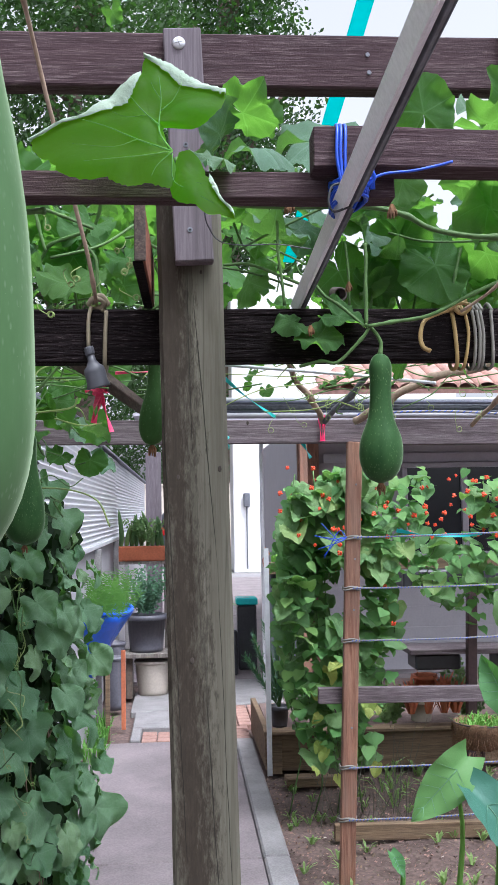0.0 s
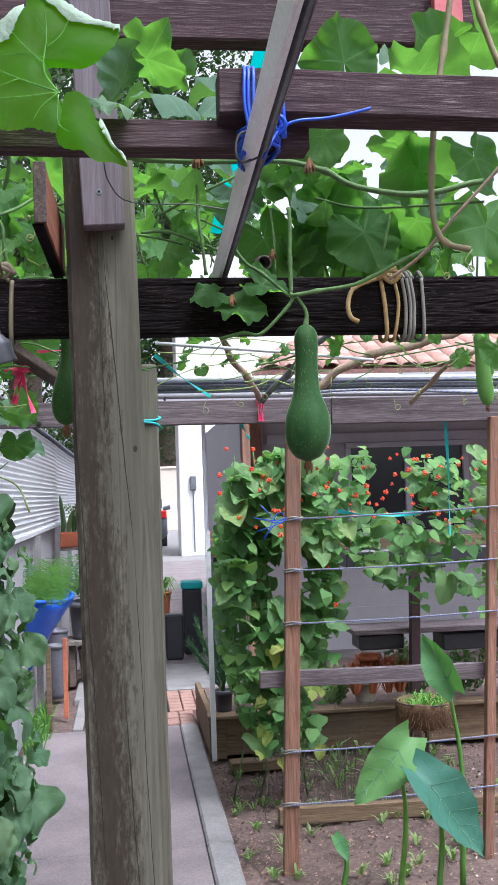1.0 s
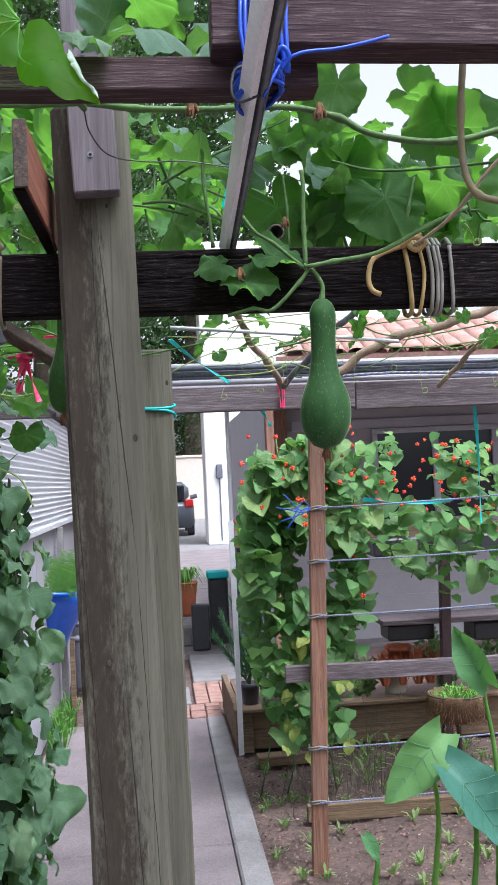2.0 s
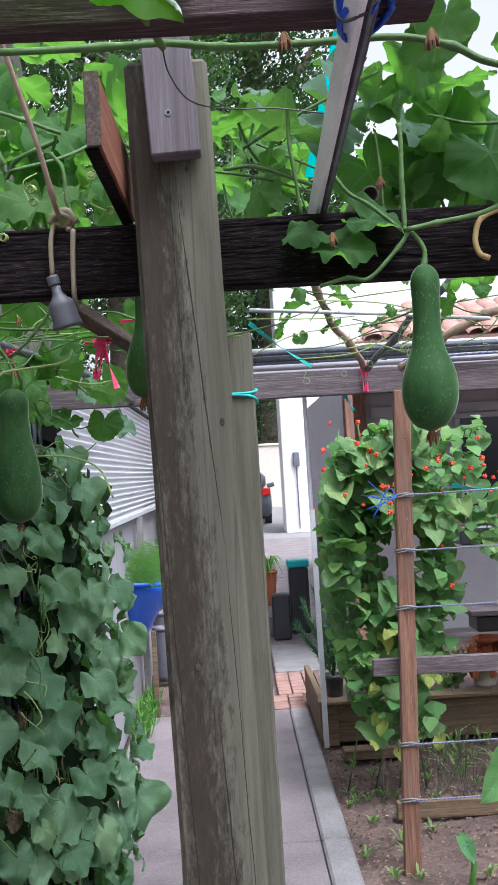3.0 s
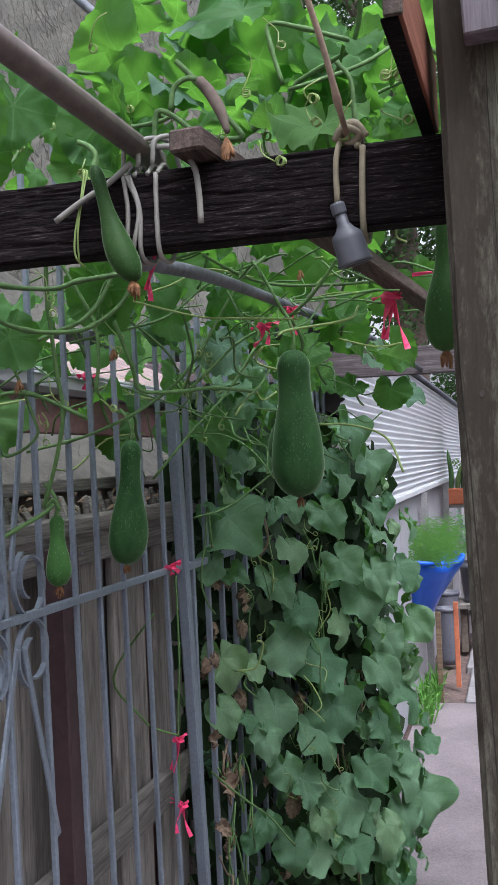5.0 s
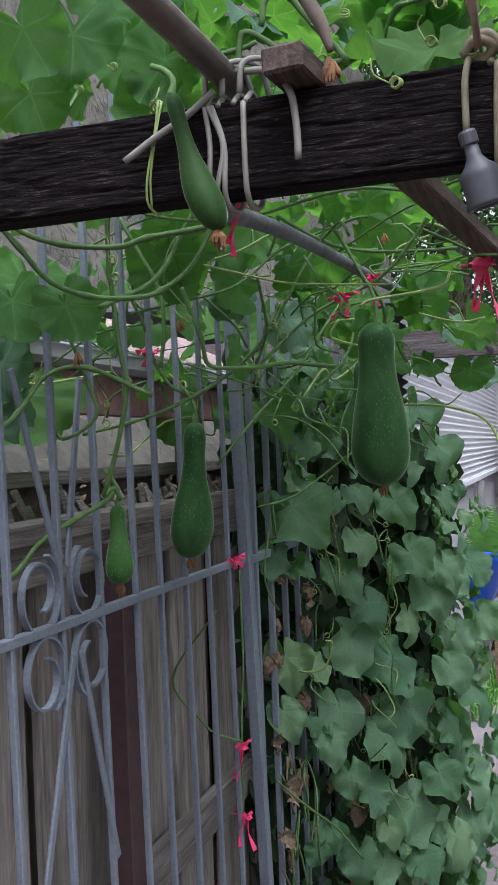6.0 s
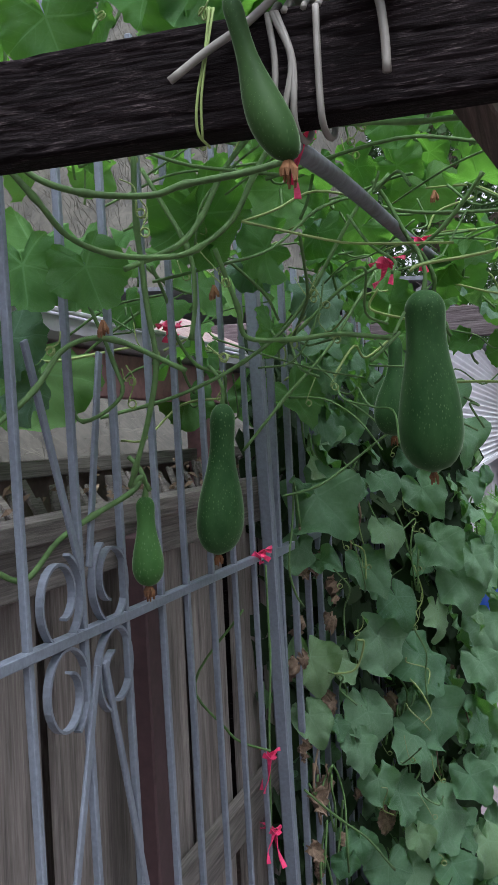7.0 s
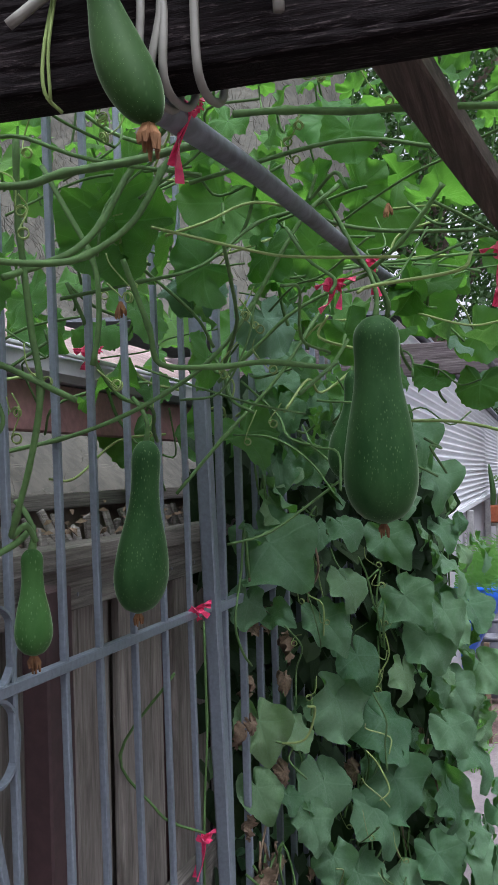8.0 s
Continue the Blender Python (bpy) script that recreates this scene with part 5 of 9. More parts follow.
# ---- stems, canes and tendrils ----
BROWNVINE = plain("brown_green_vine", (0.17, 0.14, 0.07), 0.6, vary=0.4, grain=30)
OWNERS = {
    "lower": thing("hanging_vine", "tangled green gourd stems hanging below the beam", "vine", (-0.6, 2.2, 1.6)),
    "upper": canopy,
    "cane": thing("dry_cane", "dry brown climbing canes among the leaves", "vine", (-0.1, 1.4, 1.9)),
    "far": thing("woody_branch", "bare woody vine branches lying on the far rail", "branch", (0.8, 3.8, 1.9)),
}


def stem(owner, points, radius, mat):
    line = bend(points, 5)
    radius *= 0.82
    r = random.Random(len(line) + int(1000 * line[0].x))
    line = [p + noise.noise_vector(p * 9) * radius * 1.2 for p in line]
    radii = [radius * (1 + 0.12 * noise.noise(p * 40)) for p in line]
    for i in range(5, len(radii), 10):
        radii[i] *= 1.35
    return part("stem", tube(line, radii, 7), mat, OWNERS[owner], "", True)


stem("lower", [(-0.766, 1.720, 1.870), (-0.722, 1.731, 1.820), (-0.697, 1.743, 1.790), (-0.651, 1.754, 1.772), (-0.580, 1.766, 1.766), (-0.546, 1.777, 1.776), (-0.482, 1.789, 1.782), (-0.437, 1.800, 1.794)], 0.0045, STEM)
stem("lower", [(-0.754, 1.720, 1.844), (-0.708, 1.749, 1.775), (-0.686, 1.777, 1.736), (-0.647, 1.806, 1.717), (-0.599, 1.835, 1.715), (-0.569, 1.864, 1.727), (-0.537, 1.893, 1.761), (-0.519, 1.921, 1.817), (-0.509, 1.950, 1.850)], 0.0042, STEM)
stem("lower", [(-0.637, 1.850, 1.840), (-0.643, 1.863, 1.760), (-0.643, 1.875, 1.671), (-0.637, 1.888, 1.605), (-0.656, 1.900, 1.540), (-0.682, 1.913, 1.480), (-0.694, 1.925, 1.459), (-0.685, 1.938, 1.468), (-0.680, 1.950, 1.450)], 0.0042, STEM)
stem("lower", [(-0.816, 2.100, 1.549), (-0.748, 2.129, 1.566), (-0.679, 2.157, 1.592), (-0.626, 2.186, 1.623), (-0.576, 2.214, 1.663), (-0.523, 2.243, 1.737), (-0.460, 2.271, 1.850), (-0.415, 2.300, 1.898)], 0.0036, STEM)
stem("lower", [(-0.727, 2.100, 1.736), (-0.646, 2.163, 1.762), (-0.586, 2.225, 1.791), (-0.528, 2.288, 1.857), (-0.469, 2.350, 1.886)], 0.003, STEM)
stem("lower", [(-0.768, 2.200, 1.780), (-0.757, 2.233, 1.723), (-0.758, 2.267, 1.673), (-0.740, 2.300, 1.629), (-0.708, 2.333, 1.615), (-0.719, 2.367, 1.584), (-0.727, 2.400, 1.568)], 0.0035, STEM)
stem("lower", [(-0.826, 1.800, 1.380), (-0.796, 1.840, 1.354), (-0.775, 1.880, 1.395), (-0.748, 1.920, 1.424), (-0.708, 1.960, 1.448), (-0.713, 2.000, 1.462)], 0.0045, STEM)
stem("lower", [(-0.777, 1.750, 1.533), (-0.742, 1.788, 1.575), (-0.717, 1.825, 1.626), (-0.679, 1.862, 1.633), (-0.604, 1.900, 1.591)], 0.004, STEM)
stem("lower", [(-0.719, 2.450, 1.486), (-0.653, 2.488, 1.573), (-0.569, 2.525, 1.670), (-0.516, 2.562, 1.761), (-0.491, 2.600, 1.816)], 0.0035, STEM)
stem("lower", [(-0.662, 2.500, 1.665), (-0.608, 2.500, 1.706), (-0.523, 2.500, 1.774), (-0.452, 2.500, 1.804), (-0.398, 2.500, 1.820)], 0.0038, STEM)
stem("lower", [(-0.367, 2.350, 1.715), (-0.361, 2.340, 1.744), (-0.375, 2.330, 1.779), (-0.389, 2.320, 1.796), (-0.419, 2.310, 1.858), (-0.441, 2.300, 1.892)], 0.0042, STEM)
stem("lower", [(-0.382, 2.330, 1.788), (-0.337, 2.320, 1.820), (-0.301, 2.310, 1.856), (-0.278, 2.300, 1.884)], 0.004, STEM)
stem("lower", [(-0.596, 2.000, 1.753), (-0.576, 2.020, 1.682), (-0.570, 2.040, 1.640), (-0.514, 2.060, 1.637), (-0.458, 2.080, 1.642), (-0.388, 2.100, 1.631)], 0.004, STEM)
stem("lower", [(-0.434, 1.900, 1.855), (-0.388, 1.925, 1.862), (-0.328, 1.950, 1.862), (-0.273, 1.975, 1.865), (-0.193, 2.000, 1.866)], 0.0045, STEM)
stem("lower", [(-0.505, 2.200, 1.893), (-0.455, 2.275, 1.863), (-0.417, 2.350, 1.857), (-0.346, 2.425, 1.858), (-0.252, 2.500, 1.870)], 0.0038, STEM)
stem("lower", [(-0.562, 2.600, 1.844), (-0.471, 2.700, 1.873), (-0.373, 2.800, 1.892), (-0.268, 2.900, 1.888)], 0.003, STEM)
stem("lower", [(-0.692, 2.000, 1.866), (-0.634, 2.000, 1.764), (-0.626, 2.000, 1.698), (-0.633, 2.000, 1.641)], 0.0038, STEM)
stem("lower", [(-0.745, 1.900, 1.724), (-0.698, 1.900, 1.610), (-0.689, 1.900, 1.569), (-0.740, 1.900, 1.541), (-0.761, 1.900, 1.573)], 0.003, STEM)
stem("lower", [(-0.656, 1.850, 1.710), (-0.637, 1.880, 1.726), (-0.609, 1.910, 1.746), (-0.592, 1.940, 1.780), (-0.572, 1.970, 1.840), (-0.524, 2.000, 1.910)], 0.0045, STEM)
stem("lower", [(-0.749, 2.500, 1.197), (-0.860, 2.525, 1.053), (-0.811, 2.550, 0.962), (-0.787, 2.575, 0.929), (-0.739, 2.600, 0.907)], 0.003, STEM)
stem("lower", [(-0.733, 2.600, 1.266), (-0.733, 2.605, 1.102), (-0.743, 2.610, 0.936), (-0.749, 2.615, 0.802), (-0.760, 2.620, 0.645)], 0.0026, STEM)
stem("lower", [(-0.717, 2.750, 0.777), (-0.667, 2.833, 0.689), (-0.626, 2.917, 0.615), (-0.581, 3.000, 0.514)], 0.003, STEM)
stem("lower", [(-0.721, 2.700, 1.388), (-0.658, 2.733, 1.407), (-0.593, 2.767, 1.449), (-0.503, 2.800, 1.514)], 0.003, STEM)
stem("upper", [(-0.118, 1.200, 1.909), (-0.026, 1.196, 1.905), (0.030, 1.192, 1.904), (0.079, 1.188, 1.897), (0.132, 1.184, 1.894), (0.199, 1.180, 1.895), (0.241, 1.176, 1.891), (0.283, 1.172, 1.879), (0.317, 1.168, 1.862), (0.396, 1.164, 1.852), (0.466, 1.160, 1.865)], 0.0042, STEM)
stem("upper", [(0.307, 1.555, 1.816), (0.345, 1.555, 1.821), (0.411, 1.555, 1.833), (0.489, 1.555, 1.871), (0.547, 1.555, 1.895)], 0.004, STEM)
stem("upper", [(0.312, 1.560, 1.817), (0.298, 1.560, 1.797), (0.259, 1.560, 1.759), (0.231, 1.560, 1.760), (0.194, 1.560, 1.750)], 0.0034, STEM)
stem("upper", [(0.310, 1.580, 1.821), (0.311, 1.580, 1.877), (0.313, 1.580, 1.935), (0.312, 1.580, 1.964)], 0.004, STEM)
stem("upper", [(0.303, 1.560, 1.817), (0.262, 1.560, 1.853), (0.238, 1.560, 1.868), (0.220, 1.560, 1.891)], 0.0032, STEM)
stem("upper", [(0.081, 1.750, 1.969), (0.128, 1.750, 1.969), (0.190, 1.750, 1.948), (0.232, 1.750, 1.932)], 0.0035, STEM)
stem("upper", [(0.176, 1.700, 2.050), (0.177, 1.700, 1.987), (0.184, 1.700, 1.936), (0.189, 1.700, 1.884)], 0.0034, STEM)
stem("upper", [(0.493, 1.700, 1.894), (0.500, 1.700, 1.936), (0.512, 1.700, 1.988)], 0.0034, STEM)
stem("upper", [(0.315, 1.750, 1.895), (0.315, 1.750, 1.959), (0.310, 1.750, 2.012)], 0.003, STEM)
stem("cane", [(0.449, 1.500, 1.828), (0.491, 1.462, 1.858), (0.524, 1.425, 1.898), (0.582, 1.388, 1.960), (0.617, 1.350, 2.004)], 0.003, WOODY)
stem("cane", [(0.418, 1.100, 2.063), (0.407, 1.100, 1.992), (0.393, 1.100, 1.922), (0.386, 1.100, 1.859), (0.387, 1.100, 1.803), (0.398, 1.100, 1.778), (0.424, 1.100, 1.771)], 0.0042, BROWNVINE)
stem("cane", [(0.501, 1.250, 2.147), (0.510, 1.250, 2.111), (0.531, 1.250, 2.045)], 0.005, BROWNVINE)
stem("cane", [(-0.213, 1.250, 2.239), (-0.212, 1.310, 2.226), (-0.198, 1.370, 2.167), (-0.178, 1.430, 2.066), (-0.155, 1.490, 1.981), (-0.139, 1.550, 1.889), (-0.138, 1.610, 1.860)], 0.0042, WOODY)
stem("upper", [(-0.359, 1.950, 2.004), (-0.333, 1.925, 2.003), (-0.276, 1.900, 2.019), (-0.251, 1.875, 2.043), (-0.198, 1.850, 2.053), (-0.163, 1.825, 2.060), (-0.145, 1.800, 2.097), (-0.145, 1.775, 2.135), (-0.157, 1.750, 2.141)], 0.0045, STEM)
stem("upper", [(-0.386, 1.660, 1.907), (-0.380, 1.660, 1.947), (-0.357, 1.660, 1.937), (-0.335, 1.660, 1.919), (-0.298, 1.660, 1.904), (-0.275, 1.660, 1.905), (-0.303, 1.660, 1.942), (-0.328, 1.660, 1.975), (-0.353, 1.660, 2.004)], 0.0042, STEM)
stem("upper", [(-0.242, 1.750, 1.995), (-0.255, 1.750, 2.044), (-0.257, 1.750, 2.076), (-0.210, 1.750, 2.062), (-0.156, 1.750, 2.039)], 0.0038, STEM)
stem("upper", [(-0.134, 1.700, 1.890), (-0.143, 1.700, 1.921), (-0.148, 1.700, 1.966), (-0.165, 1.700, 1.991)], 0.0036, STEM)
stem("upper", [(-0.467, 1.720, 1.956), (-0.409, 1.720, 1.958), (-0.385, 1.720, 1.963)], 0.0034, STEM)
stem("upper", [(-0.268, 1.150, 1.893), (-0.225, 1.133, 1.881), (-0.193, 1.117, 1.867), (-0.154, 1.100, 1.864)], 0.0045, STEM)
stem("far", [(0.710, 3.900, 1.884), (0.788, 3.840, 1.913), (0.887, 3.780, 1.985), (1.002, 3.720, 2.033), (1.175, 3.660, 2.067), (1.386, 3.600, 2.119)], 0.021, WOODY)
stem("far", [(0.584, 3.900, 1.882), (0.512, 3.750, 1.956), (0.439, 3.600, 2.018), (0.381, 3.450, 2.092), (0.345, 3.300, 2.174)], 0.015, WOODY)
stem("far", [(0.590, 3.880, 1.879), (0.659, 3.687, 1.961), (0.708, 3.493, 2.019), (0.786, 3.300, 2.084)], 0.0145, GREYPIPE)
stem("far", [(1.215, 3.900, 1.855), (1.272, 3.767, 1.943), (1.298, 3.633, 1.992), (1.428, 3.500, 2.034)], 0.012, WOODY)
stem("far", [(0.122, 3.200, 1.857), (0.263, 3.200, 1.920), (0.403, 3.200, 1.940), (0.509, 3.200, 1.952)], 0.002, STEM_PALE)
stem("far", [(0.537, 3.400, 1.964), (0.653, 3.400, 2.015), (0.805, 3.400, 2.027), (0.996, 3.400, 2.048), (1.154, 3.400, 2.051)], 0.0025, STEM)
stem("far", [(0.796, 3.400, 1.877), (0.913, 3.400, 1.929), (0.993, 3.400, 2.000), (1.104, 3.400, 1.939), (1.241, 3.400, 1.971)], 0.0025, STEM)


# ---- single leaves of the vines ----
def leaf(plant, me, at, tip, up, size):
    return piece("leaf", me, plant, leaf_pose(at, tip, up, size))


leaf(vine, WALL_LEAVES[0], (-0.703, 2.919, 1.374), (0.72, -0.16, -0.68), (0.07, -0.85, 0.51), 0.199)
leaf(vine, WALL_LEAVES[1], (-0.587, 3.114, 1.276), (0.51, -0.29, -0.81), (0.26, -0.24, 0.93), 0.112)
leaf(vine, WALL_LEAVES[2], (-0.636, 3.095, 1.196), (0.67, -0.26, -0.69), (0.17, -0.71, 0.69), 0.128)
leaf(vine, WALL_LEAVES[3], (-0.576, 3.152, 1.108), (0.48, -0.28, -0.83), (0.02, -0.60, 0.80), 0.121)
leaf(vine, WALL_LEAVES[4], (-0.622, 3.136, 1.014), (0.38, -0.21, -0.90), (0.70, -0.39, 0.59), 0.167)
leaf(vine, WALL_LEAVES[5], (-0.537, 3.231, 0.951), (0.61, -0.20, -0.77), (0.36, -0.32, 0.88), 0.182)
leaf(vine, WALL_LEAVES[6], (-0.741, 2.936, 1.010), (0.38, -0.30, -0.88), (0.05, -0.47, 0.88), 0.132)
leaf(vine, WALL_LEAVES[7], (-0.742, 2.912, 0.883), (0.53, -0.29, -0.80), (0.16, -0.77, 0.61), 0.110)
leaf(vine, WALL_LEAVES[0], (-0.706, 3.020, 0.834), (0.46, -0.48, -0.75), (0.63, -0.49, 0.60), 0.069)
leaf(vine, WALL_LEAVES[1], (-0.650, 3.111, 0.839), (0.27, -0.24, -0.93), (0.35, -0.22, 0.91), 0.161)
leaf(vine, WALL_LEAVES[2], (-0.668, 3.055, 0.779), (0.40, -0.30, -0.86), (0.31, -0.51, 0.80), 0.113)
leaf(vine, WALL_LEAVES[3], (-0.558, 3.203, 0.756), (0.58, -0.22, -0.78), (0.31, -0.56, 0.77), 0.156)
leaf(vine, WALL_LEAVES[4], (-0.629, 3.089, 0.687), (0.20, -0.32, -0.92), (0.37, -0.61, 0.70), 0.106)
leaf(vine, WALL_LEAVES[5], (-0.502, 3.318, 0.531), (0.36, -0.18, -0.91), (0.30, -0.24, 0.92), 0.183)
leaf(vine, WALL_LEAVES[6], (-0.561, 3.234, 0.500), (0.41, -0.47, -0.78), (0.11, -0.55, 0.83), 0.086)
leaf(vine, WALL_LEAVES[7], (-0.533, 3.274, 0.443), (0.31, -0.67, -0.67), (0.42, -0.55, 0.72), 0.055)
leaf(vine, WALL_LEAVES[0], (-0.490, 3.323, 1.218), (0.71, -0.28, -0.65), (-0.01, -0.89, 0.46), 0.140)
leaf(vine, WALL_LEAVES[1], (-0.446, 3.378, 1.114), (0.54, -0.23, -0.81), (0.38, -0.75, 0.55), 0.154)
leaf(vine, WALL_LEAVES[2], (-0.407, 3.386, 1.177), (0.51, -0.30, -0.81), (0.20, -0.72, 0.66), 0.118)
leaf(vine, WALL_LEAVES[3], (-0.414, 3.450, 0.717), (0.39, -0.26, -0.88), (0.48, -0.27, 0.84), 0.133)
leaf(vine, WALL_LEAVES[4], (-0.517, 3.248, 0.814), (0.37, -0.19, -0.91), (0.15, -0.18, 0.97), 0.176)
leaf(vine, WALL_LEAVES[5], (-0.738, 2.876, 1.263), (0.02, -0.31, -0.95), (0.57, -0.36, 0.74), 0.099)
leaf(vine, WALL_LEAVES[6], (-0.705, 2.933, 1.227), (0.89, -0.44, -0.12), (0.17, -0.82, 0.55), 0.074)
leaf(vine, WALL_LEAVES[7], (-0.409, 3.441, 0.408), (0.30, -0.27, -0.91), (0.63, -0.65, 0.42), 0.138)
leaf(vine, WALL_LEAVES[0], (-0.490, 3.314, 0.395), (0.59, -0.31, -0.74), (0.06, -0.39, 0.92), 0.129)
leaf(vine, WALL_LEAVES[1], (-0.591, 3.117, 1.397), (0.67, -0.35, -0.65), (0.03, -0.30, 0.95), 0.097)
leaf(vine, WALL_LEAVES[2], (-0.512, 3.233, 1.366), (0.57, -0.28, -0.77), (-0.03, -0.92, 0.40), 0.123)
leaf(vine, WALL_LEAVES[3], (-0.626, 3.159, 0.451), (0.00, -0.32, -0.95), (0.05, -0.73, 0.68), 0.129)
leaf(vine, WALL_LEAVES[4], (-0.697, 3.005, 0.521), (-0.21, -0.48, -0.85), (0.53, -0.59, 0.61), 0.071)
leaf(vine, WALL_LEAVES[5], (-0.688, 3.026, 0.978), (0.64, -0.36, -0.68), (0.36, -0.21, 0.91), 0.096)
leaf(vine, WALL_LEAVES[6], (-0.670, 3.048, 0.555), (0.29, -0.43, -0.86), (0.23, -0.74, 0.63), 0.082)
leaf(vine, WALL_LEAVES[8], (-0.593, 3.166, 0.625), (0.28, -0.28, -0.92), (0.60, -0.26, 0.76), 0.148)
leaf(vine, WALL_LEAVES[0], (-0.440, 3.366, 0.607), (0.65, -0.28, -0.71), (0.11, -0.79, 0.60), 0.133)
leaf(vine, WALL_LEAVES[1], (-0.404, 3.410, 0.894), (0.65, -0.32, -0.69), (0.53, -0.77, 0.36), 0.130)
leaf(vine, WALL_LEAVES[2], (-0.469, 3.399, 0.444), (0.68, -0.45, -0.58), (0.42, -0.18, 0.89), 0.090)
leaf(vine, WALL_LEAVES[3], (-0.498, 3.322, 1.040), (0.24, -0.27, -0.93), (0.41, -0.31, 0.86), 0.110)
leaf(vine, WALL_LEAVES[4], (-0.727, 2.892, 1.394), (-0.31, -0.63, 0.71), (0.04, -0.64, 0.77), 0.063)
leaf(vine, WALL_LEAVES[5], (-0.580, 3.247, 0.407), (0.35, -0.30, -0.89), (0.49, -0.49, 0.72), 0.131)
leaf(vine, WALL_LEAVES[6], (-0.442, 3.560, 1.508), (0.42, -0.29, -0.86), (0.55, -0.45, 0.70), 0.153)
leaf(vine, WALL_LEAVES[7], (-0.426, 3.581, 1.366), (0.56, -0.46, -0.69), (0.34, -0.63, 0.69), 0.101)
leaf(vine, WALL_LEAVES[0], (-0.368, 3.691, 1.152), (0.53, -0.33, -0.78), (-0.11, -0.20, 0.97), 0.139)
leaf(vine, WALL_LEAVES[1], (-0.339, 3.719, 0.979), (0.68, -0.29, -0.67), (-0.36, -0.66, 0.66), 0.146)
leaf(vine, WALL_LEAVES[2], (-0.420, 3.646, 0.946), (0.53, -0.33, -0.78), (0.38, -0.89, 0.27), 0.139)
leaf(vine, WALL_LEAVES[3], (-0.385, 3.679, 0.780), (0.67, -0.27, -0.69), (0.30, -0.34, 0.89), 0.177)
leaf(vine, WALL_LEAVES[4], (-0.443, 3.586, 0.693), (0.63, -0.32, -0.71), (-0.47, -0.65, 0.60), 0.154)
leaf(vine, WALL_LEAVES[5], (-0.317, 3.790, 0.573), (0.68, -0.48, -0.56), (-0.09, -0.34, 0.94), 0.101)
leaf(vine, WALL_LEAVES[6], (-0.339, 3.777, 0.400), (0.26, -0.20, -0.95), (0.53, -0.45, 0.72), 0.219)
leaf(vine, WALL_LEAVES[7], (-0.414, 3.666, 0.541), (0.71, -0.24, -0.66), (0.13, -0.26, 0.96), 0.193)
leaf(vine, WALL_LEAVES[0], (-0.458, 3.616, 0.320), (0.49, -0.27, -0.83), (0.28, -0.92, 0.26), 0.185)
leaf(vine, WALL_LEAVES[1], (-0.524, 3.433, 1.516), (0.36, -0.34, -0.87), (0.40, -0.40, 0.82), 0.129)
leaf(vine, WALL_LEAVES[2], (-0.388, 3.672, 0.388), (0.41, -0.38, -0.83), (0.18, -0.44, 0.88), 0.135)
leaf(vine, WALL_LEAVES[3], (-0.409, 3.566, 1.275), (0.71, -0.41, -0.58), (0.84, -0.47, 0.25), 0.121)
leaf(vine, WALL_LEAVES[4], (-0.430, 3.590, 1.119), (0.76, -0.33, -0.55), (0.31, -0.63, 0.71), 0.144)
leaf(vine, WALL_LEAVES[5], (-0.378, 3.678, 0.557), (0.45, -0.40, -0.80), (0.59, -0.42, 0.69), 0.124)
leaf(vine, WALL_LEAVES[6], (-0.474, 3.458, 1.614), (0.51, -0.32, -0.80), (0.58, -0.39, 0.71), 0.141)
leaf(vine, WALL_LEAVES[7], (-0.508, 3.446, 1.481), (0.50, -0.36, -0.79), (0.85, -0.50, 0.17), 0.123)
leaf(vine, WALL_LEAVES[0], (-0.433, 3.686, 0.185), (0.57, -0.34, -0.74), (0.00, -0.60, 0.80), 0.156)
leaf(vine, WALL_LEAVES[1], (-0.447, 3.552, 1.194), (0.55, -0.39, -0.74), (0.40, -0.66, 0.64), 0.124)
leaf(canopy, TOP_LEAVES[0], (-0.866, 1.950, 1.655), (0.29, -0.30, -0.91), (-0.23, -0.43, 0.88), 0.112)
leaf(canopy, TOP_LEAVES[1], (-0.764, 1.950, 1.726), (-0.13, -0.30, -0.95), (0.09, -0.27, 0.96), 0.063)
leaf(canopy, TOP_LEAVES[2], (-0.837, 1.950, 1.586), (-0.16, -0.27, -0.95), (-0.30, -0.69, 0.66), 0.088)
leaf(canopy, GOURD_LEAVES[1], (-0.654, 2.100, 1.824), (0.54, 0.04, -0.84), (0.19, 0.24, 0.95), 0.107)
leaf(canopy, GOURD_LEAVES[2], (-0.720, 2.600, 1.990), (0.81, 0.33, -0.49), (-0.32, 0.52, 0.79), 0.104)
leaf(canopy, TOP_LEAVES[0], (-0.670, 2.700, 1.951), (1.00, 0.07, -0.01), (0.06, -0.19, 0.98), 0.108)
leaf(canopy, TOP_LEAVES[1], (-0.707, 2.500, 1.832), (0.99, 0.06, -0.11), (-0.06, -0.75, 0.66), 0.122)
leaf(canopy, GOURD_LEAVES[5], (-0.650, 2.800, 1.910), (0.67, 0.09, -0.73), (-0.39, 0.15, 0.91), 0.123)
leaf(canopy, GOURD_LEAVES[6], (-0.602, 2.800, 1.905), (0.61, -0.11, -0.78), (-0.22, 0.78, 0.58), 0.112)
leaf(canopy, TOP_LEAVES[4], (-0.631, 2.800, 1.803), (0.98, -0.17, -0.12), (0.29, -0.36, 0.89), 0.132)
leaf(canopy, GOURD_LEAVES[1], (-0.591, 2.900, 2.081), (0.81, 0.45, -0.37), (-0.29, 0.53, 0.80), 0.127)
leaf(canopy, GOURD_LEAVES[2], (-0.520, 3.000, 2.110), (0.77, 0.13, -0.63), (0.08, 0.55, 0.83), 0.122)
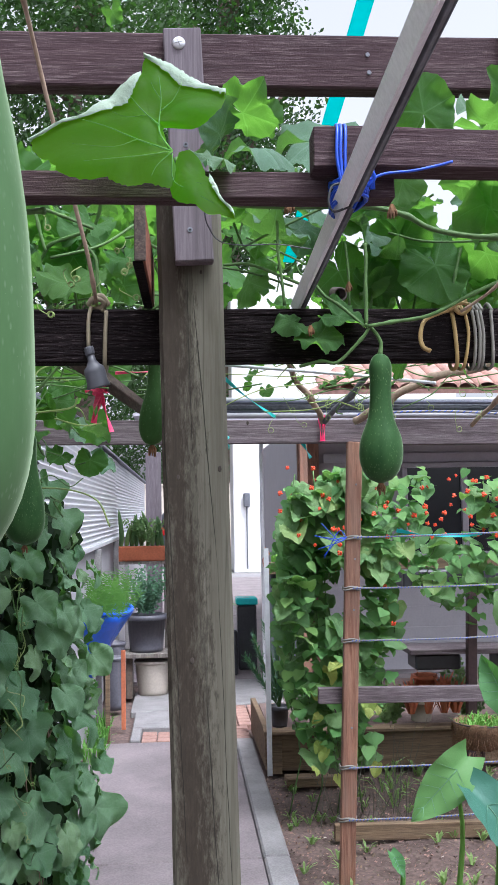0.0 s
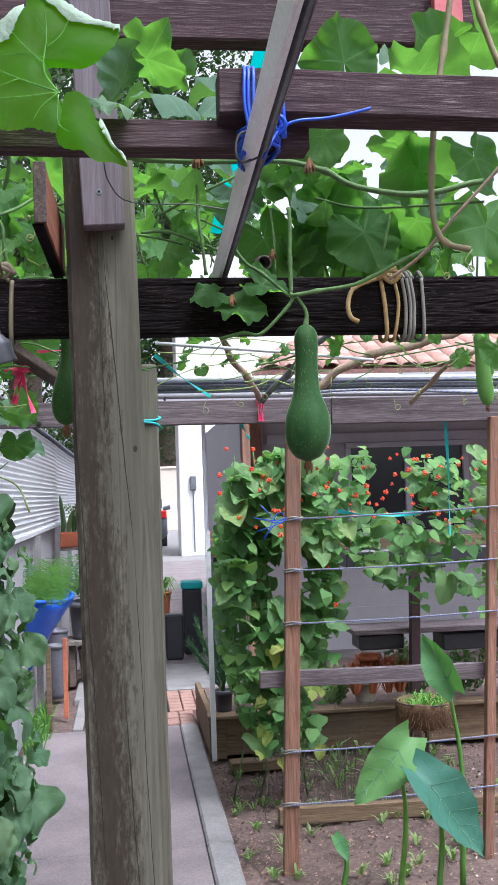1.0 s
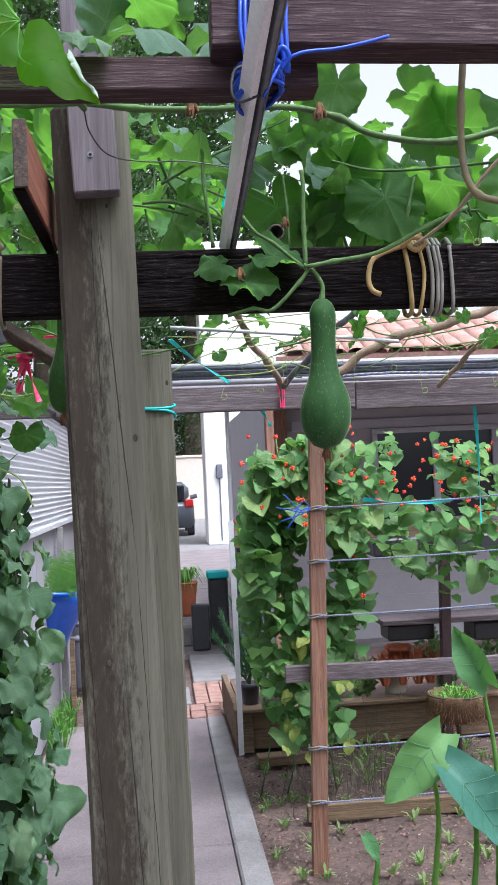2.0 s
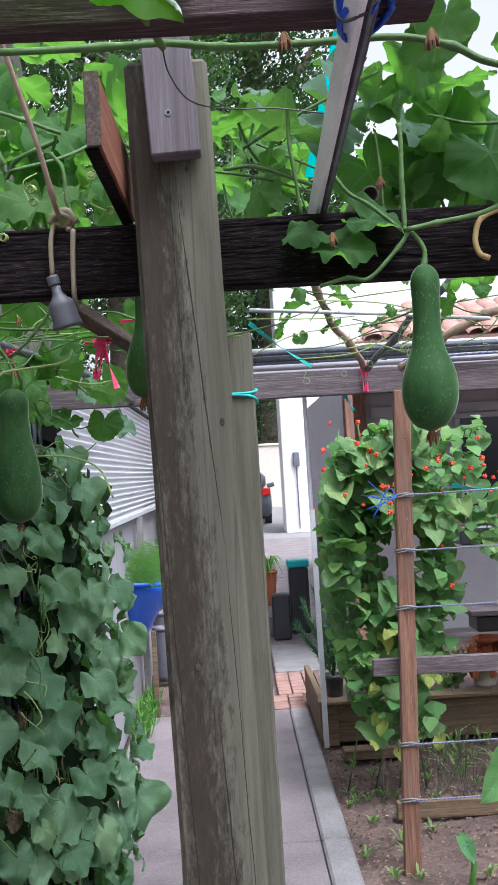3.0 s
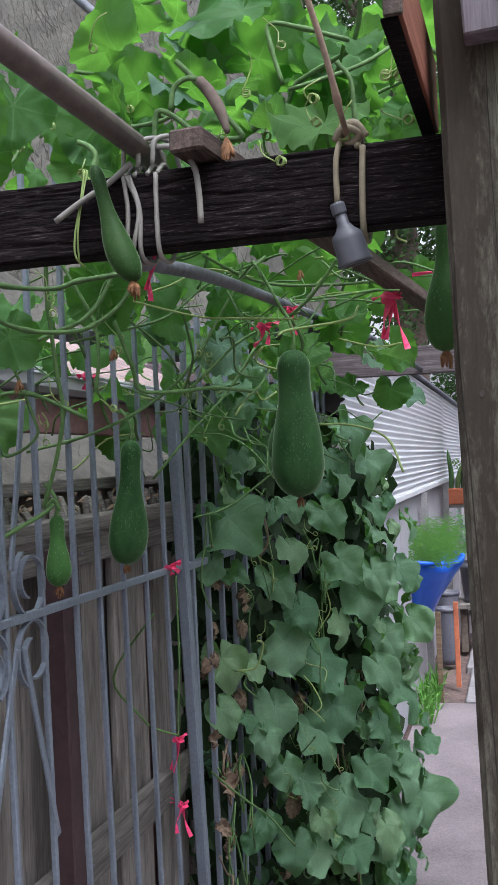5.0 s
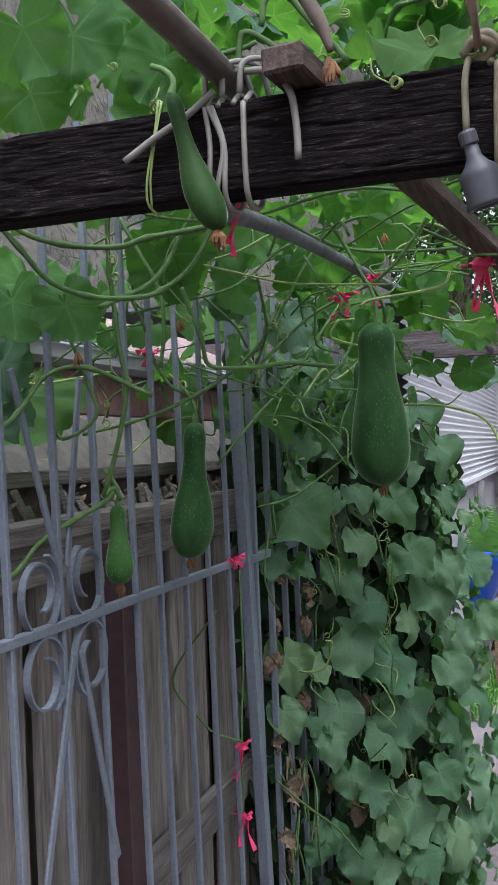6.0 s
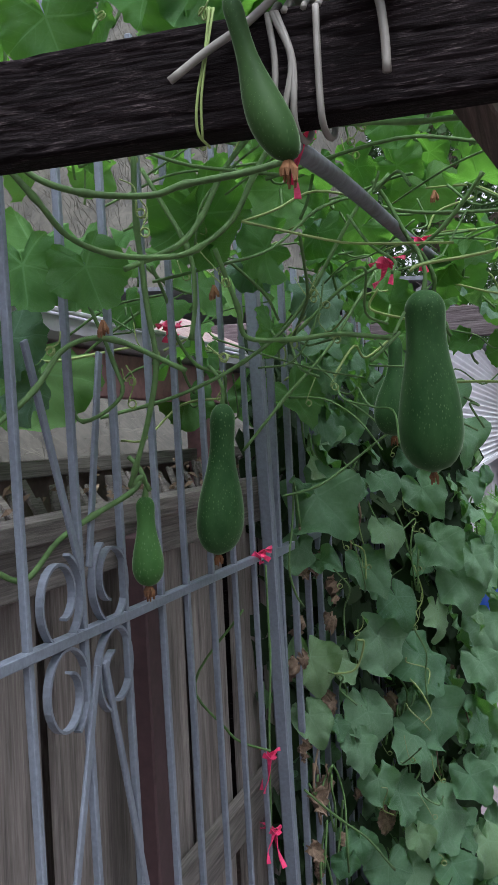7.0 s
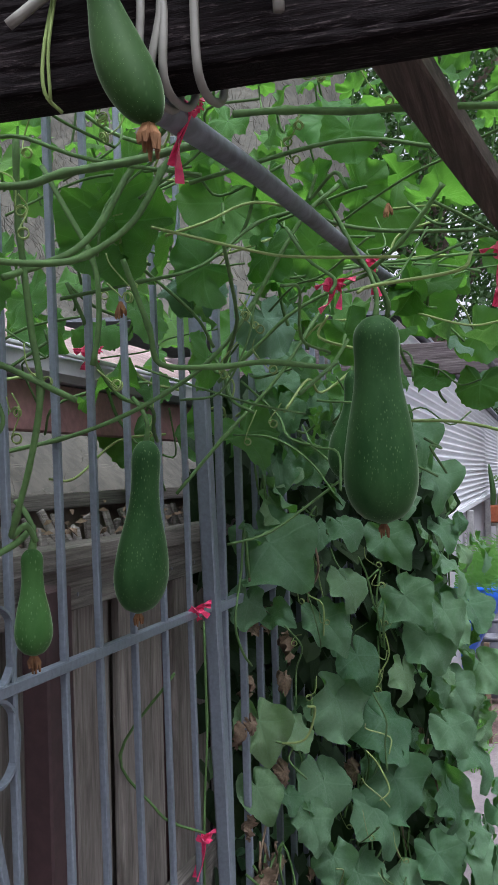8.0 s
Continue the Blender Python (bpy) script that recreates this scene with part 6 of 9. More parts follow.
leaf(canopy, GOURD_LEAVES[3], (-0.442, 3.100, 2.152), (0.78, 0.28, -0.56), (0.07, 0.48, 0.87), 0.136)
leaf(canopy, GOURD_LEAVES[4], (-0.536, 3.000, 1.769), (0.77, -0.03, -0.64), (-0.03, 0.14, 0.99), 0.122)
leaf(canopy, GOURD_LEAVES[5], (-0.400, 3.100, 1.951), (0.68, 0.28, -0.67), (0.34, 0.44, 0.83), 0.136)
leaf(canopy, TOP_LEAVES[0], (-0.342, 2.900, 1.766), (0.80, -0.21, -0.56), (0.39, -0.13, 0.91), 0.123)
leaf(canopy, GOURD_LEAVES[0], (-0.452, 2.600, 2.081), (0.13, 0.23, -0.97), (-0.15, 0.52, 0.84), 0.112)
leaf(canopy, GOURD_LEAVES[1], (-0.557, 2.800, 2.056), (0.40, 0.33, -0.86), (-0.06, 0.29, 0.96), 0.111)
leaf(canopy, GOURD_LEAVES[2], (-0.489, 2.900, 2.076), (0.77, 0.29, -0.58), (-0.55, 0.40, 0.74), 0.116)
leaf(canopy, GOURD_LEAVES[3], (-0.451, 3.100, 2.079), (0.23, 0.04, -0.97), (0.22, 0.26, 0.94), 0.127)
leaf(canopy, GOURD_LEAVES[4], (-0.363, 3.200, 2.146), (0.73, 0.15, -0.66), (0.17, 0.25, 0.95), 0.121)
leaf(canopy, TOP_LEAVES[1], (-0.621, 2.700, 1.952), (0.91, 0.21, -0.37), (-0.09, -0.48, 0.87), 0.106)
leaf(canopy, TOP_LEAVES[2], (-0.289, 3.000, 1.773), (0.94, 0.08, -0.34), (0.38, -0.11, 0.92), 0.135)
leaf(canopy, GOURD_LEAVES[0], (-0.281, 3.000, 1.683), (-0.05, -0.09, -0.99), (0.16, 0.82, 0.56), 0.108)
leaf(canopy, GOURD_LEAVES[1], (-0.745, 2.300, 1.919), (0.35, 0.18, -0.92), (0.15, 0.34, 0.93), 0.085)
leaf(canopy, GOURD_LEAVES[2], (-0.659, 2.400, 1.989), (0.48, 0.24, -0.84), (-0.01, 0.44, 0.90), 0.082)
leaf(canopy, TOP_LEAVES[1], (-0.643, 2.600, 1.940), (0.97, 0.16, 0.20), (-0.04, -0.06, 1.00), 0.093)
leaf(canopy, TOP_LEAVES[2], (-0.605, 2.700, 1.767), (0.89, 0.05, -0.46), (0.53, -0.27, 0.80), 0.097)
leaf(canopy, GOURD_LEAVES[5], (-0.294, 3.200, 1.813), (0.62, 0.12, -0.78), (-0.30, 0.61, 0.73), 0.140)
leaf(canopy, TOP_LEAVES[4], (-0.281, 3.300, 1.689), (0.88, 0.10, -0.47), (0.06, -0.65, 0.76), 0.119)
leaf(canopy, GOURD_LEAVES[0], (-0.413, 2.800, 1.990), (0.39, 0.31, -0.87), (-0.30, 0.56, 0.77), 0.133)
leaf(canopy, TOP_LEAVES[1], (-0.607, 2.600, 1.777), (0.71, 0.09, -0.70), (0.03, -0.51, 0.86), 0.124)
leaf(canopy, GOURD_LEAVES[2], (-0.705, 2.500, 1.799), (0.66, -0.03, -0.75), (0.06, 0.12, 0.99), 0.110)
leaf(canopy, GOURD_LEAVES[3], (-0.334, 3.200, 1.976), (0.53, 0.11, -0.84), (-0.37, 0.02, 0.93), 0.141)
leaf(canopy, GOURD_LEAVES[4], (-0.230, 3.300, 2.016), (0.55, 0.31, -0.77), (-0.49, 0.16, 0.86), 0.132)
leaf(canopy, GOURD_LEAVES[5], (-0.509, 2.900, 1.974), (0.74, 0.30, -0.61), (-0.19, 0.59, 0.78), 0.128)
leaf(canopy, TOP_LEAVES[1], (0.198, 1.350, 2.047), (0.94, -0.16, 0.30), (-0.18, -0.60, 0.78), 0.182)
leaf(canopy, TOP_LEAVES[2], (0.053, 1.200, 1.993), (0.28, -0.45, 0.85), (-0.02, -0.34, 0.94), 0.086)
leaf(canopy, GOURD_LEAVES[1], (0.130, 1.400, 2.096), (-0.87, -0.14, 0.47), (0.15, 0.66, 0.74), 0.061)
leaf(canopy, GOURD_LEAVES[2], (0.330, 1.250, 2.047), (-0.21, -0.22, 0.95), (-0.23, 0.26, 0.94), 0.103)
leaf(canopy, TOP_LEAVES[0], (0.344, 1.300, 2.097), (0.91, -0.33, 0.26), (0.12, -0.67, 0.73), 0.051)
leaf(canopy, GOURD_LEAVES[4], (0.422, 1.250, 2.033), (0.99, 0.09, 0.12), (0.15, 0.04, 0.99), 0.122)
leaf(canopy, TOP_LEAVES[2], (0.424, 1.300, 2.070), (-0.90, -0.44, -0.06), (-0.03, -0.51, 0.86), 0.070)
leaf(canopy, GOURD_LEAVES[6], (0.312, 1.350, 1.972), (-0.09, 0.01, -1.00), (0.26, 0.41, 0.88), 0.085)
leaf(canopy, GOURD_LEAVES[0], (0.504, 1.500, 1.997), (-0.69, 0.18, 0.70), (-0.08, 0.13, 0.99), 0.139)
leaf(canopy, TOP_LEAVES[0], (0.415, 1.800, 1.994), (0.87, -0.44, -0.20), (0.35, -0.52, 0.78), 0.165)
leaf(canopy, GOURD_LEAVES[2], (0.464, 1.700, 1.957), (0.31, -0.17, -0.94), (-0.25, 0.50, 0.83), 0.140)
leaf(canopy, GOURD_LEAVES[3], (0.576, 1.750, 1.992), (0.50, 0.20, -0.84), (0.29, 0.03, 0.96), 0.153)
leaf(canopy, GOURD_LEAVES[4], (0.304, 1.800, 1.972), (0.43, 0.19, -0.88), (-0.39, 0.34, 0.86), 0.130)
leaf(canopy, TOP_LEAVES[4], (0.263, 1.800, 2.060), (-0.81, -0.23, 0.54), (-0.27, -0.41, 0.87), 0.130)
leaf(canopy, TOP_LEAVES[0], (0.170, 1.750, 2.023), (0.95, -0.27, -0.12), (0.24, -0.12, 0.96), 0.134)
leaf(canopy, GOURD_LEAVES[0], (0.131, 1.800, 1.950), (-0.25, -0.04, -0.97), (0.63, 0.23, 0.74), 0.111)
leaf(canopy, GOURD_LEAVES[1], (0.367, 1.900, 1.951), (0.22, -0.16, -0.96), (-0.34, 0.51, 0.79), 0.137)
leaf(canopy, GOURD_LEAVES[2], (0.224, 1.570, 1.799), (0.91, -0.35, -0.20), (-0.51, -0.47, 0.72), 0.086)
leaf(canopy, GOURD_LEAVES[3], (0.187, 1.570, 1.827), (-0.92, -0.33, -0.20), (0.19, -0.67, 0.71), 0.067)
leaf(canopy, GOURD_LEAVES[4], (0.265, 1.580, 1.839), (0.94, -0.21, -0.26), (-0.03, -0.81, 0.58), 0.083)
leaf(canopy, GOURD_LEAVES[5], (-0.068, 1.000, 2.045), (0.45, -0.06, -0.89), (0.04, 0.42, 0.91), 0.033)
leaf(canopy, GOURD_LEAVES[6], (0.517, 1.900, 1.939), (0.00, 0.18, -0.98), (0.18, 0.69, 0.70), 0.138)
leaf(canopy, GOURD_LEAVES[0], (0.587, 1.900, 1.939), (0.29, -0.01, -0.96), (-0.13, 0.56, 0.82), 0.138)
leaf(canopy, GOURD_LEAVES[1], (0.473, 1.300, 2.074), (-0.79, 0.12, -0.60), (0.11, 0.37, 0.92), 0.120)
leaf(canopy, GOURD_LEAVES[2], (0.550, 1.350, 2.139), (0.82, 0.14, -0.56), (0.18, 0.41, 0.90), 0.107)
leaf(canopy, GOURD_LEAVES[3], (0.501, 1.500, 2.007), (-0.92, 0.30, -0.24), (0.22, 0.46, 0.86), 0.118)
leaf(canopy, GOURD_LEAVES[4], (0.631, 1.600, 2.053), (0.31, 0.04, -0.95), (-0.37, 0.55, 0.75), 0.127)
leaf(canopy, GOURD_LEAVES[5], (0.725, 1.800, 1.997), (-0.07, 0.04, -1.00), (-0.03, 0.24, 0.97), 0.161)
leaf(canopy, TOP_LEAVES[2], (0.582, 1.400, 2.073), (0.51, -0.44, -0.74), (0.21, -0.31, 0.93), 0.059)
leaf(canopy, GOURD_LEAVES[3], (0.666, 2.200, 2.020), (-0.09, -0.14, -0.99), (0.00, 0.70, 0.72), 0.144)
leaf(canopy, GOURD_LEAVES[4], (1.061, 2.600, 1.880), (0.24, 0.25, -0.94), (-0.19, 0.75, 0.63), 0.112)
leaf(canopy, GOURD_LEAVES[5], (-0.648, 2.300, 2.419), (-0.96, -0.14, 0.25), (0.21, 0.50, 0.84), 0.138)
leaf(canopy, GOURD_LEAVES[6], (-0.611, 2.400, 2.421), (0.87, 0.01, -0.48), (-0.10, 0.50, 0.86), 0.145)
leaf(canopy, GOURD_LEAVES[0], (-0.521, 2.400, 2.470), (0.82, -0.03, 0.57), (0.15, 0.80, 0.58), 0.134)
leaf(canopy, GOURD_LEAVES[1], (-0.572, 2.000, 2.189), (-0.99, -0.07, 0.13), (-0.33, 0.36, 0.87), 0.147)
leaf(canopy, TOP_LEAVES[4], (-0.434, 2.000, 2.142), (-0.64, -0.46, 0.62), (0.26, -0.61, 0.75), 0.129)
leaf(canopy, TOP_LEAVES[0], (-0.423, 2.200, 2.301), (0.87, -0.45, -0.19), (0.15, -0.05, 0.99), 0.137)
leaf(canopy, GOURD_LEAVES[4], (-0.324, 1.950, 2.119), (0.94, 0.29, -0.17), (0.05, 0.50, 0.86), 0.124)
leaf(canopy, GOURD_LEAVES[5], (-0.305, 2.000, 2.173), (0.32, 0.19, 0.93), (-0.33, 0.33, 0.89), 0.105)
leaf(canopy, GOURD_LEAVES[6], (-0.498, 1.900, 2.078), (-0.97, -0.21, -0.10), (-0.14, 0.42, 0.90), 0.129)
leaf(canopy, GOURD_LEAVES[0], (-0.399, 1.850, 2.048), (0.99, 0.07, 0.13), (-0.05, 0.52, 0.85), 0.103)
leaf(canopy, TOP_LEAVES[0], (-0.280, 1.850, 1.974), (0.96, -0.20, -0.22), (-0.06, -0.35, 0.93), 0.128)
leaf(canopy, TOP_LEAVES[1], (-0.337, 1.850, 2.041), (0.79, -0.27, 0.54), (-0.03, -0.11, 0.99), 0.082)
leaf(canopy, GOURD_LEAVES[3], (-0.209, 1.900, 2.025), (0.58, 0.20, -0.79), (-0.21, 0.26, 0.94), 0.104)
leaf(canopy, GOURD_LEAVES[4], (-0.233, 1.900, 2.063), (0.98, 0.04, -0.19), (-0.54, 0.50, 0.68), 0.097)
leaf(canopy, GOURD_LEAVES[5], (-0.165, 1.900, 2.019), (-0.26, -0.11, -0.96), (-0.02, 0.12, 0.99), 0.083)
leaf(canopy, GOURD_LEAVES[6], (-0.193, 2.000, 2.281), (0.92, 0.29, 0.27), (-0.24, 0.21, 0.95), 0.104)
leaf(canopy, GOURD_LEAVES[0], (-0.269, 2.100, 2.319), (-0.73, -0.23, 0.64), (0.39, 0.08, 0.92), 0.095)
leaf(canopy, TOP_LEAVES[2], (-0.173, 2.000, 2.147), (1.00, -0.06, 0.07), (-0.02, -0.15, 0.99), 0.081)
leaf(canopy, GOURD_LEAVES[2], (-0.525, 1.800, 1.996), (-0.52, -0.19, -0.83), (-0.09, 0.74, 0.67), 0.114)
leaf(canopy, GOURD_LEAVES[3], (-0.546, 1.800, 1.947), (-0.09, -0.02, -1.00), (-0.10, 0.72, 0.69), 0.101)
leaf(canopy, GOURD_LEAVES[4], (-0.457, 1.800, 1.962), (0.51, -0.11, -0.86), (-0.09, 0.73, 0.67), 0.080)
leaf(canopy, GOURD_LEAVES[5], (-0.145, 1.900, 2.069), (0.88, 0.08, -0.47), (0.04, 0.45, 0.89), 0.083)
leaf(canopy, GOURD_LEAVES[6], (-0.335, 1.800, 1.974), (0.90, 0.34, -0.26), (-0.14, 0.42, 0.89), 0.079)
leaf(canopy, GOURD_LEAVES[0], (-0.147, 1.800, 1.927), (0.61, -0.02, -0.79), (0.40, 0.05, 0.92), 0.070)
leaf(canopy, GOURD_LEAVES[1], (0.311, 1.300, 1.971), (-0.25, 0.34, -0.91), (0.23, 0.09, 0.97), 0.068)
leaf(canopy, TOP_LEAVES[0], (0.337, 1.800, 2.056), (0.83, -0.21, -0.52), (-0.27, -0.26, 0.93), 0.138)
leaf(canopy, GOURD_LEAVES[3], (0.426, 1.800, 2.027), (0.10, 0.15, -0.98), (0.28, 0.67, 0.69), 0.138)
leaf(canopy, GOURD_LEAVES[4], (0.533, 1.850, 2.041), (0.00, -0.03, -1.00), (-0.29, 0.73, 0.62), 0.136)
leaf(canopy, TOP_LEAVES[3], (0.591, 1.800, 2.102), (0.67, -0.23, -0.71), (-0.35, -0.72, 0.61), 0.139)
leaf(canopy, TOP_LEAVES[1], (0.242, 1.900, 2.082), (0.97, -0.19, 0.16), (-0.09, -0.58, 0.81), 0.138)
leaf(canopy, TOP_LEAVES[2], (0.148, 1.900, 2.112), (0.74, -0.20, -0.64), (0.19, -0.26, 0.95), 0.130)
leaf(canopy, GOURD_LEAVES[3], (0.158, 1.950, 2.030), (-0.19, -0.03, -0.98), (-0.12, 0.11, 0.99), 0.126)
leaf(canopy, GOURD_LEAVES[4], (0.398, 1.950, 1.991), (-0.11, 0.18, -0.98), (-0.38, 0.34, 0.86), 0.119)
leaf(canopy, TOP_LEAVES[0], (0.301, 1.900, 2.150), (-0.85, -0.39, 0.36), (-0.18, -0.61, 0.77), 0.139)
leaf(canopy, GOURD_LEAVES[6], (0.441, 1.750, 2.082), (0.91, -0.24, 0.34), (-0.60, 0.15, 0.79), 0.106)
leaf(canopy, GOURD_LEAVES[0], (0.488, 1.600, 2.077), (0.94, -0.10, -0.31), (-0.36, 0.41, 0.84), 0.095)
leaf(canopy, GOURD_LEAVES[1], (0.381, 1.800, 2.122), (0.59, 0.05, -0.80), (0.20, 0.49, 0.85), 0.102)
leaf(canopy, TOP_LEAVES[4], (0.629, 1.900, 2.028), (-0.31, -0.17, -0.93), (-0.18, -0.48, 0.86), 0.125)
leaf(canopy, GOURD_LEAVES[3], (-0.613, 2.100, 2.317), (-0.90, -0.13, -0.42), (-0.42, 0.14, 0.90), 0.105)
leaf(canopy, GOURD_LEAVES[4], (-0.466, 2.000, 2.165), (0.93, 0.09, -0.36), (-0.62, 0.06, 0.78), 0.089)
leaf(canopy, TOP_LEAVES[2], (-0.426, 2.100, 2.237), (0.93, 0.05, 0.36), (0.26, -0.33, 0.91), 0.095)
leaf(canopy, GOURD_LEAVES[6], (-0.673, 2.000, 2.098), (-0.31, -0.08, -0.95), (-0.10, 0.43, 0.89), 0.115)
leaf(canopy, TOP_LEAVES[0], (-0.335, 2.000, 2.081), (0.82, -0.14, -0.55), (0.01, -0.44, 0.90), 0.088)
leaf(canopy, GOURD_LEAVES[2], (-0.244, 1.900, 1.975), (-0.26, -0.06, -0.96), (-0.14, 0.49, 0.86), 0.081)
leaf(canopy, GOURD_LEAVES[3], (-0.187, 2.000, 2.079), (0.86, 0.28, -0.44), (0.25, 0.50, 0.83), 0.093)
leaf(canopy, GOURD_LEAVES[4], (-0.110, 1.900, 1.966), (0.43, 0.10, -0.90), (0.12, 0.63, 0.77), 0.072)
leaf(canopy, GOURD_LEAVES[5], (-0.615, 1.620, 1.977), (0.49, 0.14, -0.86), (0.03, 0.92, 0.38), 0.126)
leaf(canopy, GOURD_LEAVES[6], (-0.597, 1.700, 2.000), (-0.05, 0.02, -1.00), (-0.18, 0.62, 0.77), 0.125)
leaf(canopy, GOURD_LEAVES[1], (-0.495, 1.800, 2.044), (0.44, 0.14, -0.89), (0.18, 0.38, 0.91), 0.110)
leaf(canopy, TOP_LEAVES[3], (-0.432, 1.850, 2.054), (0.97, 0.02, -0.26), (-0.09, -0.23, 0.97), 0.101)
leaf(canopy, TOP_LEAVES[0], (-0.294, 1.900, 2.007), (0.98, 0.08, -0.17), (-0.26, -0.31, 0.91), 0.107)
leaf(canopy, GOURD_LEAVES[5], (-0.243, 2.000, 2.060), (0.38, 0.31, -0.87), (-0.12, 0.18, 0.98), 0.114)
leaf(canopy, GOURD_LEAVES[6], (-0.272, 2.000, 2.088), (0.89, 0.07, -0.45), (-0.61, 0.14, 0.78), 0.115)
leaf(canopy, GOURD_LEAVES[0], (-0.201, 2.000, 2.001), (-0.02, -0.18, -0.98), (0.23, 0.33, 0.92), 0.101)
leaf(canopy, GOURD_LEAVES[4], (-0.815, 1.900, 1.738), (0.19, -0.13, -0.97), (-0.36, 0.87, 0.31), 0.118)
leaf(canopy, GOURD_LEAVES[2], (-0.771, 1.950, 1.734), (0.09, -0.10, -0.99), (-0.37, 0.89, 0.25), 0.098)
leaf(canopy, GOURD_LEAVES[3], (-0.654, 2.100, 1.824), (0.31, 0.07, -0.95), (-0.31, 0.84, 0.44), 0.151)
leaf(canopy, GOURD_LEAVES[4], (-0.703, 1.850, 1.717), (0.33, 0.06, -0.94), (-0.35, 0.92, -0.18), 0.102)
leaf(canopy, GOURD_LEAVES[5], (-0.685, 1.750, 1.962), (0.26, 0.23, -0.94), (-0.31, 0.90, 0.32), 0.109)

leaf(canopy, TOP_LEAVES[1], (0.090, 1.105, 1.938), (0.97, 0.16, 0.12), (0.00, -0.32, 0.95), 0.1)
leaf(canopy, TOP_LEAVES[3], (0.034, 1.050, 1.905), (0.51, 0.60, 0.5), (0.20, -0.45, 0.85), 0.06)
leaf(canopy, GOURD_LEAVES[2], (0.082, 1.200, 2.022), (0.95, 0.00, -0.32), (0.00, 0.30, 0.90), 0.090)
leaf(canopy, GOURD_LEAVES[5], (-0.913, 2.100, 1.804), (-0.04, -0.36, -0.93), (-0.35, 0.90, 0.30), 0.150)
leaf(canopy, GOURD_LEAVES[1], (-0.864, 2.150, 1.816), (0.27, -0.45, -0.85), (-0.30, 0.90, 0.30), 0.100)
leaf(canopy, GOURD_LEAVES[0], (-0.923, 2.100, 1.622), (0.30, -0.30, -0.91), (-0.50, 0.80, 0.30), 0.200)
leaf(canopy, GOURD_LEAVES[3], (-0.688, 2.200, 1.891), (-0.05, 0.00, -1.00), (-0.30, 0.85, 0.40), 0.110)
leaf(canopy, GOURD_LEAVES[6], (-0.576, 2.500, 1.948), (0.49, -0.37, -0.79), (0.00, 0.80, 0.50), 0.140)
leaf(canopy, GOURD_LEAVES[2], (-0.517, 2.600, 1.891), (-0.94, 0.00, -0.35), (0.00, 0.80, 0.50), 0.140)
leaf(canopy, TOP_LEAVES[2], (-0.632, 2.700, 1.790), (0.65, -0.61, -0.46), (0.10, -0.40, 0.85), 0.130)
leaf(canopy, GOURD_LEAVES[4], (-0.728, 2.850, 1.598), (0.61, -0.32, -0.73), (0.10, -0.50, 0.80), 0.150)
leaf(canopy, GOURD_LEAVES[0], (-0.385, 2.900, 1.841), (0.71, 0.00, -0.71), (0.00, 0.70, 0.60), 0.160)
leaf(canopy, GOURD_LEAVES[1], (0.370, 1.700, 2.102), (0.30, -0.20, -0.90), (0.00, 0.55, 0.80), 0.115)
leaf(canopy, GOURD_LEAVES[2], (0.441, 1.800, 2.081), (-0.20, 0.10, -0.95), (0.20, 0.60, 0.75), 0.125)
leaf(canopy, GOURD_LEAVES[3], (0.319, 1.750, 2.076), (-0.40, 0.10, -0.90), (-0.10, 0.60, 0.80), 0.090)
leaf(canopy, GOURD_LEAVES[1], (-0.645, 2.400, 1.828), (-0.66, -0.59, -0.47), (0.00, 0.80, 0.50), 0.120)

# the broad torn leaf that lies over the low rail
big = thing("torn_leaf", "broad bright green gourd leaf folded over the rail", "leaf", (0.0, 1.0, 1.886))
BODY = ((0, 92), (13, 129), (24, 146), (38, 118), (52, 109), (80, 108), (97, 118), (102, 84), (125, 76), (148, 84), (173, 120), (185, 211), (191, 203), (200, 181), (210, 168), (231, 116), (269, 108), (287, 128), (298, 100), (305, 50), (325, 27), (345, 25), (351, 34), (356, 78), (360, 92))
LOBE = ((0, 34), (50, 27), (96, 47), (120, 52), (152, 42), (201, 42), (270, 40), (306, 67), (316, 93), (324, 62), (335, 46), (360, 34))


def torn_point(outline, origin, a, s, lift=0.0):
    """A place on the leaf: bearing a and share s of the way from its middle to its edge."""
    reach = np.interp(a % 360, [q[0] for q in outline], [q[1] for q in outline]) * 0.000577
    reach *= 1 + (0.012 * math.sin(a * 1.1) + 0.01 * noise.noise(Vector((a * 0.2, 0, 0)))) * s
    x, v = 1.06 * reach * s * math.cos(radians(a)), 1.27 * reach * s * math.sin(radians(a))
    sag = -0.012 * s * s * (0.5 + 0.5 * math.cos(radians(2 * a - 40))) + 0.011 * noise.noise(Vector((x * 30, v * 30, 2)))
    return Vector(origin) + Vector((0.997, -0.07, 0.0)) * x + Vector((0.02, 0.42, 1.0)) * v + Vector((0, -0.85, 0.35)) * (lift + sag)


def blade(name, outline, origin, mat, steps=150, rings=8):
    bm = bmesh.new()
    grid = [[bm.verts.new(torn_point(outline, origin, 360 * i / steps, k / rings)) for k in range(1, rings + 1)] for i in range(steps)]
    middle = bm.verts.new(torn_point(outline, origin, 0, 0))
    for i in range(steps):
        a, b = grid[i], grid[(i + 1) % steps]
        bm.faces.new((middle, a[0], b[0]))
        for k in range(rings - 1):
            bm.faces.new((a[k], a[k + 1], b[k + 1], b[k]))
    return part(name, bm, mat, big, "", True)


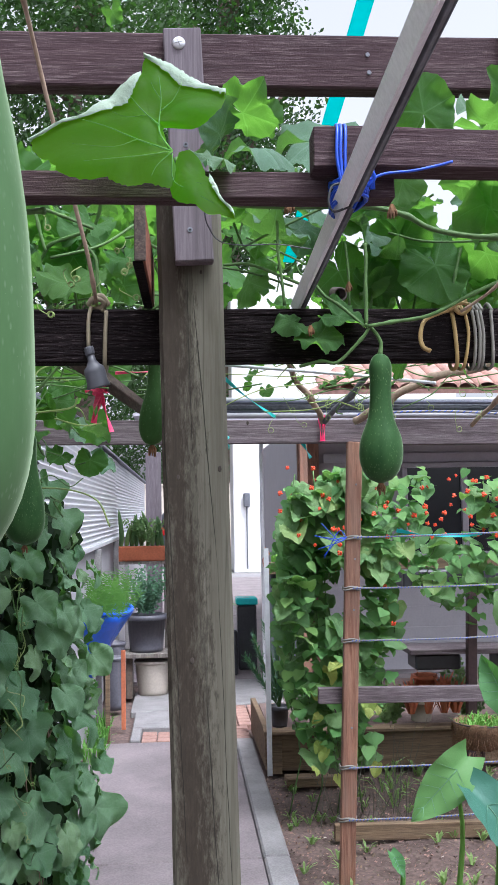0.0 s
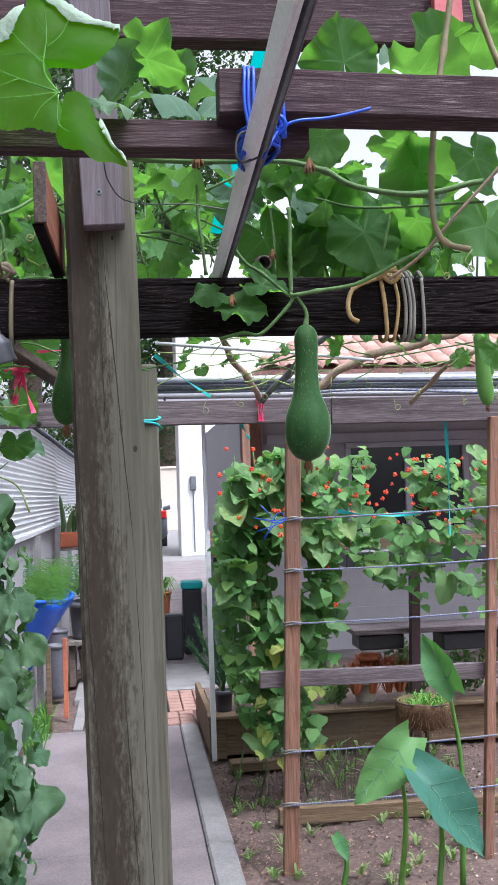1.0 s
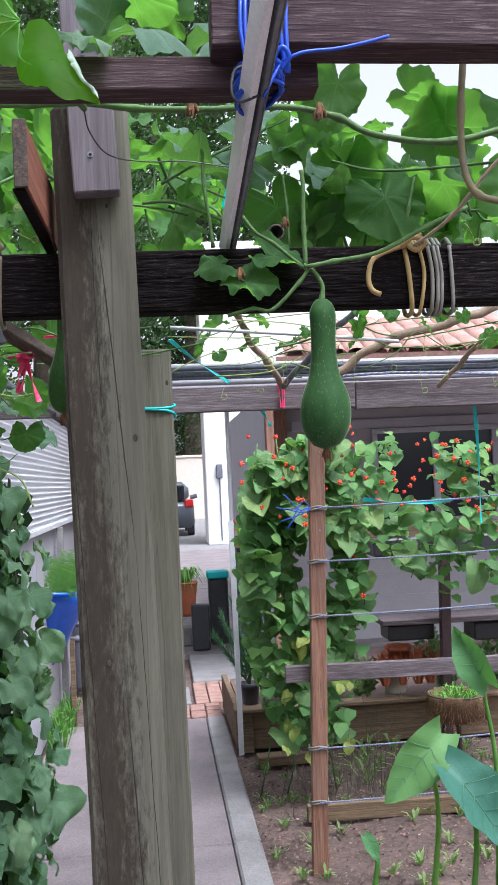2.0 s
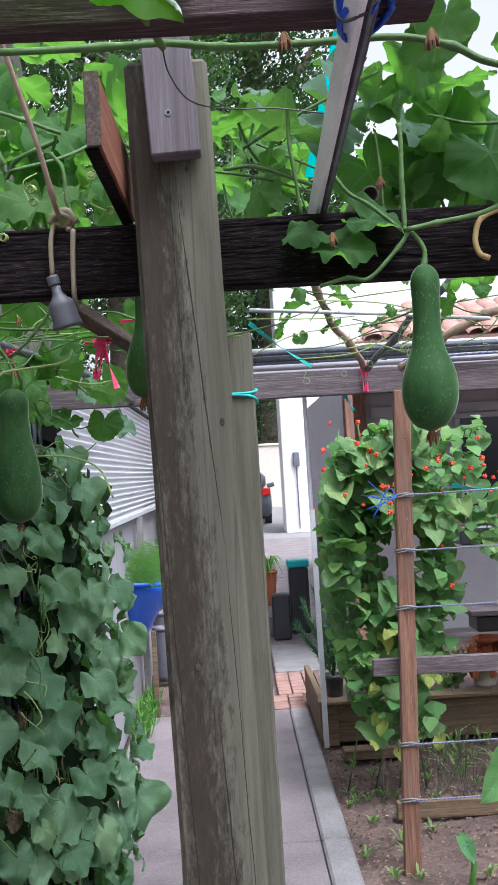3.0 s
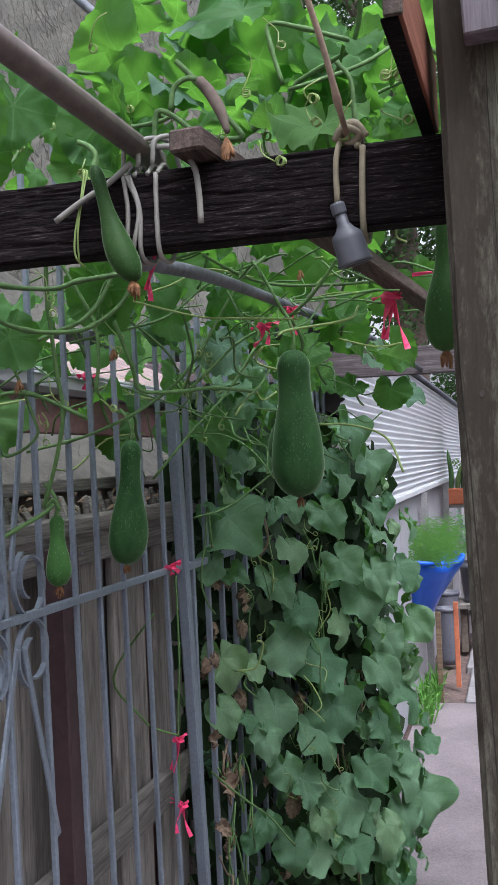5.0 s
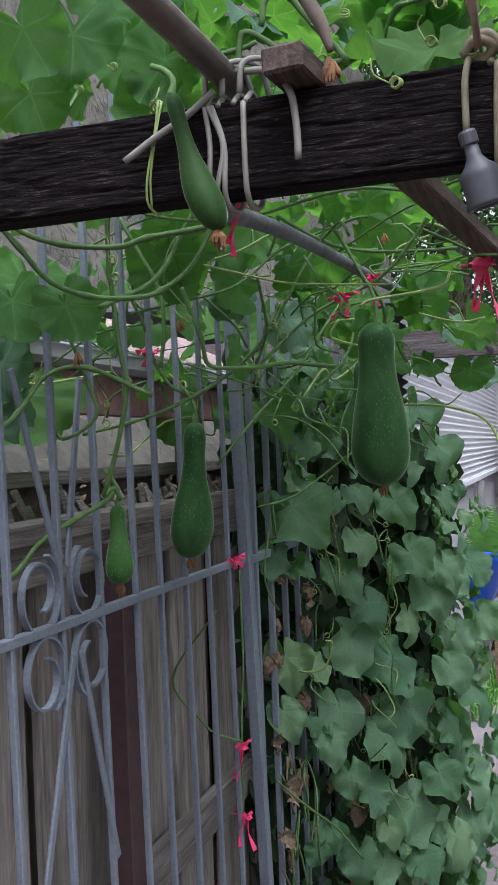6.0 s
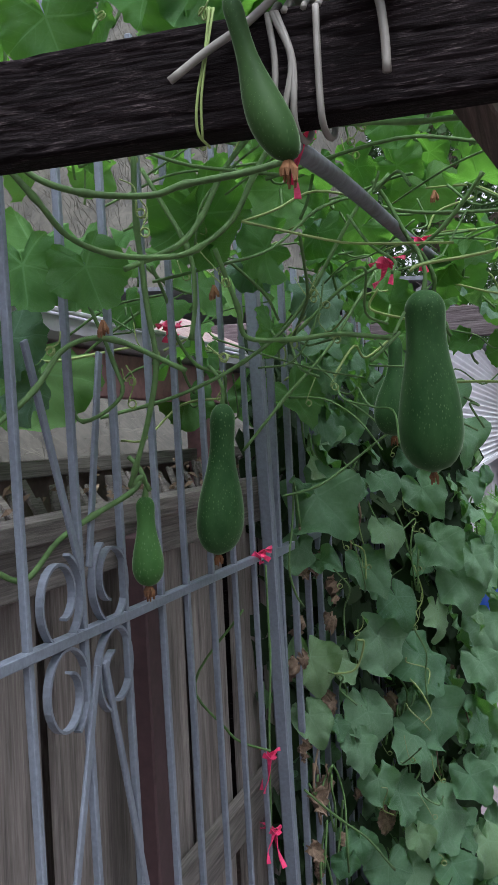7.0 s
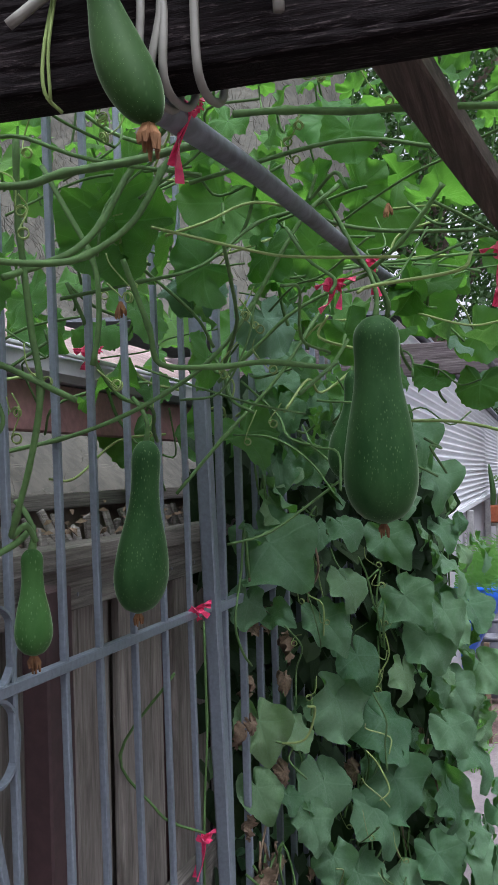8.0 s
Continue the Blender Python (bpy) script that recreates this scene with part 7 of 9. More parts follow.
def folded(outline, origin, a0, a1, inward):
    """The rim of the leaf turned over, showing its grey-green upper side."""
    bm = bmesh.new()
    rows = []
    for i in range(30):
        s = i / 29
        a = a0 + (a1 - a0) * s
        w = inward * math.sin(math.pi * min(1, 0.06 + 0.94 * s)) ** 0.7 * (1 + 0.25 * noise.noise(Vector((a * 0.15, 0, 0))))
        rows.append([bm.verts.new(torn_point(outline, origin, a, q, up)) for q, up in ((1.0, 0.0005), (1.02 - 0.3 * w, 0.006), (1.0 - 0.65 * w, 0.007), (1.0 - w, 0.004))])
    for p, q in zip(rows, rows[1:]):
        for k in range(3):
            bm.faces.new((p[k], p[k + 1], q[k + 1], q[k]))
    part("folded_edge", bm, LEAF_TOP, big, "grey-green folded leaf edge", True)


C_BODY, C_LOBE = (-0.0303, 1.0065, 1.9315), (0.016, 0.968, 1.8525)
blade("leaf_blade", BODY, C_BODY, LEAF_BIG)
blade("leaf_lobe", LOBE, C_LOBE, LEAF_BIG, 80, 5)
folded(BODY, C_BODY, 22, 97, 0.2)
folded(BODY, C_BODY, 103, 186, 0.36)
folded(LOBE, C_LOBE, 315, 395, 0.35)


def vein(points, thick=0.0007):
    line = bend([Vector(C_BODY) + Vector((0.997, -0.07, 0.0)) * x * 0.000612 + Vector((0.02, 0.42, 1.0)) * v * 0.000733 + Vector((0, -0.85, 0.35)) * 0.0035 for x, v in points], 5)
    part("vein", tube(line, [thick * (1 - 0.75 * i / (len(line) - 1)) for i in range(len(line))], 5), VEIN_BIG, big, "", True)


vein([(40, -62), (22, -38), (16, -16), (19, 30), (14, 75)], 0.0012)
vein([(19, 10), (40, 30), (55, 62)])
vein([(17, -16), (-12, 10), (-34, 36)], 0.0009)
vein([(40, -62), (-20, -40), (-75, -16), (-128, 0)], 0.001)
vein([(40, -62), (-10, -68), (-60, -72), (-110, -76)], 0.0008)
vein([(40, -62), (15, -85), (5, -104)], 0.0007)
vein([(-20, -40), (-60, -52), (-130, -46)], 0.0005)
vein([(19, 30), (5, 52), (-2, 70)], 0.0004)
vein([(-5, 3), (-40, 0), (-70, 12)], 0.0004)
vein([(40, -66), (42, -110), (70, -128), (110, -150)], 0.0006)
vein([(60, -120), (80, -116), (92, -118)], 0.0004)
part("stalk", tube(bend([(-0.004, 0.992, 1.884), (0.004, 1.0, 1.86), (0.02, 1.05, 1.865), (0.03, 1.16, 1.888)], 5), 0.0035, 7), STEM, big, "", True)
part("stalk", tube(bend([(-0.131, 0.52, 1.935), (-0.16, 0.7, 1.97), (-0.2, 0.95, 1.93), (-0.22, 1.1, 1.9)], 5), 0.004, 7), STEM, OWNERS["upper"], "", True)


# ---- ties, cords, ribbons and small hardware ----
def ribbon(owner, points, width, mat=PINK, name="tape", across=(0, 1, 0.3)):
    """A thin strip of tape along points, twisting as it goes."""
    line = bend(points, 5)
    bm = bmesh.new()
    rows = []
    for i, p in enumerate(line):
        d = (line[min(i + 1, len(line) - 1)] - line[max(i - 1, 0)]).normalized()
        side = (Matrix.Rotation(0.25 * i, 3, d) @ (d.cross(Vector(across)).normalized())) * width / 2
        up = d.cross(side).normalized() * 0.0006
        rows.append([bm.verts.new(p + s * side + t * up) for s, t in ((-1, -1), (1, -1), (1, 1), (-1, 1))])
    for a, b in zip(rows, rows[1:]):
        for k in range(4):
            bm.faces.new((a[k], a[(k + 1) % 4], b[(k + 1) % 4], b[k]))
    bm.faces.new(rows[0][::-1])
    bm.faces.new(rows[-1])
    return part(name, bm, mat, owner, "", False)


def bow(label, at, size, tails=2, seed=0, drop=1.0):
    """A knot of bright tape with loose ends."""
    o = thing("ribbon_tie", label, "ribbon", at, group="pink ties")
    r = random.Random(seed)
    at = Vector(at)
    ring = [at + Vector((0.35 * size * math.cos(a), 0.35 * size * math.sin(a), 0.1 * size * math.sin(2 * a))) for a in (i * 0.9 for i in range(8))]
    ribbon(o, ring, 0.3 * size, name="knot")
    for k in range(tails):
        e = at + Vector((r.uniform(-0.6, 0.6), r.uniform(-0.4, 0.2), -drop * r.uniform(0.8, 1.3))) * size
        ribbon(o, [at, (at + e) / 2 + jitter((0, 0, 0), 0.2 * size, r), e], 0.28 * size, name="tail")
    for k in range(2):
        e = at + Vector((r.choice((-1, 1)) * r.uniform(0.5, 0.9), 0, r.uniform(-0.1, 0.5))) * size
        ribbon(o, [at, (at + e) / 2 + Vector((0, 0, 0.1 * size)), e], 0.22 * size, name="end")
    return o


bow("bright pink plastic tie on a gourd stem", (-0.765, 2.262, 1.694), 0.036, 2, 1, 0.6)
bow("bright pink plastic tie on the gate post", (-0.745, 2.6, 1.285), 0.036, 2, 2, 0.4)
bow("bright pink plastic tie with a long tail on a stem", (-0.745, 2.607, 0.895), 0.034, 2, 3, 2.2)
bow("bright pink plastic tie low on a stem", (-0.745, 2.617, 0.746), 0.034, 2, 4, 1.8)
bow("pink plastic tie on crossing gourd stems", (-0.432, 2.33, 1.772), 0.036, 2, 5, 0.8)
bow("pink plastic tie hanging from the grey pipe", (-0.38, 2.345, 1.802), 0.026, 2, 6, 1.8)
bow("pink plastic tie under the lashed cord", (-0.396, 1.675, 1.772), 0.024, 2, 7, 2.0)
bow("long pink plastic tie on the brown rafter", (-0.205, 2.47, 1.83), 0.05, 3, 8, 1.9)
pink_line = thing("pink_string", "taut pink plastic string behind the beam", "string", (-0.15, 2.6, 1.9))
ribbon(pink_line, [(-0.175, 2.6, 1.895), (-0.12, 2.6, 1.897), (-0.02, 2.6, 1.9)], 0.008)
red_tie = thing("red_tie", "dark red cloth tie wrapped round the far rail", "ribbon", (0.593, 3.99, 1.85))
for dx in (-0.008, 0.004, 0.012):
    ribbon(red_tie, [(0.593 + dx, 3.99, 1.915), (0.594 + dx, 3.985, 1.87), (0.596 + dx * 0.6, 3.988, 1.805)], 0.012, PINK, "tape", (0, 1, 0))


def wrap(owner, x0, x1, mat, r, y0=1.598, y1=1.648, z0=1.757, z1=1.864, slip=0.0):
    """A cord passed once round the cross beam."""
    pts = [(x0, y0, z1 - 0.012), (x0 + 0.3 * (x1 - x0) + slip, y0 - r, (z0 + z1) / 2), (x0 + 0.5 * (x1 - x0), y0, z0 + 0.006), (x0 + 0.55 * (x1 - x0), (y0 + y1) / 2, z0 - 0.003), (x0 + 0.6 * (x1 - x0), y1, z0 + 0.01),
           (x0 + 0.8 * (x1 - x0), y1 + r, (z0 + z1) / 2), (x1, y1, z1 - 0.01), (x1, (y0 + y1) / 2, z1 + 0.004), (x1, y0, z1 - 0.012)]
    return part("cord", tube(bend(pts, 5), r, 7), mat, owner, "", True)


lash = thing("cord_lashing", "pale flat cord lashing the poles to the beam", "cord", (-0.38, 1.62, 1.8))
wrap(lash, -0.402, -0.398, CORD, 0.0028, slip=0.004)
wrap(lash, -0.395, -0.372, CORD, 0.0029, slip=0.006)
wrap(lash, -0.398, -0.388, CORD, 0.003, slip=0.012)
wrap(lash, -0.362, -0.36, CORD, 0.003)
for k in range(3):
    a = Vector((-0.402 + 0.018 * k, 1.6, 1.862))
    part("cord", tube(bend([a, a + Vector((0.006, 0.0, 0.03)), a + Vector((0.03, 0.03, 0.034)), a + Vector((0.036, 0.05, 0.0))], 5), 0.003, 7), CORD, lash, "", True)
part("loose_end", tube(bend([(-0.484, 1.585, 1.806), (-0.452, 1.588, 1.826), (-0.42, 1.594, 1.845), (-0.392, 1.6, 1.868)], 4), 0.0038, 8), CORD, lash, "", True)
part("loose_end", tube(bend([(-0.306, 1.588, 1.786), (-0.307, 1.588, 1.82), (-0.313, 1.59, 1.853), (-0.335, 1.6, 1.878), (-0.37, 1.605, 1.885)], 4), 0.0036, 8), CORD, lash, "", True)
yellow = thing("yellow_string", "thin yellow-green string tied round the beam", "string", (-0.46, 1.59, 1.8))
part("string", tube(bend([(-0.452, 1.6, 1.866), (-0.455, 1.594, 1.83), (-0.464, 1.594, 1.79), (-0.466, 1.598, 1.765), (-0.46, 1.61, 1.755)], 5), 0.0013, 6), STEM_PALE, yellow, "", True)
part("string", tube(bend([(-0.448, 1.6, 1.866), (-0.453, 1.593, 1.83), (-0.46, 1.593, 1.79), (-0.463, 1.6, 1.76)], 5), 0.0012, 6), STEM_PALE, yellow, "", True)

tan = thing("cord_lashing", "tan and pale cords wrapped round the beam", "cord", (0.5, 1.6, 1.8))
wrap(tan, 0.462, 0.476, YELLOWCORD, 0.0036)
wrap(tan, 0.484, 0.482, YELLOWCORD, 0.0029, slip=0.006)
for x in (0.497, 0.505, 0.511):
    wrap(tan, x, x + 0.004, CORD, 0.003, slip=0.003)
wrap(tan, 0.53, 0.532, CORD, 0.003)
part("loose_end", tube(bend([(0.416, 1.57, 1.777), (0.405, 1.575, 1.785), (0.402, 1.58, 1.805), (0.412, 1.585, 1.832), (0.44, 1.59, 1.846), (0.47, 1.595, 1.855)], 5), 0.0038, 8), YELLOWCORD, tan, "", True)
part("knot", tube(bend([(0.455, 1.59, 1.85), (0.47, 1.583, 1.862), (0.49, 1.586, 1.856), (0.478, 1.592, 1.845), (0.462, 1.588, 1.858), (0.485, 1.585, 1.866)], 5), 0.004, 7), YELLOWCORD, tan, "", True)

hook = thing("olive_rope", "olive cord knotted over the beam", "rope", (-0.14, 1.6, 1.8))
wrap(hook, -0.122, -0.128, OLIVECORD, 0.0036)
part("cord", tube(bend([(-0.14, 1.61, 1.872), (-0.146, 1.6, 1.862), (-0.151, 1.592, 1.835), (-0.151, 1.59, 1.79)], 5), 0.0034, 7), OLIVECORD, hook, "", True)
part("knot", tube(bend([(-0.152, 1.6, 1.862), (-0.14, 1.592, 1.872), (-0.125, 1.596, 1.866), (-0.135, 1.604, 1.858), (-0.148, 1.598, 1.868), (-0.13, 1.592, 1.876), (-0.118, 1.6, 1.862)], 5), 0.005, 7), OLIVECORD, hook, "", True)
bottle = thing("hanging_fitting", "grey rubber fitting hanging on an olive cord", "fitting", (-0.15, 1.585, 1.72))
tilt = pose(-0.151, 1.585, 1.79, 8, -14)
part("body", lathe([(0.0065, -0.014), (0.0068, -0.024), (0.011, -0.031), (0.0165, -0.036), (0.0175, -0.042), (0.0175, -0.058), (0.0195, -0.066), (0.0195, -0.069), (0.014, -0.0692), (0.013, -0.06)], 24, None, tilt), RUBBER, bottle, "", True)
part("cap", lathe([(0.004, 0.0), (0.0072, -0.0005), (0.0082, -0.003), (0.0082, -0.0125), (0.0068, -0.0138)], 16, None, tilt), RUBBER, bottle, "ribbed grey cap", False)

wire = thing("blue_wire", "bright blue plastic wire binding the strut to the rail", "wire", (0.19, 1.06, 1.86))
r = random.Random(12)
for k in range(11):
    z = 1.858 + 0.0028 * k
    loop = []
    for i in range(13):
        a = 2 * math.pi * i / 12
        loop.append((0.19 + 0.02 * math.cos(a) + r.uniform(-0.002, 0.002), 1.062 + 0.03 * math.sin(a), z + 0.008 * math.cos(a + 0.6 * k) + r.uniform(-0.003, 0.003)))
    part("loop", tube(bend(loop, 2), 0.0019, 6), BLUEWIRE, wire, "", True)
for x, lean_x in ((0.172, 0.006), (0.176, 0.003), (0.181, 0.0), (0.206, 0.004), (0.211, 0.001)):
    part("loop", tube(bend([(x + lean_x, 1.03, 1.865), (x, 1.028, 1.9), (x + 0.002, 1.034, 1.936), (x + 0.003, 1.06, 1.944), (x + 0.004, 1.085, 1.925), (x + 0.004, 1.09, 1.87)], 4), 0.0019, 6), BLUEWIRE, wire, "", True)
part("knot", tube(bend([(0.205, 1.03, 1.868), (0.212, 1.024, 1.876), (0.206, 1.022, 1.884), (0.2, 1.026, 1.876), (0.21, 1.03, 1.87)], 5), 0.0022, 6), BLUEWIRE, wire, "", True)
part("loose_end", tube(bend([(0.206, 1.028, 1.874), (0.225, 1.028, 1.882), (0.255, 1.03, 1.886), (0.283, 1.03, 1.892), (0.301, 1.03, 1.897)], 5), 0.0016, 6), BLUEWIRE, wire, "", True)
part("loose_end", tube(bend([(0.205, 1.028, 1.872), (0.198, 1.026, 1.86), (0.188, 1.026, 1.842)], 4), 0.0016, 6), BLUEWIRE, wire, "", True)
part("loose_end", tube(bend([(0.18, 1.03, 1.872), (0.166, 1.03, 1.868), (0.162, 1.03, 1.85), (0.168, 1.03, 1.84), (0.186, 1.03, 1.846)], 4), 0.0014, 6), BLACKPOT, wire, "thin black wire", True)
loop_wire = thing("black_wire", "thin black wire dangling across the post board", "wire", (0.02, 1.4, 1.95))
part("strand", tube(bend([(0.03, 1.16, 1.885), (0.034, 1.17, 1.868), (0.05, 1.2, 1.856), (0.085, 1.24, 1.862), (0.13, 1.27, 1.872), (0.18, 1.28, 1.868)], 5), 0.0008, 5), BLACKPOT, loop_wire, "", True)

twine = thing("teal_twine", "teal twine tied round the rear post", "twine", (0.1, 2.95, 1.73))
for dz in (0.0, -0.022):
    ring = [(0.091 + 0.056 * math.copysign(abs(math.cos(a)) ** 0.5, math.cos(a)), 2.95 + 0.056 * math.copysign(abs(math.sin(a)) ** 0.5, math.sin(a)), 1.745 + dz + 0.012 * math.sin(a + dz * 99)) for a in (2 * math.pi * i / 20 for i in range(21))]
    part("loop", tube(ring, 0.0036, 6), TEAL, twine, "", True)


def curl(owner, start, seed, length=0.05, turns=2.5, radius=0.006):
    r = random.Random(seed)
    a = Vector(start)
    b = a + Vector((r.uniform(-0.4, 0.4), r.uniform(-0.2, 0.1), -r.uniform(0.2, 0.7))) * length
    head = bend([a, (a + b) / 2 + jitter((0, 0, 0), 0.012, r), b], 4)
    tail = helix(b, radius, 0.003, turns, jitter((0, 1, 0), 0.5, r))
    part("tendril", tube(head + tail[1:], 0.0009, 5), STEM_PALE, owner, "", True)


r = random.Random(44)
for k, at in enumerate(((-0.235, 1.59, 1.87), (-0.13, 1.59, 1.9), (-0.1, 1.6, 1.89), (-0.08, 1.55, 1.93), (-0.16, 1.57, 1.92), (-0.3, 1.63, 1.93), (0.55, 1.58, 1.88), (0.62, 1.6, 1.9), (-0.45, 1.6, 1.88), (-0.09, 1.66, 1.96), (-0.2, 1.7, 1.95))):
    curl(OWNERS["upper"], at, k, 0.06, 2.6, 0.005)
for k in range(20):
    at = (r.uniform(-0.75, -0.45), r.uniform(1.8, 2.4), r.uniform(1.6, 1.85))
    curl(OWNERS["lower"], at, 100 + k, 0.07, 1.8, 0.005)
for k in range(26):
    at = (r.uniform(0.3, 1.3), r.uniform(2.8, 3.7), r.uniform(1.84, 2.0))
    curl(OWNERS["far"], at, 200 + k, 0.12, 1.8, 0.01)
# withered blossoms on stem joints
for k, at in enumerate(((-0.266, 1.575, 1.86), (0.215, 1.57, 1.815), (0.245, 1.57, 1.79), (0.29, 1.62, 1.9), (0.262, 1.16, 1.885), (0.135, 1.165, 1.892), (-0.66, 1.8, 1.64), (-0.6, 2.0, 1.7), (-0.35, 2.3, 1.86))):
    bm = bmesh.new()
    q = Vector(at)
    for i in range(9):
        a = i * 2.4
        e = q + Vector((math.cos(a) * 0.006, math.sin(a) * 0.006, -0.007 - 0.008 * ((i * 7) % 5) / 5))
        tube([q + Vector((0, 0, 0.006)), (q + e) / 2 + Vector((math.cos(a), math.sin(a), 0)) * 0.002, e], [0.002, 0.002, 0.0008], 5, bm)
    part("dry_blossom", bm, BLOSSOM, OWNERS["upper"] if k < 6 else OWNERS["lower"], "shrivelled orange-brown blossom")

# thin secondary stems filling the tangle under the beam
r = random.Random(63)
for k in range(70):
    a = Vector((r.uniform(-0.85, -0.3), r.uniform(2.0, 2.9), r.uniform(1.55, 1.95)))
    d = Vector((r.uniform(-0.25, 0.25), r.uniform(-0.2, 0.2), r.uniform(-0.14, 0.12)))
    line = bend([a, a + d * 0.35 + jitter((0, 0, 0), 0.03, r), a + d * 0.7 + jitter((0, 0, 0), 0.03, r), a + d], 5)
    part("stem", tube(line, r.uniform(0.0014, 0.0026), 6), STEM if k % 4 else STEM_PALE, OWNERS["lower"], "", True)
for k in range(22):
    a = Vector((r.uniform(-0.45, 0.0), r.uniform(2.2, 3.2), r.uniform(1.78, 1.95)))
    d = Vector((r.uniform(-0.3, 0.3), r.uniform(-0.2, 0.2), r.uniform(-0.06, 0.08)))
    line = bend([a, a + d * 0.4 + jitter((0, 0, 0), 0.02, r), a + d], 5)
    part("stem", tube(line, r.uniform(0.0016, 0.003), 6), STEM if k % 4 else STEM_PALE, OWNERS["lower"], "", True)
for k in range(30):
    a = Vector((r.uniform(0.2, 1.6), r.uniform(2.6, 3.7), r.uniform(1.88, 2.05)))
    d = Vector((r.uniform(-0.4, 0.4), r.uniform(-0.2, 0.2), r.uniform(-0.08, 0.08)))
    line = bend([a, a + d * 0.4 + jitter((0, 0, 0), 0.03, r), a + d], 5)
    part("stem", tube(line, r.uniform(0.0016, 0.003), 6), STEM if k % 3 else STEM_PALE, OWNERS["far"], "", True)
for k in range(60):
    p = (r.uniform(0.15, 1.7), r.uniform(2.6, 3.7), r.uniform(1.96, 2.14))
    piece("leaf", r.choice(GOURD_LEAVES), OWNERS["far"], leaf_pose(p, jitter((0, -0.5, -0.5), 0.7, r), jitter((0, 0.3, 0.9), 0.5, r), r.uniform(0.04, 0.1)))

# red board nailed to the top rail, far grey bar, withered fruit
red_board = thing("red_board", "faded red painted board fixed on the top rail", "board", (0.559, 1.5, 2.1))
part("plank", board((0.559, 1.5, 2.220), (0.554, 1.5, 2.62), 0.045, 0.016, (1, 0, 0), 0.001), REDPAINT, red_board)
grey_bar = thing("grey_bar", "thin grey metal bar behind the leaves", "bar", (-1.009, 2.600, 2.711))
part("shaft", tube([(-1.009, 2.600, 2.711), (-0.821, 2.600, 2.511)], 0.011, 10), GREYPIPE, grey_bar, "", True)
dead = thing("withered_fruit", "shrivelled brown hairy gourd fruit with dry blossom", "gourd", (-0.274, 1.600, 1.887))
part("body", tube(bend([(-0.305, 1.600, 1.953), (-0.292, 1.600, 1.934), (-0.281, 1.600, 1.912), (-0.274, 1.600, 1.887)], 5), [0.003 + 0.0042 * math.sin(math.pi * min(1, 0.15 + i / 18)) for i in range(16)], 12), BARK, dead, "", True)
part("stalk", tube(bend([(-0.341, 1.600, 1.923), (-0.336, 1.600, 1.947), (-0.321, 1.600, 1.956), (-0.305, 1.600, 1.953)], 4), 0.0032, 7), STEM, dead, "", True)
bm = bmesh.new()
for i in range(12):
    a = i * 2.4
    q = Vector((-0.275, 1.597, 1.866)) + Vector((0, 0, 0.014))
    e = q + Vector((math.cos(a) * 0.006, math.sin(a) * 0.006, -0.018 - 0.008 * ((i * 7) % 5) / 5))
    tube([q, (q + e) / 2 + Vector((math.cos(a), math.sin(a), 0)) * 0.002, e], [0.002, 0.0022, 0.0008], 5, bm)
part("dry_blossom", bm, BLOSSOM, dead, "papery orange-brown blossom")

# thin stems and tendrils over the fence leaves
r = random.Random(72)
for k in range(46):
    y, z = r.uniform(2.75, 3.9), r.uniform(0.25, 1.5)
    a = Vector((-0.7 + 0.2 * r.random(), y, z))
    d = Vector((r.uniform(0.0, 0.06), r.uniform(-0.14, 0.14), r.uniform(-0.2, 0.08)))
    path_line = bend([a, a + d * 0.35 + jitter((0, 0, 0), 0.025, r), a + d * 0.7 + jitter((0, 0, 0), 0.025, r), a + d], 4)
    part("stem", tube(path_line, r.uniform(0.0012, 0.0024), 5), STEM if k % 3 else STEM_PALE, vine, "", True)
for k in range(34):
    curl(vine, (-0.66 + 0.2 * r.random(), r.uniform(2.75, 3.8), r.uniform(0.3, 1.5)), 400 + k, 0.09, 1.6, 0.006)
for k in range(40):
    curl(OWNERS["upper"], (r.uniform(-0.7, 0.0), r.uniform(1.65, 2.2), r.uniform(1.88, 2.08)), 500 + k, 0.07, 2.2, 0.005)
for k in range(24):
    a = Vector((r.uniform(-0.7, 0.6), r.uniform(1.7, 2.4), r.uniform(1.9, 2.12)))
    d = Vector((r.uniform(-0.3, 0.3), r.uniform(-0.15, 0.15), r.uniform(-0.1, 0.1)))
    path_line = bend([a, a + d * 0.4 + jitter((0, 0, 0), 0.03, r), a + d], 5)
    part("stem", tube(path_line, r.uniform(0.002, 0.0034), 6), STEM, OWNERS["upper"], "", True)


# ---- garden beyond the trellis ----
bed = thing("raised_bed", "brown timber raised garden bed beside the path", "planter box", (0.5, 6, 0))
part("side", board((0.49, 5.66, 0.12), (2.6, 5.66, 0.11), 0.22, 0.035, bevel=0.004, cuts=8, wear=0.001), PLANTER, bed)
part("side", board((0.49, 5.68, 0.12), (0.48, 6.7, 0.12), 0.22, 0.035, bevel=0.004), PLANTER, bed)
part("cap", board((0.46, 5.64, 0.238), (2.6, 5.64, 0.232), 0.02, 0.11, bevel=0.003), PLANTER, bed)
part("corner_block", board((0.53, 5.63, 0.0), (0.53, 5.63, 0.22), 0.07, 0.03, (1, 0, 0), 0.003), PLANTER, bed)
bm = bmesh.new()
block(bm, (0.52, 5.7, 0.0), (2.6, 6.7, 0.19))
part("earth_fill", bm, SOIL, bed)
angle_post = thing("metal_post", "slim galvanised angle post at the bed corner", "post", (0.49, 5.58, 0))
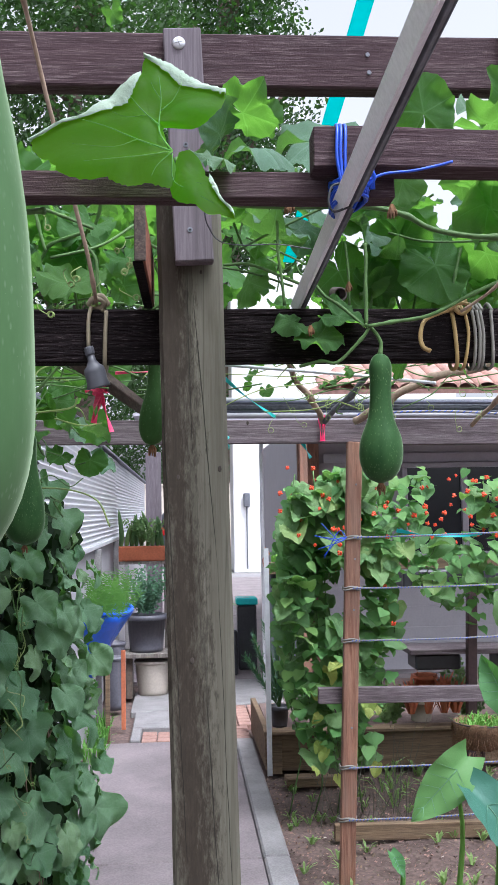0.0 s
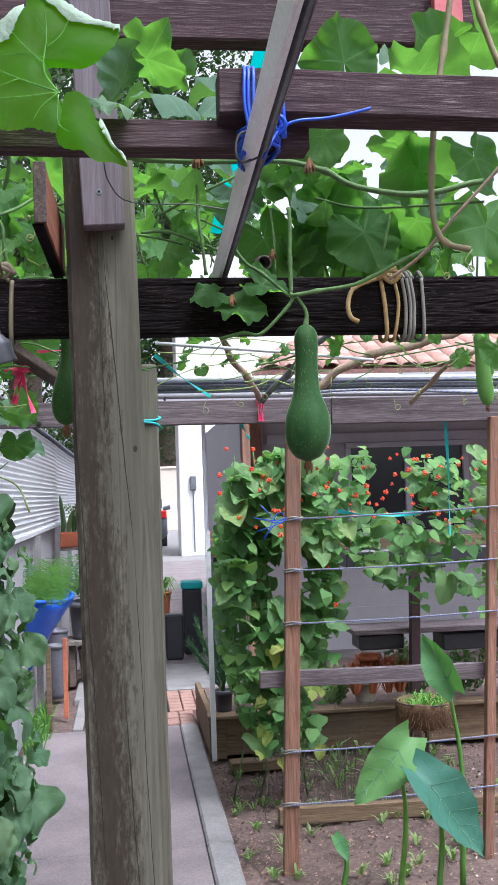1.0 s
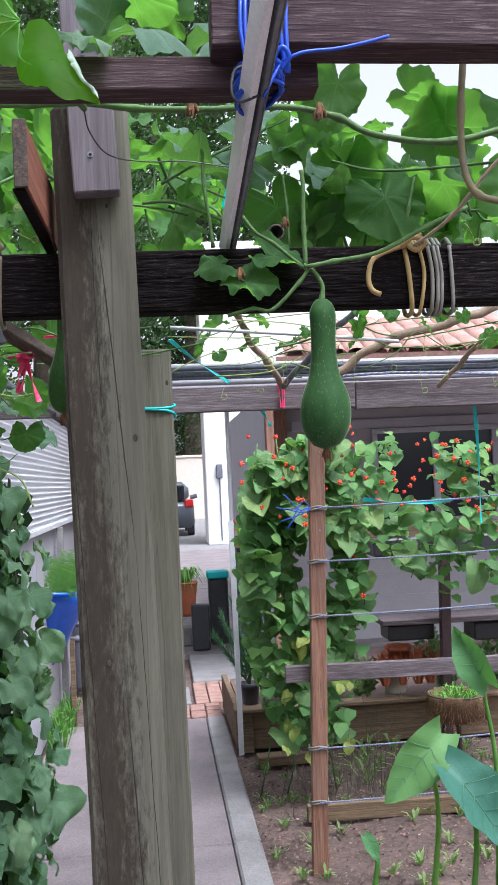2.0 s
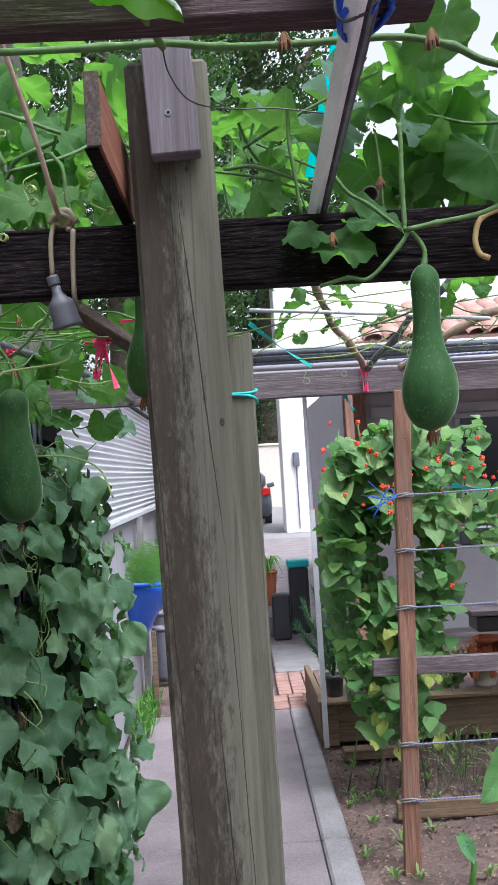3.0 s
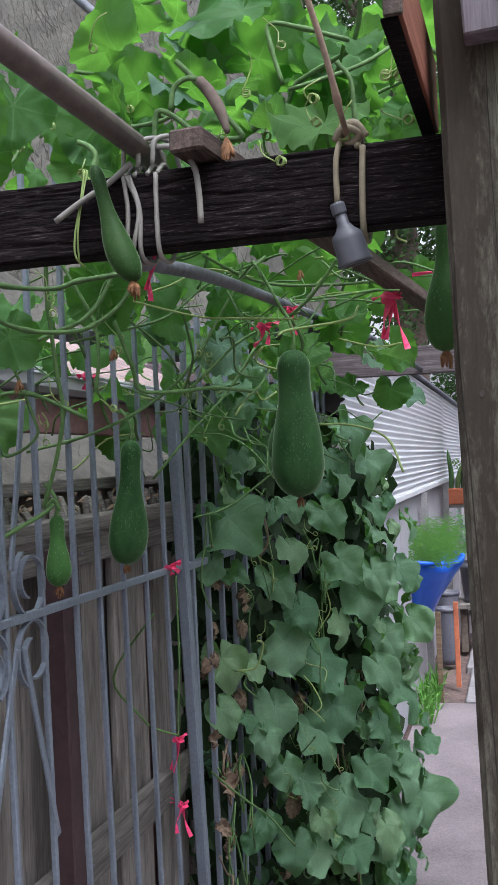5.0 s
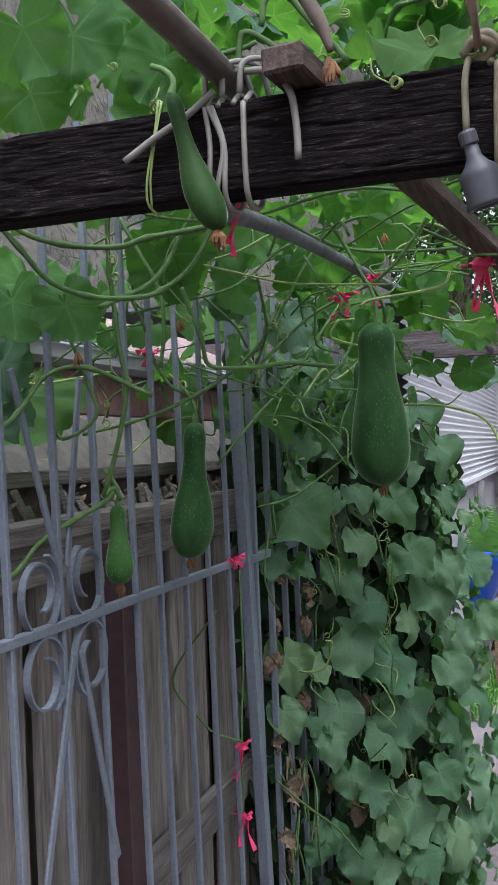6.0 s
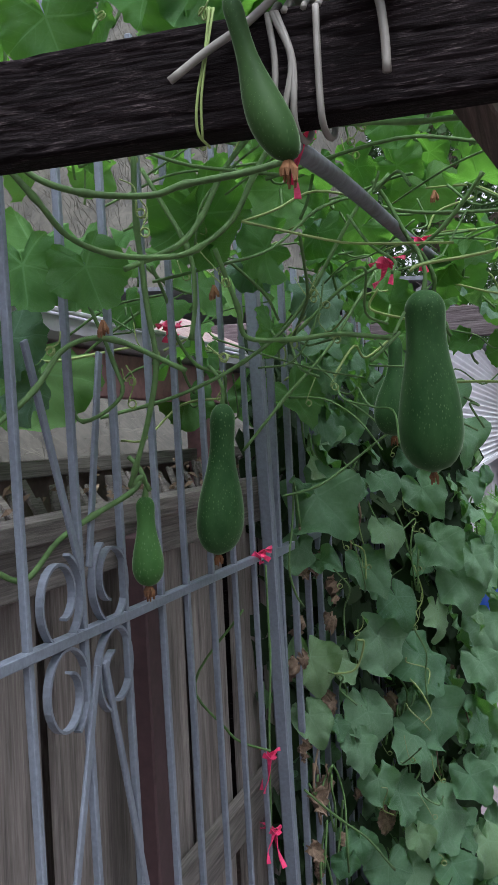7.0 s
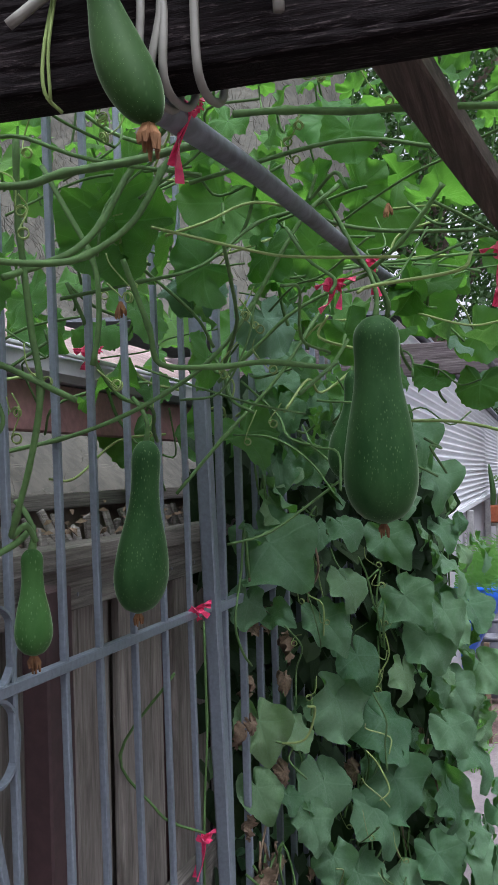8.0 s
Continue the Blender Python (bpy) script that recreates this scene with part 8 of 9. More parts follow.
bm = board((0.478, 5.585, 0.0), (0.478, 5.585, 1.3), 0.004, 0.03, (1, 0, 0), 0.0005)
block(bm, (0.478, 5.583, 0.0), (0.505, 5.587, 1.3))
part("angle", bm, ZINC, angle_post)


def pot(label, at, top, base, tall, mat, rim=0.012, category="pot", name="plant_pot"):
    p = thing(name, label, category, at, group="plant pots")
    m = Matrix.Translation(at)
    part("body", lathe([(base, 0), (base + 0.1 * (top - base), 0.1 * tall), (top * 0.97, tall * 0.9), (top * 0.97, tall - rim * 2), (top - 0.006, tall - rim * 2), (base * 0.9, 0.01)], 24, None, m), mat, p, "", True)
    part("rim", lathe([(top * 0.96, tall - rim * 2.2), (top + rim * 0.4, tall - rim * 2), (top + rim * 0.4, tall), (top - rim * 0.4, tall), (top - rim * 0.5, tall - rim * 2)], 24, None, m), mat, p, "", True)
    part("earth_fill", lathe([(top * 0.9, tall - rim * 3), (top * 0.9, tall - rim * 2.2), (0.001, tall - rim * 2)], 16, None, m), SOIL, p)
    return p


def blades(bm, base, r, count, length, spread, width, droop=0.3):
    """Narrow leaves rising from one place and arching out."""
    for i in range(count):
        a = r.uniform(0, 6.283)
        out = Vector((math.cos(a), math.sin(a), 0)) * spread * r.uniform(0.2, 1)
        p = Vector(base) + out * 0.2
        le = length * r.uniform(0.6, 1.1)
        side = Vector((-math.sin(a), math.cos(a), 0)) * width
        mid = p + out * 0.5 + Vector((0, 0, le * 0.7))
        tip = p + out * 1.1 + Vector((0, 0, le * (1 - droop * r.random())))
        v = [bm.verts.new(q) for q in (p - side * 0.4, p + side * 0.4, mid + side, mid - side, tip)]
        bm.faces.new((v[0], v[1], v[2], v[3]))
        bm.faces.new((v[3], v[2], v[4]))


def sprigs(bm, base, r, count, height, spread, leaf, wide=0.35):
    """Upright twigs set with many small leaves."""
    for i in range(count):
        a = r.uniform(0, 6.283)
        top = Vector(base) + Vector((math.cos(a) * spread * r.random() ** 0.6, math.sin(a) * spread * r.random() ** 0.6, height * r.uniform(0.5, 1)))
        p0 = Vector(base)
        n = 12
        for k in range(3, n):
            c = p0.lerp(top, k / n) + jitter((0, 0, 0), 0.006, r)
            for s in range(3):
                d = jitter((top - p0).normalized() * 0.8, 1.0, r).normalized() * leaf * r.uniform(0.6, 1.1)
                w = d.orthogonal().normalized() * leaf * wide
                v = [bm.verts.new(q) for q in (c, c + d * 0.5 + w, c + d, c + d * 0.5 - w)]
                bm.faces.new(v)


r = random.Random(21)
pot("small black plastic pot on the timber bed", (0.565, 5.72, 0.25), 0.055, 0.045, 0.12, BLACKPOT)
spruce = thing("potted_plant", "blue-green needle-leaved plant in a black pot", "plant", (0.565, 5.72, 0.34))
bm = bmesh.new()
for d, h in ((-0.15, 0.42), (-0.08, 0.5), (-0.02, 0.62), (0.04, 0.6), (-0.19, 0.3), (0.06, 0.4)):
    p0, p1 = Vector((0.565, 5.72, 0.35)), Vector((0.565 + d, 5.72 + r.uniform(-0.05, 0.05), 0.35 + h))
    part("stem", tube([p0, p0.lerp(p1, 0.5) + Vector((0.01, 0, 0)), p1], 0.004, 5), STEM, spruce, "", True)
    for k in range(320):
        c = p0.lerp(p1, 0.12 + 0.88 * k / 320)
        e = c + (p1 - p0).normalized() * 0.03 + jitter((0, 0, 0), 0.035, r)
        w = Vector((0.0028, 0, 0.0012))
        bm.faces.new([bm.verts.new(c - w), bm.verts.new(c + w), bm.verts.new(e)])
tagged(part("needles", bm, CONIFER, spruce), kind="stuff")

bench = thing("plant_shelf", "wooden two-tier plant shelf with dark posts", "shelf", (1.4, 5.8, 0))
part("post", board((1.625, 5.45, 0.0), (1.668, 5.45, 1.22), 0.055, 0.05, (1, 0, 0), 0.003), DARKPOST, bench)
part("post", board((0.835, 5.45, 0.0), (0.845, 5.45, 0.75), 0.055, 0.05, (1, 0, 0), 0.003), POST, bench)
part("post", board((2.6, 5.45, 0.0), (2.6, 5.45, 1.22), 0.055, 0.05, (1, 0, 0), 0.003), DARKPOST, bench)
part("shelf_board", board((1.3, 5.62, 0.69), (2.7, 5.62, 0.68), 0.03, 0.28, bevel=0.003), MAUVE_X, bench)
part("shelf_board", board((0.5, 5.62, 1.18), (0.75, 5.62, 1.18), 0.07, 0.03, bevel=0.003), PLANTER, bench)
part("shelf_board", board((1.2, 5.5, 1.2), (2.7, 5.5, 1.19), 0.065, 0.03, bevel=0.003), PLANTER, bench)
part("tray", board((0.52, 5.75, 1.11), (0.78, 5.75, 1.11), 0.1, 0.22, bevel=0.01), BLACKPOT, bench, "black plastic tray")
part("tray", board((1.3, 5.75, 1.1), (2.6, 5.75, 1.1), 0.1, 0.3, bevel=0.01), BLACKPOT, bench, "black plastic tray")
part("tray", board((1.35, 5.66, 0.62), (1.62, 5.66, 0.62), 0.09, 0.2, bevel=0.01), BLACKPOT, bench, "black plastic tray")
part("tray", board((1.85, 5.66, 0.6), (2.4, 5.66, 0.6), 0.1, 0.2, bevel=0.01), BLACKPOT, bench, "black plastic tray")
part("strut", board((1.68, 5.5, 0.4), (1.68, 5.5, 0.67), 0.03, 0.02, (1, 0, 0), 0.002), CREAM, bench)
greens = thing("seedlings", "short bright green seedlings in a timber tray", "plant", (0.63, 5.72, 1.22))
bm = bmesh.new()
for i in range(60):
    blades(bm, (r.uniform(0.53, 0.78), r.uniform(5.65, 5.8), 1.2), r, 3, 0.08, 0.04, 0.006)
tagged(part("tuft", bm, FERN, greens), kind="stuff")

pot("cream plastic pot on the timber bed", (1.42, 5.75, 0.25), 0.075, 0.06, 0.13, CREAM)
pot("terracotta pot tipped among shelf plants", (1.45, 5.75, 0.4), 0.07, 0.05, 0.12, TERRACOTTA)
red = thing("red_leaved_plant", "red and orange leaved plant between the pots", "plant", (1.5, 5.72, 0.36))
bm = bmesh.new()
for x in (1.35, 1.45, 1.55, 1.62):
    blades(bm, (x, 5.7, 0.3), r, 26, 0.24, 0.12, 0.012)
tagged(part("tuft", bm, TERRACOTTA, red), kind="stuff")
for x, y, h in ((1.25, 5.85, 0.3), (1.75, 5.8, 0.42), (2.1, 5.85, 0.5), (1.0, 5.9, 0.35), (2.4, 5.8, 0.4), (0.75, 5.95, 0.4)):
    shrub = thing("bed_plant", "mixed green leafy plant in the raised bed", "plant", (x, y, 0.2), group="bed plants")
    bm = bmesh.new()
    sprigs(bm, (x, y, 0.19), r, 26, h, 0.2, 0.035)
    tagged(part("tuft", bm, BEAN, shrub), kind="stuff")

# hanging coir basket
basket = thing("coir_basket", "brown coir basket with trailing seedlings", "basket", (1.43, 4.6, 0.36))
bm = lathe([(0.05, 0.0), (0.1, 0.012), (0.12, 0.05), (0.13, 0.09), (0.137, 0.13), (0.125, 0.132), (0.11, 0.11), (0.001, 0.1)], 40, None, Matrix.Translation((1.43, 4.6, 0.36)))
for v in bm.verts:
    v.co += noise.noise_vector(v.co * 40) * 0.012
for i in range(320):
    a, h = r.uniform(0, 6.283), r.uniform(0.36, 0.49)
    p = Vector((1.43 + 0.122 * math.cos(a), 4.6 + 0.122 * math.sin(a), h))
    tube([p, p + Vector((math.cos(a) * 0.02, math.sin(a) * 0.02, r.uniform(-0.02, 0.0))), p + Vector((math.cos(a) * 0.022, math.sin(a) * 0.022, -r.uniform(0.02, 0.06)))], [0.0014, 0.0012, 0.0006], 3, bm)
part("liner", bm, COIR, basket, "", True)
part("rim", tube([(1.43 + 0.137 * math.cos(a), 4.6 + 0.137 * math.sin(a), 0.49) for a in (2 * math.pi * i / 24 for i in range(25))], 0.003, 6), BLACKPOT, basket, "", True)
bm = bmesh.new()
for i in range(110):
    a, q = r.uniform(0, 6.283), 0.12 * r.random() ** 0.5
    blades(bm, (1.43 + q * math.cos(a), 4.6 + q * math.sin(a), 0.46), r, 2, 0.06, 0.05, 0.004)
tagged(part("tuft", bm, FERN, basket), kind="stuff")
part("stand_leg", tube([(1.43, 4.6, -0.02), (1.43, 4.6, 0.37)], 0.012, 8), DARKPOST, basket)

edging = thing("timber_edging", "brown timber edging board half sunk in soil", "board", (1.0, 4.52, 0.02))
part("plank", board((0.69, 4.52, 0.025), (1.75, 4.52, 0.01), 0.075, 0.04, bevel=0.004, cuts=8, wear=0.002), PLANTER, edging)
edging = thing("timber_edging", "short timber board lying before the bed", "board", (0.65, 5.42, 0.02))
part("plank", board((0.56, 5.4, 0.02), (0.95, 5.42, 0.015), 0.05, 0.1, bevel=0.004), PLANTER, edging)


# taro plants
def taro(label, base, tip_at, size, tip, up, seed, skin=None):
    t = thing("taro_plant", label, "plant", base, group="taro plants")
    stalk = bend([base, (Vector(base) + Vector(tip_at)) / 2 + Vector((0.03, 0, 0.05)), tip_at], 6)
    part("stalk", tube(stalk, [0.013 - 0.007 * i / (len(stalk) - 1) for i in range(len(stalk))], 8), FERN, t, "", True)
    bm = bmesh.new()
    n, cols, rows = 15, 9, []
    for i in range(n):
        s = i / (n - 1)
        w = 0.29 * math.sin(math.pi * min(1, s * 0.86 + 0.14)) ** 0.75 * (1 - 0.25 * s)
        row = []
        for k in range(cols):
            u = -1 + 2 * k / (cols - 1)
            x, y = w * u, -0.25 + s * 1.0
            if s < 0.25:
                y -= 0.12 * abs(u) * (1 - s / 0.25)
            z = 0.16 * abs(u) ** 1.5 * w / 0.3 - 0.22 * (s - 0.3) ** 2 + 0.022 * math.sin(22 * (s - abs(u) * 0.25)) * abs(u) + 0.03 * math.sin(7 * s + u)
            row.append(bm.verts.new((x, y, z)))
        rows.append(row)
    for a, b in zip(rows, rows[1:]):
        for k in range(cols - 1):
            bm.faces.new((a[k], a[k + 1], b[k + 1], b[k]))
    place = leaf_pose(tip_at, tip, up, size)
    ribs = bmesh.new()

    def at(i, k):
        return place @ (rows[i][k].co + Vector((0, 0, 0.004)))

    middle = cols // 2
    tube([at(i, middle) for i in range(3, n)], [0.0024 * (1 - 0.8 * i / n) for i in range(3, n)], 5, ribs)
    for i in range(3, n - 3, 2):
        for side in (-1, 1):
            tube([at(i, middle), at(i + 1, middle + side * 2), at(i + 2, middle + side * 4)], [0.0011, 0.0008, 0.0004], 4, ribs)
    bmesh.ops.transform(bm, matrix=place, verts=bm.verts)
    blade_part = part("leaf_blade", bm, skin or TARO, t, "", True)
    tagged(part("ribs", ribs, TARO_RIB, blade_part, "pale raised leaf ribs", True), kind="stuff")


taro("large taro with an arrow-shaped pale green leaf", (1.0, 3.62, -0.02), (1.005, 3.6, 0.53), 0.32, (-0.72, -0.2, -0.66), (0.25, -0.75, 0.5), 1)
taro("large taro leaf hanging tip down above soil", (1.12, 3.55, -0.02), (1.1, 3.5, 0.42), 0.38, (0.6, -0.35, -0.75), (0.35, -0.85, 0.35), 2, TARO_DARK)
taro("young upright taro leaf on a tall stalk", (1.27, 3.7, -0.02), (1.225, 3.65, 0.79), 0.24, (-0.45, 0.2, 0.85), (-0.5, -0.75, -0.1), 3)
taro("small taro leaf low over the soil", (0.78, 3.64, -0.02), (0.775, 3.62, 0.22), 0.1, (0.3, -0.4, -0.6), (0.0, -0.5, 0.8), 4)

# dry vines and weeds on the bed soil
weeds = thing("weeds", "scattered small green weeds on bare soil", "weeds", (0.9, 4.6, 0), kind="stuff")
bm = bmesh.new()
for i in range(90):
    x, y = r.uniform(0.5, 1.9), r.uniform(3.3, 5.6)
    blades(bm, (x, y, -0.02), r, 9, 0.05, 0.05, 0.006)
for i in range(22):
    x, y = r.uniform(0.8, 1.8), r.uniform(4.9, 5.6)
    blades(bm, (x, y, -0.02), r, 5, 0.12, 0.14, 0.01)
tagged(part("tuft", bm, BEAN, weeds), kind="stuff")
litter = thing("leaf_litter", "brown and reddish dry leaf litter on soil", "litter", (0.9, 4.6, 0), kind="stuff")
for mat, count in ((DRY, 3000), (BRICK, 3600), (CREAM, 120), (BARK, 7000)):
    bm = bmesh.new()
    for i in range(count):
        q = Vector((r.uniform(0.46, 2.6), r.uniform(3.1, 5.64), 0))
        q.z = -0.022 + r.uniform(0, 0.012)
        n = jitter((0, 0, 1), 0.7, r).normalized()
        u = n.orthogonal().normalized() * r.uniform(0.003, 0.011)
        w = n.cross(u) * r.uniform(0.3, 0.9)
        a = r.uniform(0, 6.28)
        u, w = u * math.cos(a) + w * math.sin(a), w * math.cos(a) - u * math.sin(a)
        bm.faces.new([bm.verts.new(q + u), bm.verts.new(q + w), bm.verts.new(q - u), bm.verts.new(q - w)])
    tagged(part("leaf_scatter", bm, mat, litter), kind="stuff")
dry_vine = thing("dry_vine", "pale dry bean stems at the trellis foot", "vine", (0.85, 4.7, 0))
bm = bmesh.new()
for i in range(40):
    p = Vector((r.uniform(0.6, 1.1), r.uniform(4.6, 4.95), -0.02))
    q = p + Vector((r.uniform(-0.15, 0.15), r.uniform(-0.05, 0.05), r.uniform(0.2, 0.5)))
    tube([p, (p + q) / 2 + jitter((0, 0, 0), 0.04, r), q], [0.002, 0.0018, 0.001], 4, bm)
tagged(part("dry_tangle", bm, STRAW_BLADE, dry_vine), kind="stuff")

# ---- along the path, by the shed ----
trough = thing("blue_trough", "split blue plastic barrel planter on sticks", "planter", (-0.6, 6.6, 0.4))
profile = [(0.02, 0.37), (0.05, 0.4), (0.1, 0.5), (0.135, 0.58), (0.145, 0.6), (0.2, 0.72), (0.24, 0.8), (0.262, 0.85), (0.25, 0.852), (0.235, 0.8), (0.1, 0.75)]
bm = lathe(profile, 40)
for v in bm.verts:
    a = math.atan2(v.co.y, v.co.x)
    crease = 1 + 0.05 * math.sin(7 * a + 9 * v.co.z) + 0.03 * math.sin(17 * a)
    v.co.x *= crease * 1.12
    v.co.y *= crease * 1.45
    v.co += Vector((-0.64 + 0.22 * (0.85 - v.co.z) * -0.4, 6.67, 0.015 * math.sin(3 * a)))
part("shell", bm, BLUEPLASTIC, trough, "", True)
ring = [(-0.64 + 0.297 * math.cos(a), 6.67 + 0.38 * math.sin(a), 0.862 + 0.012 * math.sin(3 * a)) for a in (2 * math.pi * i / 36 for i in range(37))]
part("rolled_rim", tube(ring, 0.012, 8), BLUEPLASTIC, trough, "", True)
for x, y, m in ((-0.5, 6.5, PLANTER), (-0.42, 6.9, TERRACOTTA), (-0.75, 6.4, PLANTER), (-0.7, 7.0, PLANTER)):
    part("leg", board((x, y, 0.0), (x, y, 0.55), 0.03, 0.03, (1, 0, 0), 0.002), m, trough)
bm = bmesh.new()
block(bm, (-0.76, 6.45, 0.75), (-0.46, 6.9, 0.81))
part("earth_fill", bm, SOIL, trough)
fern = thing("feathery_greens", "bright feathery greens filling the blue planter", "plant", (-0.6, 6.65, 0.8))
bm = bmesh.new()
for i in range(190):
    p = Vector((r.uniform(-0.9, -0.36), r.uniform(6.3, 7.05), 0.8))
    q = p + Vector((r.uniform(-0.1, 0.12), r.uniform(-0.1, 0.1), r.uniform(0.16, 0.34)))
    for k in range(16):
        c = p.lerp(q, 0.2 + 0.8 * k / 16)
        for sgn in (-1, 1):
            e = c + Vector((sgn * r.uniform(0.01, 0.045), r.uniform(-0.03, 0.03), r.uniform(0.0, 0.035)))
            w = Vector((0.002, 0.0, 0.003))
            bm.faces.new([bm.verts.new(c - w), bm.verts.new(c + w), bm.verts.new(e)])
tagged(part("fronds", bm, FERN, fern), kind="stuff")
pot("grey plastic bucket under the shed wall", (-0.53, 7.55, 0.012), 0.075, 0.06, 0.4, GREYPOT)
pot("grey plastic bucket with a dark rim", (-0.55, 7.95, 0.012), 0.085, 0.07, 0.46, GREYPOT)
plank = thing("plank_bench", "weathered plank bench over a cream tub", "bench", (-0.3, 8.1, 0))
part("top", board((-0.62, 8.1, 0.355), (0.15, 8.1, 0.35), 0.035, 0.34, bevel=0.004), PALING, plank)
part("leg", board((-0.44, 8.1, 0.0), (-0.44, 8.1, 0.335), 0.05, 0.2, (1, 0, 0), 0.003), BARK, plank)
part("leg", board((0.1, 8.1, 0.0), (0.1, 8.1, 0.335), 0.05, 0.2, (1, 0, 0), 0.003), PALING, plank)
pot("cream round tub under the bench", (-0.25, 8.12, 0.016), 0.15, 0.12, 0.28, CREAM)
pot("large dark grey plastic tub on the plank bench", (-0.3, 8.1, 0.375), 0.165, 0.135, 0.3, GREYPOT, 0.02)
bush = thing("grey_shrub", "grey-green bushy shrub in the dark tub", "plant", (-0.3, 8.1, 0.65))
bm = bmesh.new()
sprigs(bm, (-0.3, 8.1, 0.62), r, 70, 0.5, 0.24, 0.03)
tagged(part("tuft", bm, CONIFER, bush), kind="stuff")
box = thing("terracotta_trough", "terracotta window box with cacti on a shelf", "planter", (-0.35, 9.3, 1.08))
bm = bmesh.new()
block(bm, (-0.62, 9.2, 1.06), (-0.16, 9.4, 1.2), None, 0.01)
part("body", bm, TERRACOTTA, box)
part("shelf_board", board((-0.66, 9.3, 1.045), (-0.1, 9.3, 1.045), 0.025, 0.25), PALING, box)
part("shelf_leg", board((-0.15, 9.3, 0.0), (-0.15, 9.3, 1.03), 0.04, 0.04, (1, 0, 0)), PALING, box)
cact = thing("cactus", "tall green cactus pads in the window box", "plant", (-0.4, 9.3, 1.2))
for k in range(9):
    x = -0.58 + 0.05 * k
    part("stem", tube(bend([(x, 9.3, 1.18), (x + r.uniform(-0.03, 0.03), 9.3, 1.32), (x + r.uniform(-0.08, 0.08), 9.28, 1.38 + 0.28 * r.random())], 4), [0.012, 0.02, 0.024, 0.024, 0.024, 0.022, 0.02, 0.016, 0.004], 8), BEAN, cact, "", True)
bm = bmesh.new()
sprigs(bm, (-0.35, 9.3, 1.2), r, 40, 0.3, 0.24, 0.03)
tagged(part("tuft", bm, BEAN, cact), kind="stuff")
side_weeds = thing("path_weeds", "small green weeds under the blue planter", "weeds", (-0.5, 6.4, 0), kind="stuff")
bm = bmesh.new()
for i in range(26):
    blades(bm, (r.uniform(-0.65, -0.5), r.uniform(5.9, 7.1), 0.0), r, 6, 0.16, 0.08, 0.008)
tagged(part("tuft", bm, FERN, side_weeds), kind="stuff")

# ---- far end of the path ----
for x, y, w, h, lid in ((0.62, 9.3, 0.09, 0.62, True), (0.43, 9.0, 0.08, 0.42, False)):
    b = thing("waste_bin", "black plastic bin at the path end", "bin", (x, y, 0), group="bins")
    bm = bmesh.new()
    block(bm, (x - w, y - w, 0.01), (x + w, y + w, h), None, 0.015)
    part("body", bm, BLACKPOT, b)
    if lid:
        bm = bmesh.new()
        block(bm, (x - w - 0.012, y - w - 0.012, h), (x + w + 0.012, y + w + 0.012, h + 0.07), None, 0.012)
        part("lid", bm, TEAL, b, "teal plastic lid")
pot("terracotta pot with a spiky plant by the drive", (0.33, 9.9, 0.2), 0.12, 0.085, 0.34, TERRACOTTA)
spiky = thing("spider_plant", "arching striped spider plant in terracotta", "plant", (0.33, 9.9, 0.5))
bm = bmesh.new()
blades(bm, (0.33, 9.9, 0.5), r, 60, 0.26, 0.26, 0.008, 1.3)
tagged(part("tuft", bm, FERN, spiky), kind="stuff")
step = thing("stone_step", "pale stone block at the path end", "step", (0.3, 9.9, 0))
bm = bmesh.new()
block(bm, (-0.1, 9.2, 0.0), (0.42, 10.4, 0.2), None, 0.02)
part("stone", bm, CONCRETE_PALE, step)
stand = thing("grey_cabinet", "narrow grey cabinet with tools beside the house", "cabinet", (0.85, 8.6, 0))
bm = bmesh.new()
block(bm, (0.74, 8.3, 0.0), (1.08, 8.85, 0.98), None, 0.01)
part("body", bm, GREYPIPE, stand)
